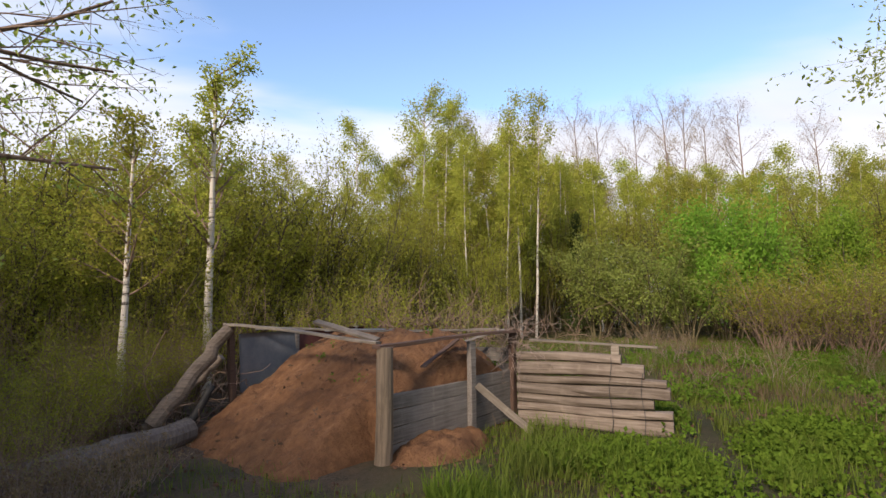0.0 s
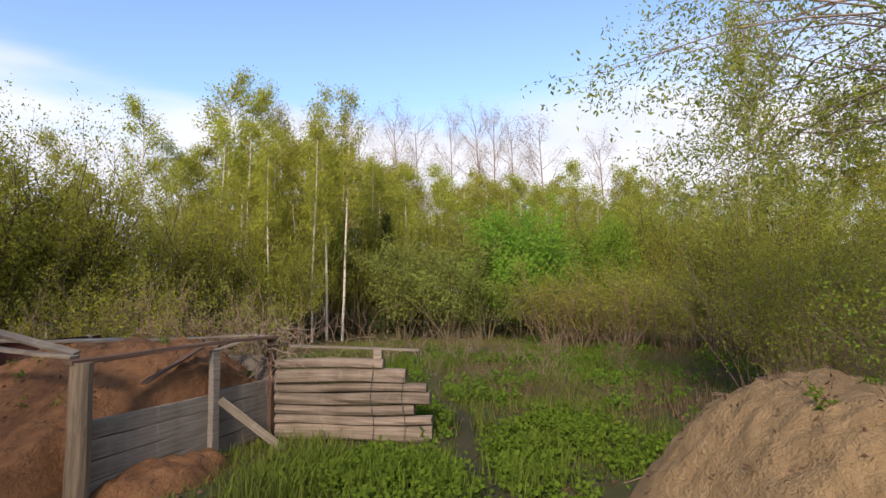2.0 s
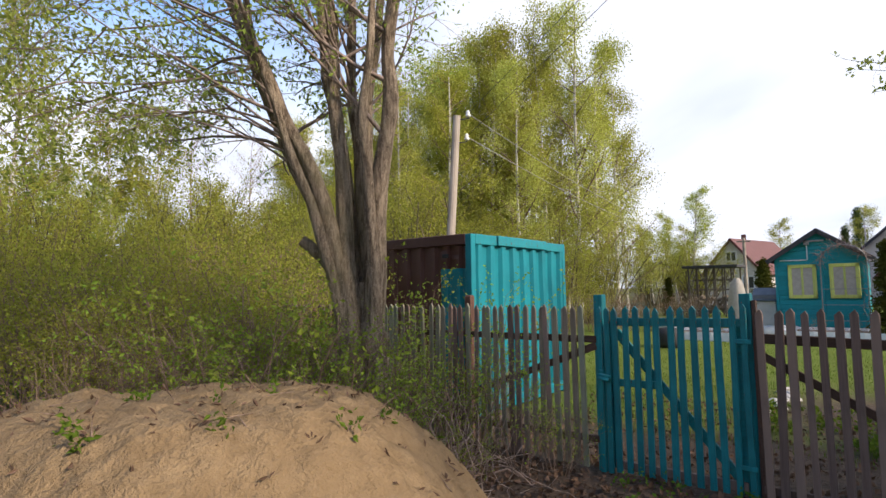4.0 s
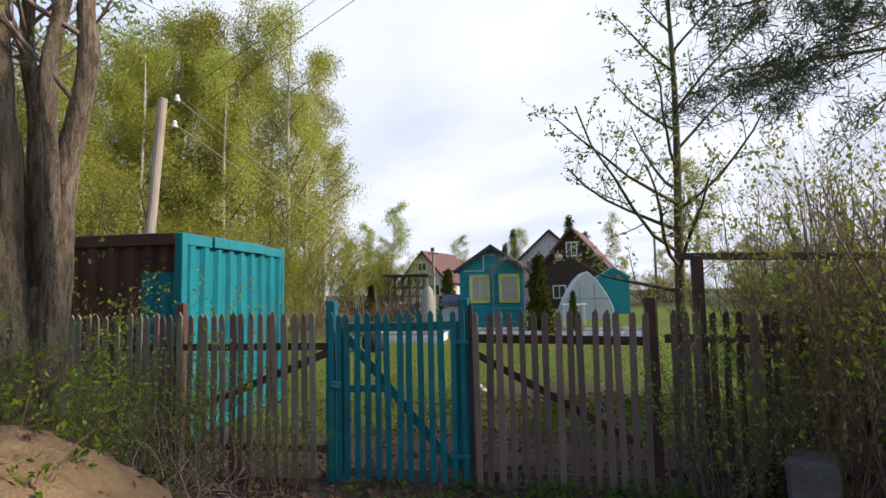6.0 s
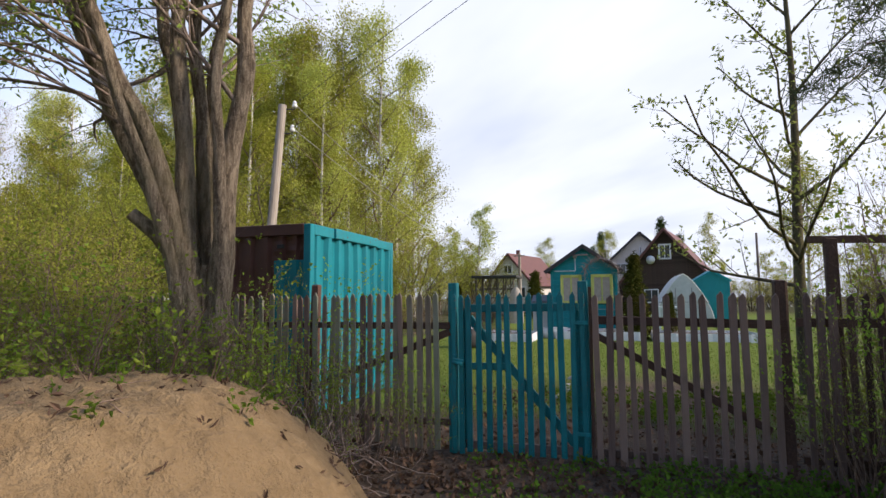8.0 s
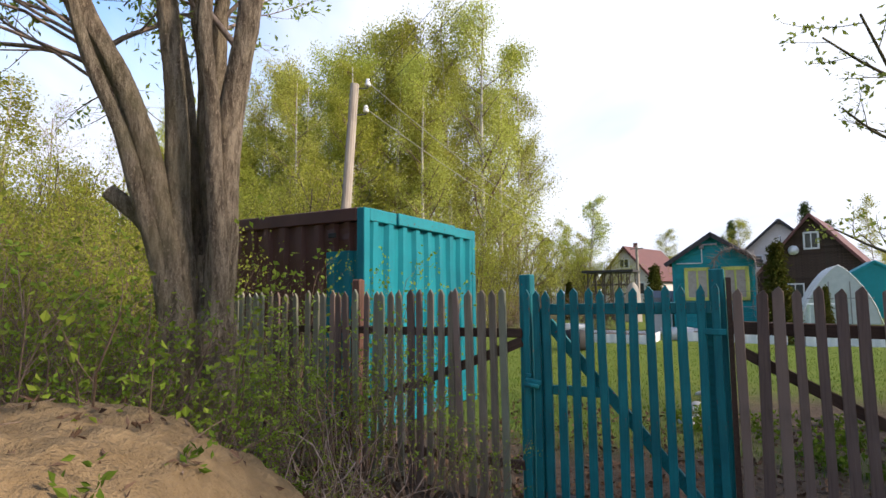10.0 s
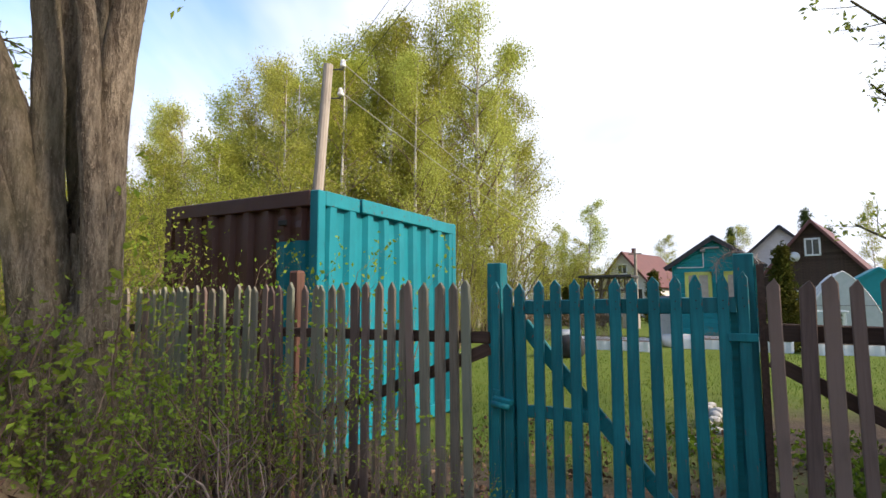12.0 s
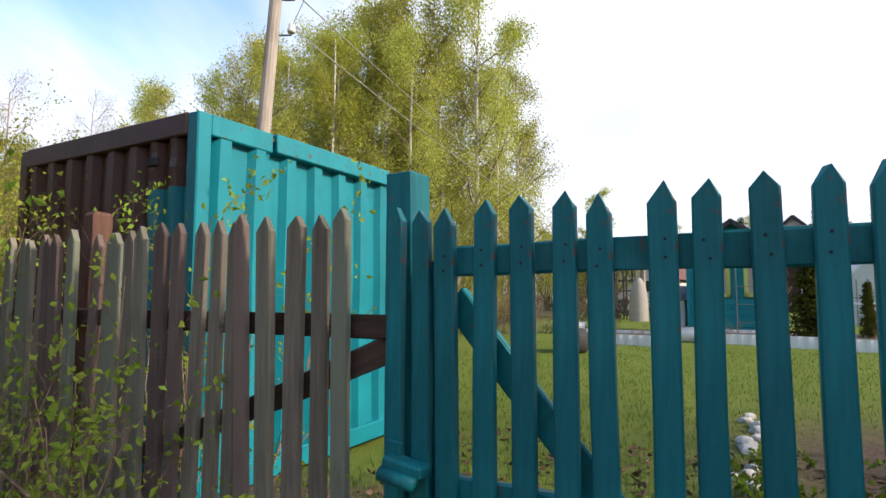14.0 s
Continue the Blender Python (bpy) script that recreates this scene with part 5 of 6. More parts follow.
def single(seed, h, r, spec, bark, leaf, count, size, spread, narrow=0.6, lean=0.03, hang=0.0):
    """One-stemmed tree: meshes for its trunk with limbs, and for its crown."""
    g = np.random.default_rng(seed)
    w = Wood()
    w.fine = Wood()
    grow(w, g, (0, 0, -0.1), (g.normal(0, lean), g.normal(0, lean), 1), h, r, spec, 3)
    return w.mesh("trunk", bark), w.fine.mesh("limb", M_GREY_TWIG if bark == M_GREY_TWIG else M_TWIG), leaves(g, w.tips, count, size, spread, leaf, narrow, "crown", hang, True) if count else None


def clump(seed, h, r, stems, splay, spec, bark, leaf, count, size, spread, base=0.25, narrow=0.6):
    """Many-stemmed shrub or coppiced tree."""
    g = np.random.default_rng(seed)
    w = Wood()
    for k in range(stems):
        a = 2 * math.pi * (k + g.uniform(0, 0.8)) / stems
        s = splay * g.uniform(0.2, 1.2)
        p = (math.cos(a) * base * g.uniform(0, 1), math.sin(a) * base * g.uniform(0, 1), -0.05)
        grow(w, g, p, (math.cos(a) * s, math.sin(a) * s, 1), h * g.uniform(0.62, 1.02), r * g.uniform(0.7, 1.1), spec, 2)
    return w.mesh("stem", bark), None, leaves(g, w.tips, count, size, spread, leaf, narrow, "crown", 0.0, size > 0.06 or size == 0.036)


KINDS = {
    "birch": [single(11 + i, 11, 0.11, BIRCH, M_BIRCH, M_L_BIRCH, 9500, 0.08, 0.2, 0.75) for i in range(3)],
    "gold": [single(21 + i, 14, 0.14, WEEP, M_BIRCH, M_L_GOLD if i == 1 else M_L_BIRCH, 20000, 0.08, 0.3, 0.75, hang=0.6) for i in range(3)],
    "slim": [single(31 + i, 10.5, 0.062, SLIM, M_BIRCH, M_L_BIRCH, 4500, 0.075, 0.16, 0.75) for i in range(2)],
    "bare": [single(41 + i, 14, 0.11, BARE, M_GREY_TWIG, M_L_BUD, 7000, 0.055, 0.2) for i in range(3)],
    "thick": [clump(51 + i, 6, 0.05, 15, 0.30, CLUMP, M_OLIVE_BARK, M_L_THICK, 11000, 0.064, 0.12, 0.9, 0.75) for i in range(3)],
    "bright": [clump(61 + i, 4, 0.035, 13, 0.45, CLUMP, M_OLIVE_BARK, M_L_BRIGHT, 20000, 0.08, 0.2, 0.6, 0.8) for i in range(2)],
    "grey": [clump(71 + i, 3.6, 0.035, 11, 0.45, CLUMP, M_OLIVE_BARK, M_L_GREY, 9500, 0.066, 0.14, 0.6, 0.75) for i in range(2)],
    "shrub": [clump(81 + i, 2.4, 0.014, 16, 0.5, SHRUB, M_TWIG, M_L_THICK, 3800, 0.036, 0.07, 0.5, 0.75) for i in range(3)],
    "young": [single(35 + i, 6.6, 0.085, dict(BIRCH, first=[0, 0.15, 0.2, 0.42], ratio=[0, 0.5, 0.45, 0.24]), M_BIRCH, M_L_BIRCH, 4800, 0.055, 0.07, 0.75) for i in range(2)],
    "twiggy": [clump(121 + i, 2.6, 0.014, 20, 0.5, SHRUB, M_TWIG, M_L_THICK, 1100, 0.036, 0.04, 0.5, 0.75) for i in range(2)],
    "near": [clump(91 + i, 1.7, 0.009, 9, 0.55, SHRUB, M_TWIG, M_L_BUSH, 850, 0.039, 0.012, 0.25) for i in range(3)],
    "weed": [clump(101 + i, 1.3, 0.008, 9, 0.45, dict(SHRUB, kids=[0, 2, 4]), M_GREY_TWIG, M_DRY, 500, 0.05, 0.05, 0.4) for i in range(2)],
}
LABELS = {
    "birch": ("birch_tree", "slender birch with white trunk and fresh yellow-green leaves", "birch tree", "birches of the wood"),
    "gold": ("birch_tree", "tall drooping birch in young golden-green leaf", "birch tree", "birches behind the container"),
    "slim": ("birch_tree", "very thin white-stemmed birch with sparse leaves", "birch tree", "birches of the wood"),
    "bare": ("aspen_tree", "tall grey aspen, still nearly leafless", "aspen tree", "bare trees of the wood"),
    "thick": ("alder_thicket", "many-stemmed alder in dense dull olive leaf", "alder", "alders of the thicket"),
    "bright": ("bird_cherry", "broad bird cherry bush in bright green leaf", "bush", "bushes at the meadow's edge"),
    "grey": ("willow_bush", "rounded grey-green willow bush", "bush", "bushes at the meadow's edge"),
    "shrub": ("shrub", "twiggy brown shrub with small olive leaves", "shrub", "shrubs round the meadow"),
    "young": ("birch_tree", "young birch with white trunk beside the bunker", "birch tree", "young birches by the bunker"),
    "twiggy": ("shrub", "dense tangle of brown twigs with scattered new leaves", "shrub", "shrubs along the fence"),
    "near": ("shrub", "thin shrub with bright fresh leaves beside the fence", "shrub", "shrubs along the fence"),
    "weed": ("dry_weed", "clump of dry brown weed stalks in the grass", "weeds", "dry weeds of the meadow"),
}
BASE_H = {"birch": 11, "gold": 14, "slim": 10.5, "bare": 14, "thick": 6, "bright": 4, "grey": 3.6, "shrub": 2.4, "near": 1.7, "twiggy": 2.6, "young": 6.6, "weed": 1.3}
first_of = {}
pick = random.Random(12)


def plant(kind, x, y, h, wide=1.0, variant=None):
    """A plant of that kind, h metres high, standing at (x, y)."""
    i = pick.randrange(len(KINDS[kind])) if variant is None else variant
    name, label, cat, group = LABELS[kind]
    s = h / BASE_H[kind]
    m = pose(x, y, gz(x, y), 0, 0, pick.uniform(0, 360))
    key = (kind, i)
    if key not in first_of:
        wood, limbs, crown = KINDS[kind][i]
        ob = thing(name, Matrix(), label, cat, group)
        part("trunk" if limbs else "stem", wood, None, ob)
        if limbs:
            part("limb", limbs, None, ob)
        if crown:
            part("crown", crown, None, ob)
        first_of[key] = ob
    else:
        ob = copy_thing(first_of[key], Matrix())
    ob.matrix_world = m @ Matrix.Diagonal((s * wide, s * wide, s, 1))
    return ob


def scatter(kind, spots, h0, h1, wide=1.0):
    for x, y in spots:
        plant(kind, x, y, pick.uniform(h0, h1), wide * pick.uniform(0.85, 1.15))


def strip(a, b, count, depth):
    """Places along a line from a to b, spread by depth to either side."""
    a, b = Vector(a), Vector(b)
    side = Vector((-(b - a).y, (b - a).x)).normalized()
    for i in range(count):
        p = a + (b - a) * ((i + pick.uniform(0.1, 0.9)) / count) + side * pick.uniform(-depth, depth)
        yield p.x, p.y


# the two young birches and the thicket beside the bunker
plant("young", -2.04, 10.4, 6.0, 1.2, 0)
plant("young", -2.75, 8.2, 4.4, 1.2, 1)
scatter("thick", strip((-7.5, 7.2), (-3.0, 10.4), 7, 0.6), 2.8, 4.2)
scatter("shrub", strip((-5.6, 4.6), (-2.9, 7.6), 9, 0.5), 0.8, 1.5)
scatter("shrub", strip((-2.9, 5.4), (-2.3, 9.0), 8, 0.25), 0.7, 1.3)
scatter("twiggy", strip((-3.4, 4.6), (-2.2, 5.4), 6, 0.3), 0.5, 0.9)
scatter("twiggy", strip((-4.2, 7.4), (-2.4, 9.8), 8, 0.3), 1.0, 1.8)
# unseen alders, added up-sun only to shade the ground left of the bunker
scatter("thick", strip((-9.5, 3.5), (-5.2, -1.2), 8, 0.8), 4.8, 6.0)
scatter("thick", strip((-8.5, 10.0), (-2.2, 13.2), 8, 1.0), 4.3, 5.3)
scatter("thick", strip((-3.0, 13.2), (1.0, 16.0), 7, 1.2), 4.3, 5.5)
scatter("thick", strip((-12, 14), (-1.0, 19.0), 8, 1.5), 4.8, 5.8)
scatter("shrub", strip((-5.5, 8.4), (3.2, 13.2), 12, 0.8), 1.5, 2.4)
scatter("twiggy", strip((-6.5, 6.6), (-2.6, 9.6), 8, 0.7), 1.1, 1.9)
scatter("weed", strip((-2.6, 3.9), (-1.3, 5.3), 14, 0.5), 0.35, 0.7)
scatter("thick", strip((1.5, 18), (6.5, 21), 6, 1.5), 3.6, 4.8)
# the wood at the meadow's end
for x, y, h in ((8.1, 20.4, 9.9), (7.6, 20.7, 9.6), (6.85, 20.1, 8.2), (5.4, 20.6, 7.5)):
    plant("slim", x, y, h)
scatter("birch", ((6.4, 29.2), (5.2, 28.3), (7.4, 30.0)), 11.4, 12.4)
scatter("birch", strip((1.0, 25), (13, 27.5), 10, 2.0), 7.5, 9.3)
scatter("birch", strip((-14, 26), (3, 32), 8, 2.5), 8.0, 9.5)
scatter("thick", strip((3.5, 22.5), (13, 23.5), 8, 1.2), 4.5, 6.0, 0.85)
scatter("bare", ((18.6, 37.6), (20.5, 38.5), (24.2, 34.4), (25.5, 34.8), (26.6, 34.0), (27.9, 31.8), (22.4, 36.5), (15.5, 38)), 13.0, 15.2)
scatter("birch", strip((13, 30), (34, 20), 18, 2.5), 6.8, 8.6, 1.25)
scatter("thick", strip((13, 24), (26, 15.5), 12, 1.6), 4.6, 6.2, 1.1)
scatter("birch", strip((10, 40), (48, 22), 18, 3.0), 8.5, 10.5, 1.3)
scatter("thick", strip((-2, 30), (16, 33), 9, 1.0), 3.6, 4.6, 1.2)
scatter("shrub", strip((2, 23.5), (13, 24.5), 9, 0.8), 2.0, 2.8, 1.3)
scatter("birch", strip((2.0, 29), (16, 31), 9, 1.5), 8.6, 10.2, 1.2)
scatter("birch", strip((14, 33), (30, 26), 9, 1.5), 8.4, 9.8, 1.2)
scatter("slim", strip((3.5, 22), (12.5, 24.5), 9, 1.5), 7.5, 9.2, 1.2)
scatter("slim", strip((15, 26), (27, 20), 8, 1.5), 6.5, 8.0, 1.3)
scatter("bare", ((8.5, 30), (11.5, 31.5), (14.0, 30.5), (31, 29), (33, 26.5), (17.0, 34)), 9.5, 12.0)
plant("bright", 13.6, 16.5, 4.5, 0.82, 0)
plant("grey", 15.2, 17.4, 3.4, 1.1, 1)
plant("grey", 11.3, 17.8, 3.6, 1.15, 0)
plant("grey", 12.2, 16.6, 2.7, 1.2, 1)
plant("grey", 10.0, 19.2, 3.4, 1.1, 1)
plant("bright", 18.6, 16.8, 4.2, 0.7, 1)
plant("thick", 20.8, 16.0, 4.2, 1.0, 0)
scatter("shrub", strip((12.8, 14.2), (16.5, 9.0), 12, 1.1), 1.7, 2.6, 1.25)
scatter("shrub", strip((12.6, 7.8), (15.8, 6.6), 5, 1.0), 1.3, 1.9, 1.1)
scatter("weed", strip((6.5, 8.5), (12, 11), 12, 2.5), 0.5, 0.95)
scatter("weed", strip((5, 12), (11, 15), 8, 1.5), 0.6, 1.0)
# the single birch over the shrubs, and the growth behind the sand heap
plant("gold", 18.3, 10.7, 10.6, 0.8, 0)
scatter("shrub", strip((9.0, 4.3), (9.6, 1.2), 10, 0.6), 1.4, 2.1)
scatter("shrub", strip((10.2, 5.5), (12.5, 1.2), 10, 1.0), 2.0, 3.0)
scatter("thick", strip((14, 9), (17, 1.5), 7, 1.0), 3.1, 4.0, 0.9)
scatter("thick", strip((19, 12), (24, 1), 9, 1.5), 4.4, 5.6, 1.0)
scatter("birch", strip((26, 16), (33, 1), 10, 2.0), 5.4, 6.8, 1.3)
for x, y in ((31.5, 13.6), (32.4, 12.4), (33.0, 13.0)):
    plant("slim", x, y, 11.5, 1.6)
plant("bare", 36, 11.5, 11.0)
plant("bare", 37, 8.5, 10.5)
# the grove behind the container
for n, s, h in ((27.5, 19.5, 15.6), (29.0, 18.0, 16.6), (30.5, 17.2, 17.2), (31.0, 15.6, 17.4), (33.0, 15.4, 16.4), (35.0, 14.9, 14.5), (36.5, 14.9, 11.5),
                (28, 21.6, 14.2), (31.5, 19.5, 15.5), (33.5, 17.5, 15.6), (26.0, 21.0, 14.0), (30, 23.5, 14.5), (24, 19.5, 13.2), (24.5, 23, 13), (22.5, 21.5, 12), (27, 17.2, 13.5),
                (29, 21.0, 17.0), (31, 22.5, 17.5), (28.5, 25, 16.5), (32, 26, 17), (27, 28, 15.5), (31, 29, 16), (28, 31.5, 14.5), (25.5, 33.5, 13.5), (30, 34.5, 14.5), (27, 37.5, 13), (34, 20.5, 17.5), (33, 24, 17.5), (25.0, 26.5, 13.5), (23.5, 30, 12)):
    p = ns(n, s)
    plant("gold", p.x, p.y, h, 0.92)
for n, s, h in ((24, 24.5, 10.5), (26, 26, 11), (22.5, 27, 9.5), (25, 29, 10), (20, 23, 8.0), (21, 29, 9), (19, 26, 7.5)):
    p = ns(n, s)
    plant("birch", p.x, p.y, h, 1.35)
scatter("thick", [tuple(ns(n, s).xy) for n, s in ((13.5, 12.5), (15, 14.5), (13, 16), (17, 13), (19.5, 13.4), (23, 12.6), (26.5, 12.8), (11.5, 18.5), (14.5, 19.5), (16, 17), (18, 19.5), (20, 17), (22, 15.5), (25, 14.6), (29, 13.6), (16, 22.5), (19, 25), (15, 26), (18, 29), (21, 32), (17, 33), (13, 22))], 3.8, 5.4, 1.1)
scatter("shrub", [tuple(ns(n, s).xy) for n, s in ((10.5, 10.2), (12, 9.6), (14, 9.8), (16, 9.9), (18, 10.2), (21, 10.4))], 1.6, 2.3)
for n, s, h, kind in ((52, 15.25, 9.8, "birch"), (54, 15.6, 7.0, "birch"), (57, 17.6, 8.6, "birch"), (50, 17.8, 6.5, "birch"), (65, 10.0, 7.8, "birch"), (48, 13.4, 4.8, "thick"), (46, 16.2, 5.2, "thick"), (64, 3.5, 8.5, "birch"), (57, 20, 7.5, "birch"), (52, 17, 6.0, "birch"), (62, -7, 9.5, "slim")):
    p = ns(n, s)
    plant(kind, p.x, p.y, h, 1.35)
far = random.Random(5)
scatter("thick", [tuple(ns(n, s).xy) for n, s in zip([66 + 7 * math.sin(i * 2.3) for i in range(18)], [24 - 3.4 * i for i in range(18)])], 3.0, 4.2, 2.0)
for i in range(16):
    p = ns(80 + far.uniform(-6, 10), -34 + i * 4.6 + far.uniform(-1, 1))
    plant("birch", p.x, p.y, far.uniform(5.5, 8.0), 1.7)
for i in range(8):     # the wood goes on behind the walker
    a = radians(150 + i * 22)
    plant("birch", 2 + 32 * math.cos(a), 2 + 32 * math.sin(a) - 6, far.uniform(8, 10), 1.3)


def conifer(h, half, seed, mat, cards, tall_trunk=0.0, length=0.22, narrow=0.12):
    """A cone of drooping sprays on a straight stem, with gaps."""
    g = np.random.default_rng(seed)
    w = Wood()
    z = np.linspace(0, h, 8)
    w.limb(np.stack([z * 0, z * 0, z], -1), np.linspace(h * 0.014, 0.008, 8), 6)
    tips = []
    for z in np.arange(h * (0.04 + tall_trunk), h, h / 30):
        reach = half * (1 - z / h) ** 0.85 + 0.04
        for k in range(7):
            a = g.uniform(0, 2 * math.pi)
            q = reach * g.uniform(0.65, 1.1)
            pts = np.array([[0, 0, z], [math.cos(a) * q * 0.5, math.sin(a) * q * 0.5, z - 0.02 * q], [math.cos(a) * q, math.sin(a) * q, z - 0.1 * q + 0.05]])
            w.limb(pts, (0.012, 0.008, 0.003), 3)
            tips += [pts[1] + (pts[2] - pts[1]) * u for u in np.linspace(-0.6, 1, 6)]
    return w.mesh("stem", M_TWIG), leaves(g, tips, cards, length, half * 0.06 + 0.03, mat, narrow, "foliage")


def evergreen(name, place, meshes, label, cat, s=1.0, wide=1.0):
    ob = thing(name, Matrix.Translation(place) @ Matrix.Diagonal((s * wide, s * wide, s, 1)), label, cat, "evergreens")
    part("trunk", meshes[0], None, ob)
    part("foliage", meshes[1], None, ob)


M_L_THUJA = leaf_mat("thuja_spray", (0.045, 0.065, 0.012), (0.10, 0.10, 0.022), (0.11, 0.085, 0.02), 0.2)
thuja = conifer(3.0, 0.62, 3, M_L_THUJA, 5200, 0, 0.16, 0.35)
evergreen("thuja", ns(21.6, 1.73, 0), thuja, "dense dark green cone-shaped thuja beside the hut", "thuja", 0.95, 1.0)
evergreen("thuja", ns(40, 7.75, 0), thuja, "broad green thuja standing before the cottage", "thuja", 1.05, 1.3)
evergreen("thuja", ns(22.4, 0.5, 0), thuja, "young thuja in the raised bed", "thuja", 0.52, 0.8)
evergreen("thuja", ns(34, 11.6, 0), thuja, "small dark thuja by the wood store", "thuja", 0.7)
spruce = conifer(6.0, 1.4, 4, M_L_CONIFER, 5000, 0, 0.28, 0.16)
evergreen("spruce", (10.8, 22.3, 0.1), spruce, "dark young spruce among the birches", "spruce", 0.85, 0.7)
evergreen("spruce", (21.5, 29.5, 0.2), spruce, "dark spruce at the back of the wood", "spruce", 1.3, 0.7)
for n, s, k in ((70, -2.8, 1.75), (72, 4.0, 1.55), (63, -4.0, 1.3), (61, 4.6, 1.1)):
    evergreen("spruce", ns(n, s, 0), spruce, "far spruce rising behind the houses", "spruce", k, 0.75)

# the old many-stemmed willow by the fence; control points are across, away and up from its foot
W_FOOT = Vector((7.40, 0.53, 0))
W_ACROSS, W_AWAY = Vector((-0.13, -0.991, 0)), Vector((0.991, -0.13, 0))
g = np.random.default_rng(77)
w = Wood()


def from_foot(a, b, z):
    return np.array(W_FOOT + W_ACROSS * a + W_AWAY * b + Vector((0, 0, z)))


def through_points(pts, count):
    """A smooth line through control points."""
    p = np.array(pts)
    t = np.linspace(0, len(p) - 1, count)
    q = np.vstack([2 * p[0] - p[1], p, 2 * p[-1] - p[-2]])
    out = []
    for x in t:
        i = min(int(x), len(p) - 2)
        f = x - i
        a, b, c, d = q[i], q[i + 1], q[i + 2], q[i + 3]
        out.append(0.5 * (2 * b + (c - a) * f + (2 * a - 5 * b + 4 * c - d) * f * f + (3 * b - a - 3 * c + d) * f ** 3))
    return np.array(out)


STEMS = (
    (((-0.08, 0.05, 0.3), (-0.12, 0.1, 1.4), (-0.48, 0.2, 2.4), (-0.90, 0.2, 3.3), (-1.25, 0.1, 4.3), (-1.7, 0.0, 5.6), (-2.0, -0.1, 7.0)), 0.15),
    (((-0.05, -0.12, 0.3), (-0.18, -0.12, 1.6), (-0.46, -0.15, 2.7), (-0.78, -0.2, 3.4), (-1.1, -0.25, 4.2), (-1.5, -0.3, 5.2), (-1.8, -0.3, 6.4)), 0.14),
    (((-0.05, -0.05, 0.3), (-0.16, -0.05, 1.9), (-0.25, -0.1, 3.2), (-0.32, -0.1, 4.3), (-0.45, -0.1, 5.8), (-0.5, 0, 8.0)), 0.13),
    (((0, 0.15, 0.3), (-0.12, 0.2, 2.0), (-0.36, 0.25, 3.5), (-0.5, 0.3, 4.4), (-0.6, 0.4, 6.0), (-0.6, 0.4, 8.2)), 0.12),
    (((0.02, 0.1, 0.3), (-0.03, 0.15, 2.2), (-0.12, 0.2, 3.2), (-0.18, 0.2, 4.2), (-0.1, 0.2, 6.0), (0.0, 0.3, 8.5)), 0.115),
    (((0.05, -0.05, 0.3), (0.09, -0.05, 1.4), (0.12, -0.1, 2.3), (0.24, -0.1, 3.4), (0.26, -0.1, 4.2), (0.45, 0, 5.8), (0.6, 0, 8.0)), 0.165),
    (((0.05, 0.1, 0.3), (0.03, 0.15, 2.0), (-0.03, 0.25, 3.2), (0.06, 0.3, 4.2), (0.2, 0.4, 5.6), (0.4, 0.5, 7.8)), 0.11),
    (((-0.1, -0.12, 0.3), (-0.28, -0.2, 1.8), (-0.62, -0.32, 2.9), (-0.95, -0.42, 4.0), (-1.2, -0.5, 5.6)), 0.09),
    (((0.08, -0.12, 0.3), (0.1, -0.2, 2.0), (0.03, -0.3, 3.2), (0.14, -0.35, 4.4), (0.3, -0.35, 6.5)), 0.095),
)
TWIGS = dict(wiggle=0.13, lift=[-0.05, -0.06, -0.02], kids=[0, 5, 6], first=[0, 0.15, 0.25], angle=[0, 42, 40], ratio=[0, 0.5, 0.48], cone=0.4, thin=0.5, leafy=1)
w2 = Wood()
for pts, rad in STEMS:
    line = through_points([from_foot(*p) for p in pts], 120)
    u = np.linspace(0, 1, 120)
    line += 0.012 * np.stack([np.sin(u * 31 + rad * 90), np.cos(u * 27 + rad * 50), u * 0], -1)
    w.limb(line, 0.68 * rad * (1 - 0.70 * u) * (1 + 0.40 * np.exp(-u * 14)) * (1 + 0.05 * np.sin(u * 40 + rad * 70)), 30, 0.17)
    for k in range(9):
        i = g.integers(50, 117)
        way = line[i] - line[i - 1]
        way = way / np.linalg.norm(way) + np.array(W_ACROSS) * g.normal(-0.35, 0.75) + np.array(W_AWAY) * g.normal(0, 0.75) + np.array([0, 0, -0.15])
        grow(w2, g, line[i], way, g.uniform(1.0, 1.9), rad * 0.15, TWIGS, 2)
hanging, w3 = [], Wood()
for z, reach, up in ((2.9, 1.6, 0.45), (3.15, 2.0, 0.45), (3.75, 2.5, 0.25), (4.3, 2.9, 0.15), (3.0, 1.9, 0.5), (3.3, 2.4, 0.5), (3.6, 2.7, 0.35), (3.9, 3.0, 0.3), (4.2, 3.0, 0.2), (4.5, 3.2, 0.2), (3.4, 2.2, 0.3), (4.6, 2.8, 0.3), (4.0, 2.6, 0.1), (4.9, 3.4, 0.1)):
    start = from_foot(-0.75 - (z - 3) * 0.38, g.uniform(-0.3, 0.2), z)
    way = -np.array(W_ACROSS) * 1.0 + np.array(W_AWAY) * g.normal(-0.25, 0.4) + np.array([0, 0, up])
    w3.tips = []
    grow(w3, g, start, way, reach, 0.013, dict(TWIGS, wiggle=0.2, kids=[0, 6, 8], lift=[-0.05, -0.07, -0.06]), 2)
    hanging += w3.tips
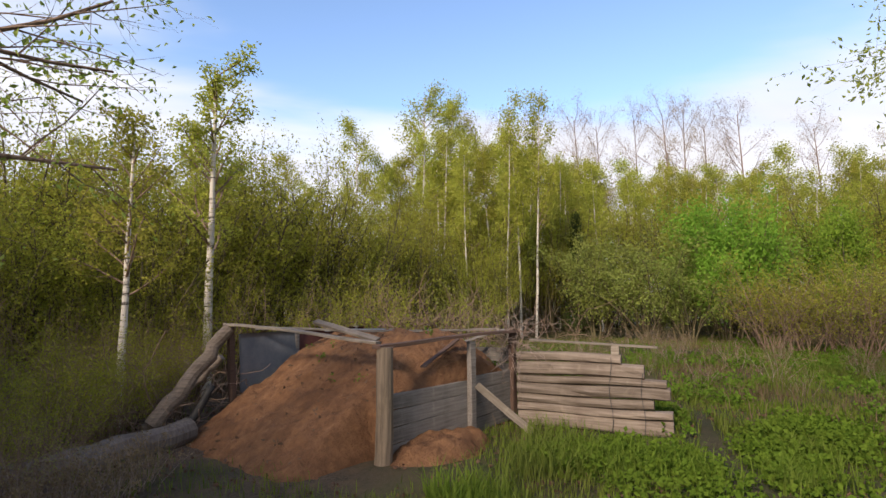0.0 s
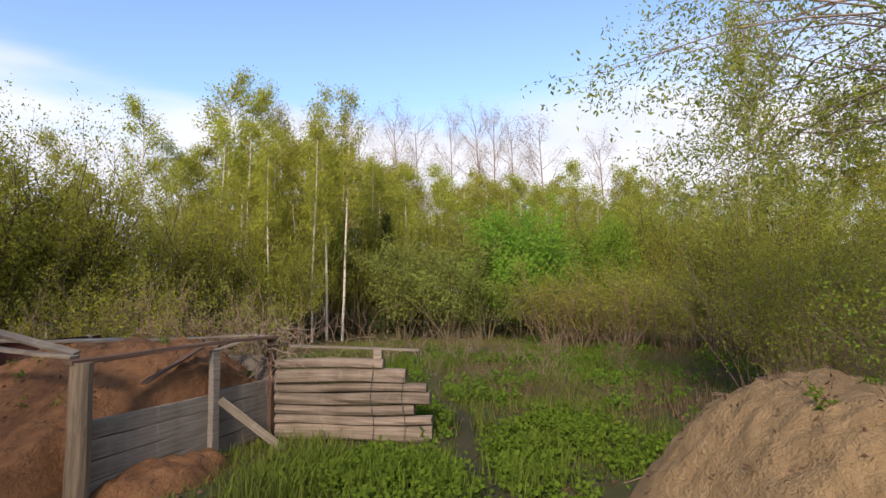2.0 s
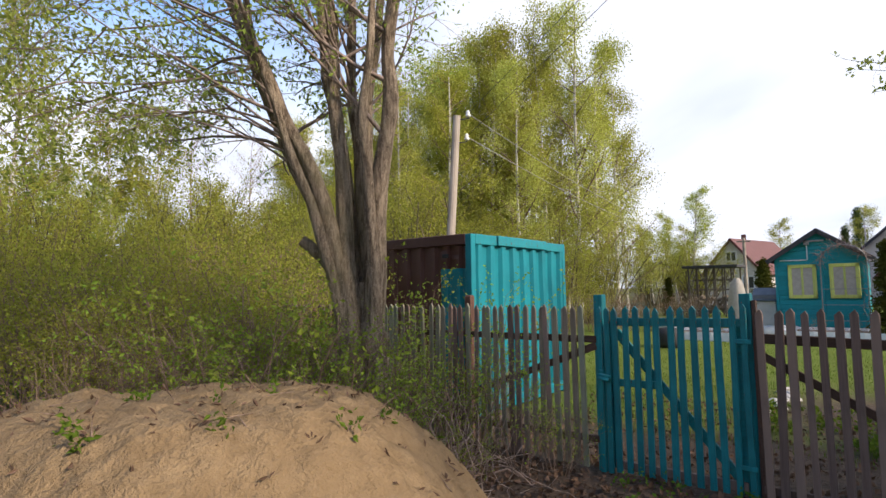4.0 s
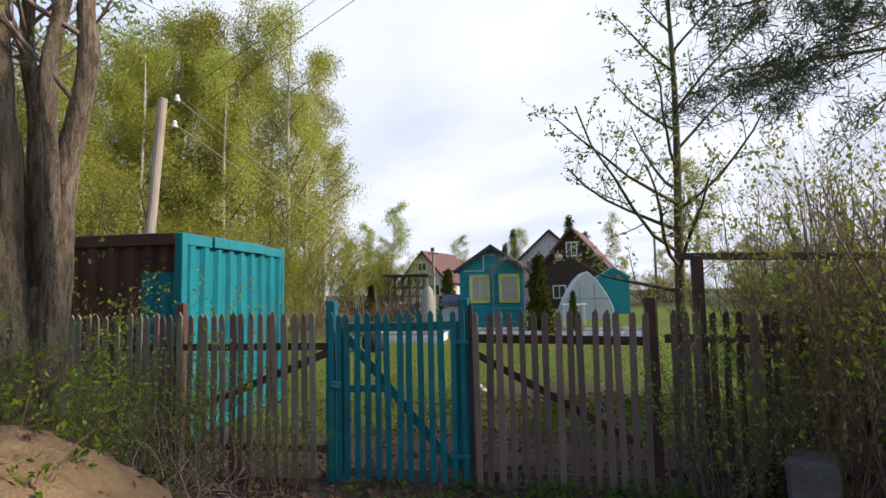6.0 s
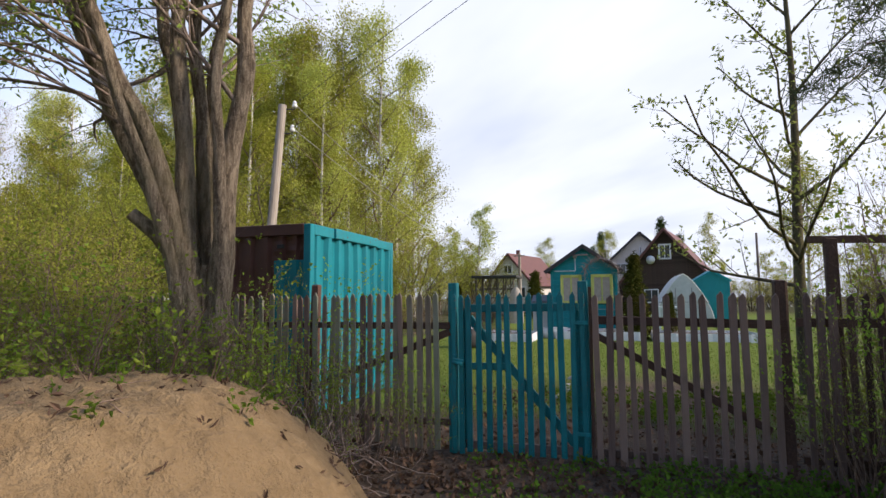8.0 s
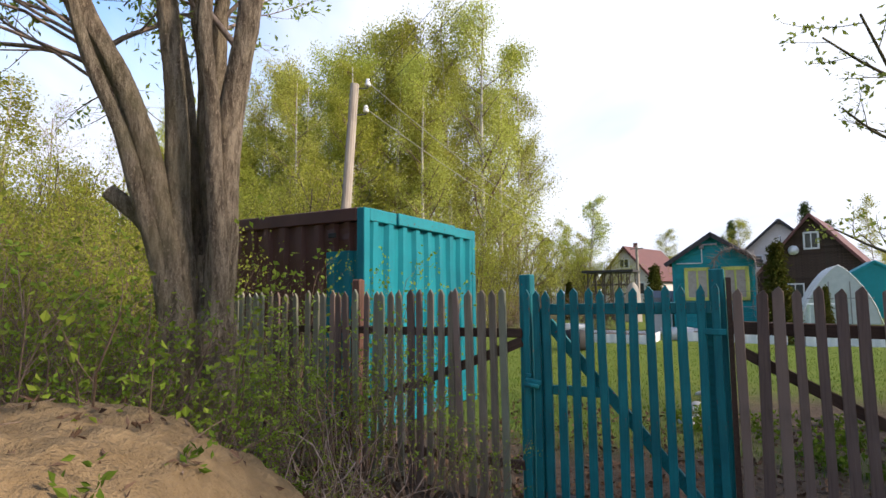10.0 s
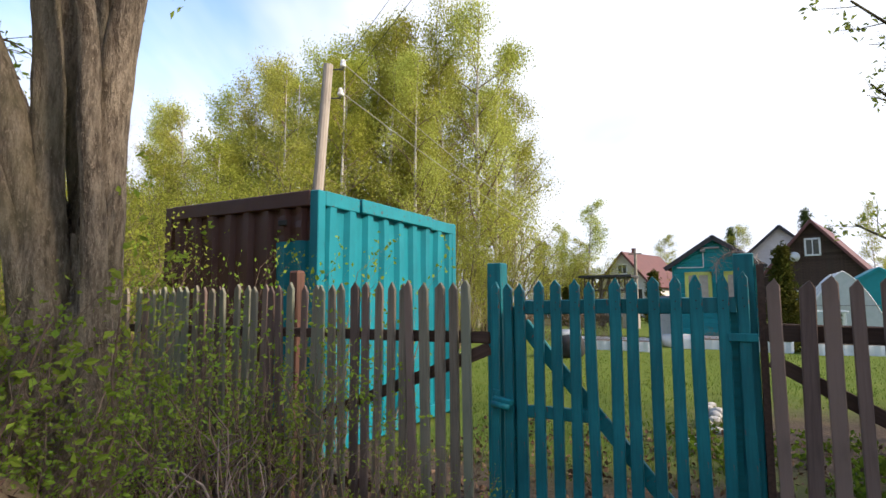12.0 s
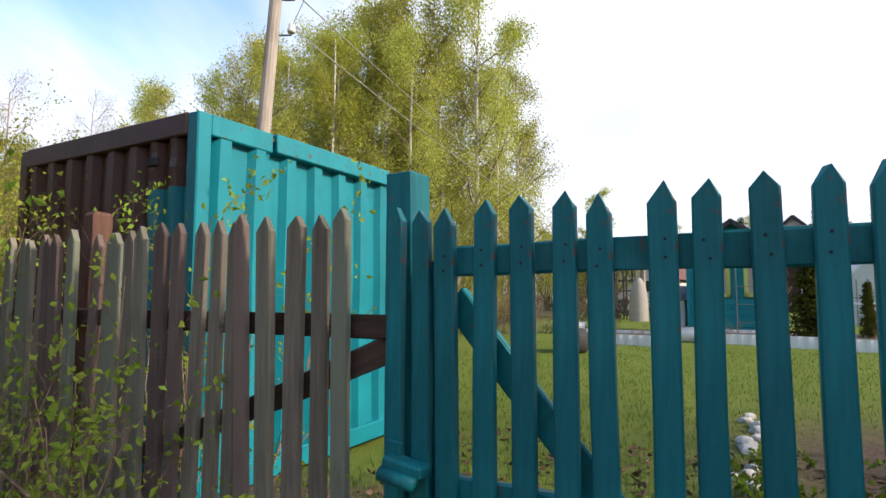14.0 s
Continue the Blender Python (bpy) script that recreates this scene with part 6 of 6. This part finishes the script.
# broken stub and knotted foot
w.limb(np.array([from_foot(-0.2, -0.05, 1.75), from_foot(-0.4, -0.1, 2.0), from_foot(-0.58, -0.15, 2.15)]), (0.08, 0.065, 0.05), 9)
z = np.linspace(-0.15, 1.75, 60)
w.limb(np.stack([W_FOOT.x + 0.02 * np.sin(z * 5), W_FOOT.y + 0.02 * np.cos(z * 4), z], -1), 0.225 - 0.085 * z + 0.02 * np.sin(z * 7), 40, 0.2)
a = np.linspace(0, 2 * math.pi, 25)
eye_of = from_foot(0.10, -0.165, 1.20)
ring = np.array([eye_of + np.array(W_ACROSS) * 0.075 * math.cos(t) + np.array(W_AWAY) * 0.03 * math.cos(t) + np.array([0, 0, 0.14 * math.sin(t)]) for t in a])
w.limb(ring, 0.034 + 0.012 * np.sin(a * 2 + 1), 10, 0.15)
w.limb(np.array([from_foot(0.17, -0.19, 1.1), from_foot(0.13, -0.24, 0.8), from_foot(0.05, -0.27, 0.45), from_foot(-0.05, -0.32, 0.0)]), (0.07, 0.085, 0.08, 0.10), 14, 0.2)
willow = thing("willow_tree", Matrix.Translation(W_FOOT), "old many-stemmed willow with furrowed bark and small new leaves", "willow tree")
back = np.array([*W_FOOT])
w.v = [v - back for v in w.v]
w2.v = [v - back for v in w2.v]
w3.v = [v - back for v in w3.v]
part("trunk", w.mesh("trunk", M_BARK), None, willow)
part("limb", w2.mesh("limb", M_GREY_TWIG), None, willow)
part("bough", w3.mesh("bough", M_GREY_TWIG), None, willow)
# solid black ball inside the bark ring: the hollow's shade put in as colour
bm = bmesh.new()
bmesh.ops.create_uvsphere(bm, u_segments=12, v_segments=8, radius=1, matrix=Matrix.Translation(Vector(eye_of) - W_FOOT) @ Matrix.Rotation(math.atan2(W_ACROSS.y, W_ACROSS.x), 4, "Z") @ Matrix.Diagonal((0.06, 0.04, 0.12, 1)))
part("hollow", bm, M_RUBBER, willow, "black ball painting the dark inside of a rotten hollow", smooth=True)
part("bough_leaf", leaves(g, np.array(hanging) - back, 9000, 0.06, 0.05, M_L_WILLOW, 0.42, "bough_leaf"), None, willow)
part("crown", leaves(g, np.array(w2.tips) - back, 12000, 0.06, 0.055, M_L_WILLOW, 0.42, "crown"), None, willow)

# overhanging tree beside the start, the sparse garden tree, the pine
def placed_tree(name, x, y, h, rad, spec, bark, leaf, count, size, spread, label, cat, seed, limbs=(), lean=(0, 0)):
    g = np.random.default_rng(seed)
    w = Wood()
    z = np.linspace(0, 1, 12)[:, None]
    line = np.concatenate([lean[0] * z + 0.03 * np.sin(z * 7), lean[1] * z + 0.03 * np.cos(z * 6), h * z - 0.1], 1)
    w.limb(line, np.linspace(rad, rad * 0.15, 12), 10)
    for f, d, ln in limbs:
        i = min(int(f * 11), 10)
        p = line[i] + (line[i + 1] - line[i]) * (f * 11 - i)
        grow(w, g, p, d, ln, rad * 0.36 * (1.1 - 0.6 * f), spec, 2)
    ob = thing(name, pose(x, y, gz(x, y)), label, cat)
    part("trunk", w.mesh("trunk", bark), None, ob)
    part("crown", leaves(g, w.tips, count, size, spread, leaf, 0.5, "crown"), None, ob)
    return ob


side_limbs = [(0.42 + 0.055 * i, (1.0 + 0.15 * math.sin(i * 2.1), 0.85 + 0.3 * math.cos(i * 1.7), 0.05 + 0.05 * (i % 4)), 2.4 - 0.08 * i) for i in range(10)]
side_limbs += [(0.5 + 0.08 * i, (math.cos(i * 2.4), math.sin(i * 2.4), 0.4), 1.6) for i in range(6)]
placed_tree("rowan_tree", -3.3, 3.1, 6.6, 0.11, dict(TWIGS, lift=[0.03, 0.01, 0.02]), M_TWIG, M_L_WILLOW, 2600, 0.06, 0.05, "young tree with thin overhanging twigs and first leaves", "tree", 5, side_limbs)

OPEN = dict(wiggle=0.10, lift=[0.10, 0.06, 0.07], kids=[0, 4, 7], first=[0, 0.2, 0.25], angle=[0, 45, 50], ratio=[0, 0.4, 0.34], cone=0.5, thin=0.45, leafy=1)
gl = [(0.22 + 0.042 * i, (math.cos(i * 2.4), math.sin(i * 2.4), 0.28 + 0.05 * i), 2.3 - 0.085 * i) for i in range(17)]
gl += [(0.30, (0.15, 1.0, 0.42), 3.0), (0.40, (0.3, 1.0, 0.40), 2.5), (0.27, (-0.3, 0.9, 0.25), 2.4)]
p = ns(10.4, -0.3)
placed_tree("garden_tree", p.x, p.y, 7.6, 0.10, OPEN, M_OLIVE_BARK, M_L_GREY, 2600, 0.075, 0.035, "open young fruit tree with sparse unfolding leaves", "tree", 9, gl)

g = np.random.default_rng(15)
w = Wood()
z = np.linspace(0, 9, 14)
w.limb(np.stack([0.05 * np.sin(z), 0.04 * np.cos(z), z - 0.1], -1), np.linspace(0.2, 0.05, 14), 12)
PINE = dict(wiggle=0.08, lift=[0.05, 0.03, 0.01], kids=[0, 5, 9], first=[0, 0.2, 0.25], angle=[0, 42, 45], ratio=[0, 0.42, 0.36], cone=0.5, thin=0.5, leafy=1)
for k in range(16):
    zz = 3.0 + 0.3 * k
    a = (radians(12 + 26 * math.sin(k * 1.9)) if k < 9 else k * 2.4)
    grow(w, g, (0, 0, zz), (math.cos(a), math.sin(a), 0.02), 2.7 - 0.09 * k, 0.024, PINE, 2)
pine = thing("pine_tree", pose(1.75, -4.3, 0), "pine with long grey-green needles over the fence corner", "pine tree")
part("trunk", w.mesh("trunk", M_TWIG), None, pine)
part("needles", leaves(g, w.tips, 60000, 0.10, 0.045, M_L_PINE, 0.07, "needles", 0.0, True), None, pine)

# shrubs along the fence
for x, y, h in ((7.05, 1.8, 1.3), (7.2, 2.2, 1.4), (7.3, 1.7, 1.7), (7.6, 2.1, 1.8), (6.75, 0.15, 0.75), (6.6, -0.25, 0.6), (6.9, 0.62, 1.45), (7.05, 1.25, 1.7), (7.0, 1.45, 1.3), (6.98, 0.85, 1.75), (6.9, 1.05, 1.4), (7.15, 1.5, 1.9), (6.82, 0.4, 1.0)):
    plant("near", x, y, h, 1.15)
for x, y, h in ((7.3, 1.5, 1.2), (7.0, 1.95, 1.1), (7.7, 1.9, 1.4), (7.2, 2.6, 1.3), (8.0, 2.5, 1.5), (7.1, 0.9, 1.0), (7.8, 1.2, 1.4), (8.3, 1.8, 1.6), (7.4, 3.1, 1.4)):
    plant("twiggy", x, y, h, 0.85)
for x, y, h in ((7.0, 1.15, 1.1), (6.75, 0.55, 1.0), (7.3, -0.35, 1.0), (8.2, 1.2, 1.6), (8.3, 0.2, 1.3), (7.75, 1.5, 1.5), (7.05, 0.3, 0.9), (7.2, 0.75, 1.25), (7.45, -0.15, 1.2), (6.85, 0.85, 1.2), (7.35, 1.1, 1.5)):
    plant("near", x, y, h, 1.0)
for n, s, h in ((5.6, 4.45, 1.15), (5.62, 5.0, 1.35), (5.7, 4.1, 0.8), (5.75, 5.8, 1.35)):
    p = ns(n, s)
    plant("near", p.x, p.y, h, 0.95)
for n, s, h in ((6.45, 5.2, 1.7), (6.6, 6.4, 1.8), (6.5, 7.3, 1.75)):
    p = ns(n, s)
    plant("near", p.x, p.y, h, 0.8)
for n, s, h in ((5.75, 0.55, 1.2), (5.4, 0.1, 1.5), (5.9, -0.2, 2.6), (5.2, -0.5, 2.6), (6.2, -0.9, 3.0), (5.4, -1.3, 2.9), (4.7, -1.1, 2.4), (6.7, -1.9, 3.2), (6.3, 0.15, 1.9), (6.2, -0.4, 2.4), (5.6, -2.4, 3.0), (7.4, -0.4, 2.6), (7.6, -1.9, 3.2), (7.0, -2.8, 3.5), (8.4, -2.6, 3.6), (8.6, -1.2, 3.0), (6.0, -3.2, 3.4), (9.6, -2.2, 3.4), (5.0, -2.0, 2.8)):
    p = ns(n, s)
    plant("twiggy", p.x, p.y, h, 0.78)
for n, s, h in ((5.6, 0.75, 1.5), (5.6, -0.1, 2.0), (4.9, -0.35, 1.6)):
    p = ns(n, s)
    plant("near", p.x, p.y, h, 0.9)
for i in range(16):
    p = ns(21.5 + pick.uniform(-1, 1) + (4 if i < 8 else 0), 7.6 + 0.2 * i)
    plant("weed", p.x, p.y, pick.uniform(1.1, 1.7), 0.9)
for n, s in ((20.0, 5.6), (20.5, 6.5), (21.8, 2.4), (22.2, 3.6), (21.3, -0.8), (21.5, 0.3)):
    p = ns(n, s)
    plant("weed", p.x, p.y, 0.55, 1.0)

# ---------------------------------------------------------------- grass, herbs and litter
def blades(name, xy, h0, h1, width, mat, label, seed, bend=0.35):
    """Grass: bent two-piece blades, one mass."""
    g = np.random.default_rng(seed)
    n = len(xy)
    h = g.uniform(h0, h1, n)
    a = g.uniform(0, 2 * np.pi, n)
    d = np.stack([np.cos(a), np.sin(a), a * 0], -1)
    s = np.stack([-np.sin(a), np.cos(a), a * 0], -1) * width * 0.5 * g.uniform(0.6, 1.4, n)[:, None]
    p = np.stack([xy[:, 0], xy[:, 1], ground_z(xy[:, 0], xy[:, 1]) - 0.01], -1)
    m = p + d * (h * bend * 0.3)[:, None] + np.array([0, 0, 1]) * (h * 0.6)[:, None]
    t = p + d * (h * bend * g.uniform(0.6, 1.6, n))[:, None] + np.array([0, 0, 1]) * (h * 0.95)[:, None]
    v = np.stack([p - s, p + s, m + s * 0.7, m - s * 0.7, t], 1).reshape(-1, 3)
    i = np.arange(n)[:, None] * 5
    me = bpy.data.meshes.new(name)
    me.vertices.add(len(v))
    me.vertices.foreach_set("co", v.astype(np.float32).ravel())
    f = np.concatenate([np.concatenate([i + np.array([[0, 1, 2]]), i + np.array([[0, 2, 3]])]), i + np.array([[3, 2, 4]])]).astype(np.int32)
    me.loops.add(f.size)
    me.loops.foreach_set("vertex_index", f.ravel())
    me.polygons.add(len(f))
    me.polygons.foreach_set("loop_start", np.arange(0, f.size, 3, dtype=np.int32))
    me.update(calc_edges=True)
    me.materials.append(mat)
    return tagged(new(name, me), label, "grass", kind="stuff")


def field(g, x0, x1, y0, y1, n, patch=0.0, scale=0.8, seed=0.0):
    """Random places, thinned into patches, clear of heaps, walls and the track."""
    xy = g.uniform((x0, y0), (x1, y1), (n, 2))
    x, y = xy[:, 0], xy[:, 1]
    if patch:
        k = np.sin(x * 1.9 * scale + 2 * np.sin(y * 1.1 * scale + seed)) + np.sin(y * 2.3 * scale + 1.7 * np.sin(x * 1.3 * scale + seed)) + g.normal(0, 0.5, n)
        keep = k > patch
    else:
        keep = np.ones(n, bool)
    c, s = math.cos(radians(-62)), math.sin(radians(-62))
    u, v = (x - 5.5) * c + (y - 1.55) * s, -(x - 5.5) * s + (y - 1.55) * c
    keep &= (np.abs(u) / 2.1) ** 2.2 + (np.abs(v) / 1.45) ** 2.2 > 1
    c, s = math.cos(radians(WALL_AZ)), math.sin(radians(WALL_AZ))
    u, v = (x - A.x) * c + (y - A.y) * s, -(x - A.x) * s + (y - A.y) * c
    keep &= ~((u > -0.75) & (u < 2.6) & (v > -0.1) & (v < 2.8))
    keep &= (np.abs((x - 4.35) - 0.42 * (y - 5.2) + 0.12 * np.sin(y * 1.7)) > 0.07 + g.uniform(0, 0.18, n)) | (y < 3)
    keep &= (x - y) / math.sqrt(2) < 4.3 + g.normal(0, 0.35, n)
    return xy[keep]


g = np.random.default_rng(33)
blades("meadow_grass", np.concatenate([field(g, -0.5, 8, 2.2, 9, 38000, -0.1), field(g, -5, -0.5, 2.2, 9, 6000, 0.4), field(g, 1.5, 17, 8, 19, 70000, -0.2, 0.5), field(g, 7, 17, -1, 9, 26000, 0.1)]), 0.05, 0.17, 0.010, M_GRASS, "patchy fresh spring grass of the meadow", 1)
blades("tall_grass", np.concatenate([field(g, 0.9, 5, 3.6, 6.6, 14000, 0.5, 1.3), field(g, 3, 12, 7, 13, 16000, 0.8, 0.7, 2)]), 0.14, 0.32, 0.011, M_GRASS, "tufts of taller green grass", 2, 0.5)
blades("dry_grass", np.concatenate([field(g, 2, 17, 6, 18, 20000, 0.6, 0.6, 4), field(g, 6, 10, 2, 8, 7000, 0.3, 1, 5)]), 0.12, 0.36, 0.008, M_DRY, "dry straw-coloured grass left from last year", 3, 0.6)


def herbs(name, xy, count, height, size, mat, label, seed):
    """Low broad-leaved herbs in a carpet of small leaves."""
    g = np.random.default_rng(seed)
    t = xy[g.integers(0, len(xy), count)] + g.normal(0, 0.05, (count, 2))
    tips = np.stack([t[:, 0], t[:, 1], ground_z(t[:, 0], t[:, 1]) + g.uniform(0.02, 1, count) * height], -1)
    v = leaves(g, tips, count, size, 0.01, mat, 0.7, name)
    return tagged(new(name, v), label, "herbs", kind="stuff")


herbs("ground_herb", np.concatenate([field(g, 2.2, 6.2, 2.6, 5.6, 1500, -0.1, 1.2, 1), field(g, 4.4, 6.5, 3.4, 7.5, 800, 0.2, 1.2, 2)]), 15000, 0.16, 0.055, M_NETTLE, "carpet of bright green young nettles and herbs", 5)
herbs("ground_herb", field(g, 4, 14, 5.5, 16, 2200, 0.2, 0.8, 3), 15000, 0.2, 0.065, M_NETTLE, "green herbs scattered over the meadow", 6)
f_n, f_s = g.uniform(4.6, 5.9, 900), g.uniform(-1.5, 3.6, 900)
keep = g.uniform(0, 1, 900) < np.where(f_s < 2.2, 0.9, 0.25)
f_xy = np.stack([(f_n + f_s) / math.sqrt(2), (f_s - f_n) / math.sqrt(2)], -1)[keep]
herbs("ground_herb", f_xy, 7000, 0.10, 0.035, M_NETTLE, "low green herbs before the fence", 7)
l_n, l_s = g.normal(5.2, 0.75, 9000), g.uniform(-3, 6.5, 9000)
l_xy = np.stack([(l_n + l_s) / math.sqrt(2), (l_s - l_n) / math.sqrt(2)], -1)
herbs("leaf_litter", l_xy, 9000, 0.015, 0.06, M_LITTER, "brown dead leaves lying along the fence", 8)
herbs("leaf_litter", field(g, -4.5, 13, 2.5, 13, 9000, 0.0), 12000, 0.02, 0.05, M_LITTER, "brown dead leaves scattered through the meadow", 11)
q_n, q_s = g.uniform(6.1, 9.8, 5000), g.uniform(-2, 5.4, 5000)
herbs("leaf_litter", np.stack([(q_n + q_s) / math.sqrt(2), (q_s - q_n) / math.sqrt(2)], -1), 5000, 0.015, 0.05, M_LITTER, "dead leaves and clods on the garden soil", 12)
keep = np.hypot((q_n - 9.9) / 1.9, (q_s - 1.7) / 1.4) < 1.2
herbs("garden_weed", np.stack([(q_n + q_s) / math.sqrt(2), (q_s - q_n) / math.sqrt(2)], -1)[keep][::14], 2600, 0.13, 0.05, M_NETTLE, "low green plants sprouting in the garden bed", 13)
d_n, d_s = g.uniform(7.4, 20, 60000), g.uniform(-6, 9, 60000)
keep = (np.hypot((d_n - 9.9) / 1.9, (d_s - 1.7) / 1.4) > 1 + g.normal(0, 0.15, 60000)) & ~((d_n < 9.7) & (d_s > 5.7)) & (g.uniform(0, 1, 60000) < 1.35 - d_n / 20)
lawn_xy = np.stack([(d_n + d_s) / math.sqrt(2), (d_s - d_n) / math.sqrt(2)], -1)[keep]
blades("lawn_grass", lawn_xy, 0.03, 0.075, 0.010, M_GRASS, "short mown grass of the garden lawn", 9)

# sprouts and twigs on the heaps
def flecks(name, spots, count, mat, label, seed, size, narrow):
    """Small litter pressed on a slope."""
    g = np.random.default_rng(seed)
    me = leaves(g, spots, count, size, 0.012, mat, narrow, name)
    return tagged(new(name, me), label, "litter", kind="stuff")


def surface_of(ob, count, seed, low=0.15):
    """Random places on the top of a heap, in the world."""
    g = np.random.default_rng(seed)
    co = np.empty(len(ob.data.vertices) * 3, np.float32)
    ob.data.vertices.foreach_get("co", co)
    co = co.reshape(-1, 3)
    co = co[co[:, 2] > low]
    co = co[g.integers(0, len(co), count)]
    m = np.array(ob.matrix_world)
    return co @ m[:3, :3].T + m[:3, 3]


pale = bpy.data.objects["sand_mound"]
red = bpy.data.objects["bunker_sand"]
flecks("sand_litter", surface_of(pale, 420, 1), 900, M_LITTER, "dark twigs and dead leaves strewn on the pale sand", 2, 0.05, 0.35)
flecks("sand_litter", surface_of(red, 300, 3, 0.05), 600, M_LITTER, "dark clods and dead leaves on the reddish sand", 4, 0.05, 0.5)
g = np.random.default_rng(8)
for spots, label in ((surface_of(pale, 13, 5), "green sprouts growing out of the pale sand"), (surface_of(red, 7, 6, 0.02), "green sprouts growing out of the reddish sand")):
    tips = np.repeat(spots, 14, axis=0) + g.normal(0, 0.03, (len(spots) * 14, 3)) + np.array([0, 0, 0.03])
    flecks("sand_sprout", tips, len(tips) * 2, M_NETTLE, label, 9, 0.04, 0.5)
w = Wood()
for p in surface_of(pale, 46, 7):
    d = g.normal(0, 1, 3) * np.array([1, 1, 0.25])
    d /= np.linalg.norm(d)
    ln = g.uniform(0.1, 0.45)
    q = np.array([p + d * ln * t + np.array([0, 0, 0.008 + 0.02 * math.sin(t * 3)]) for t in np.linspace(-0.5, 0.5, 5)])
    w.limb(q, np.linspace(0.005, 0.002, 5), 4)
tagged(new("sand_twig", w.mesh("sand_twig", M_TWIG)), "thin dry twigs lying on the sand heap", "twigs", kind="stuff")
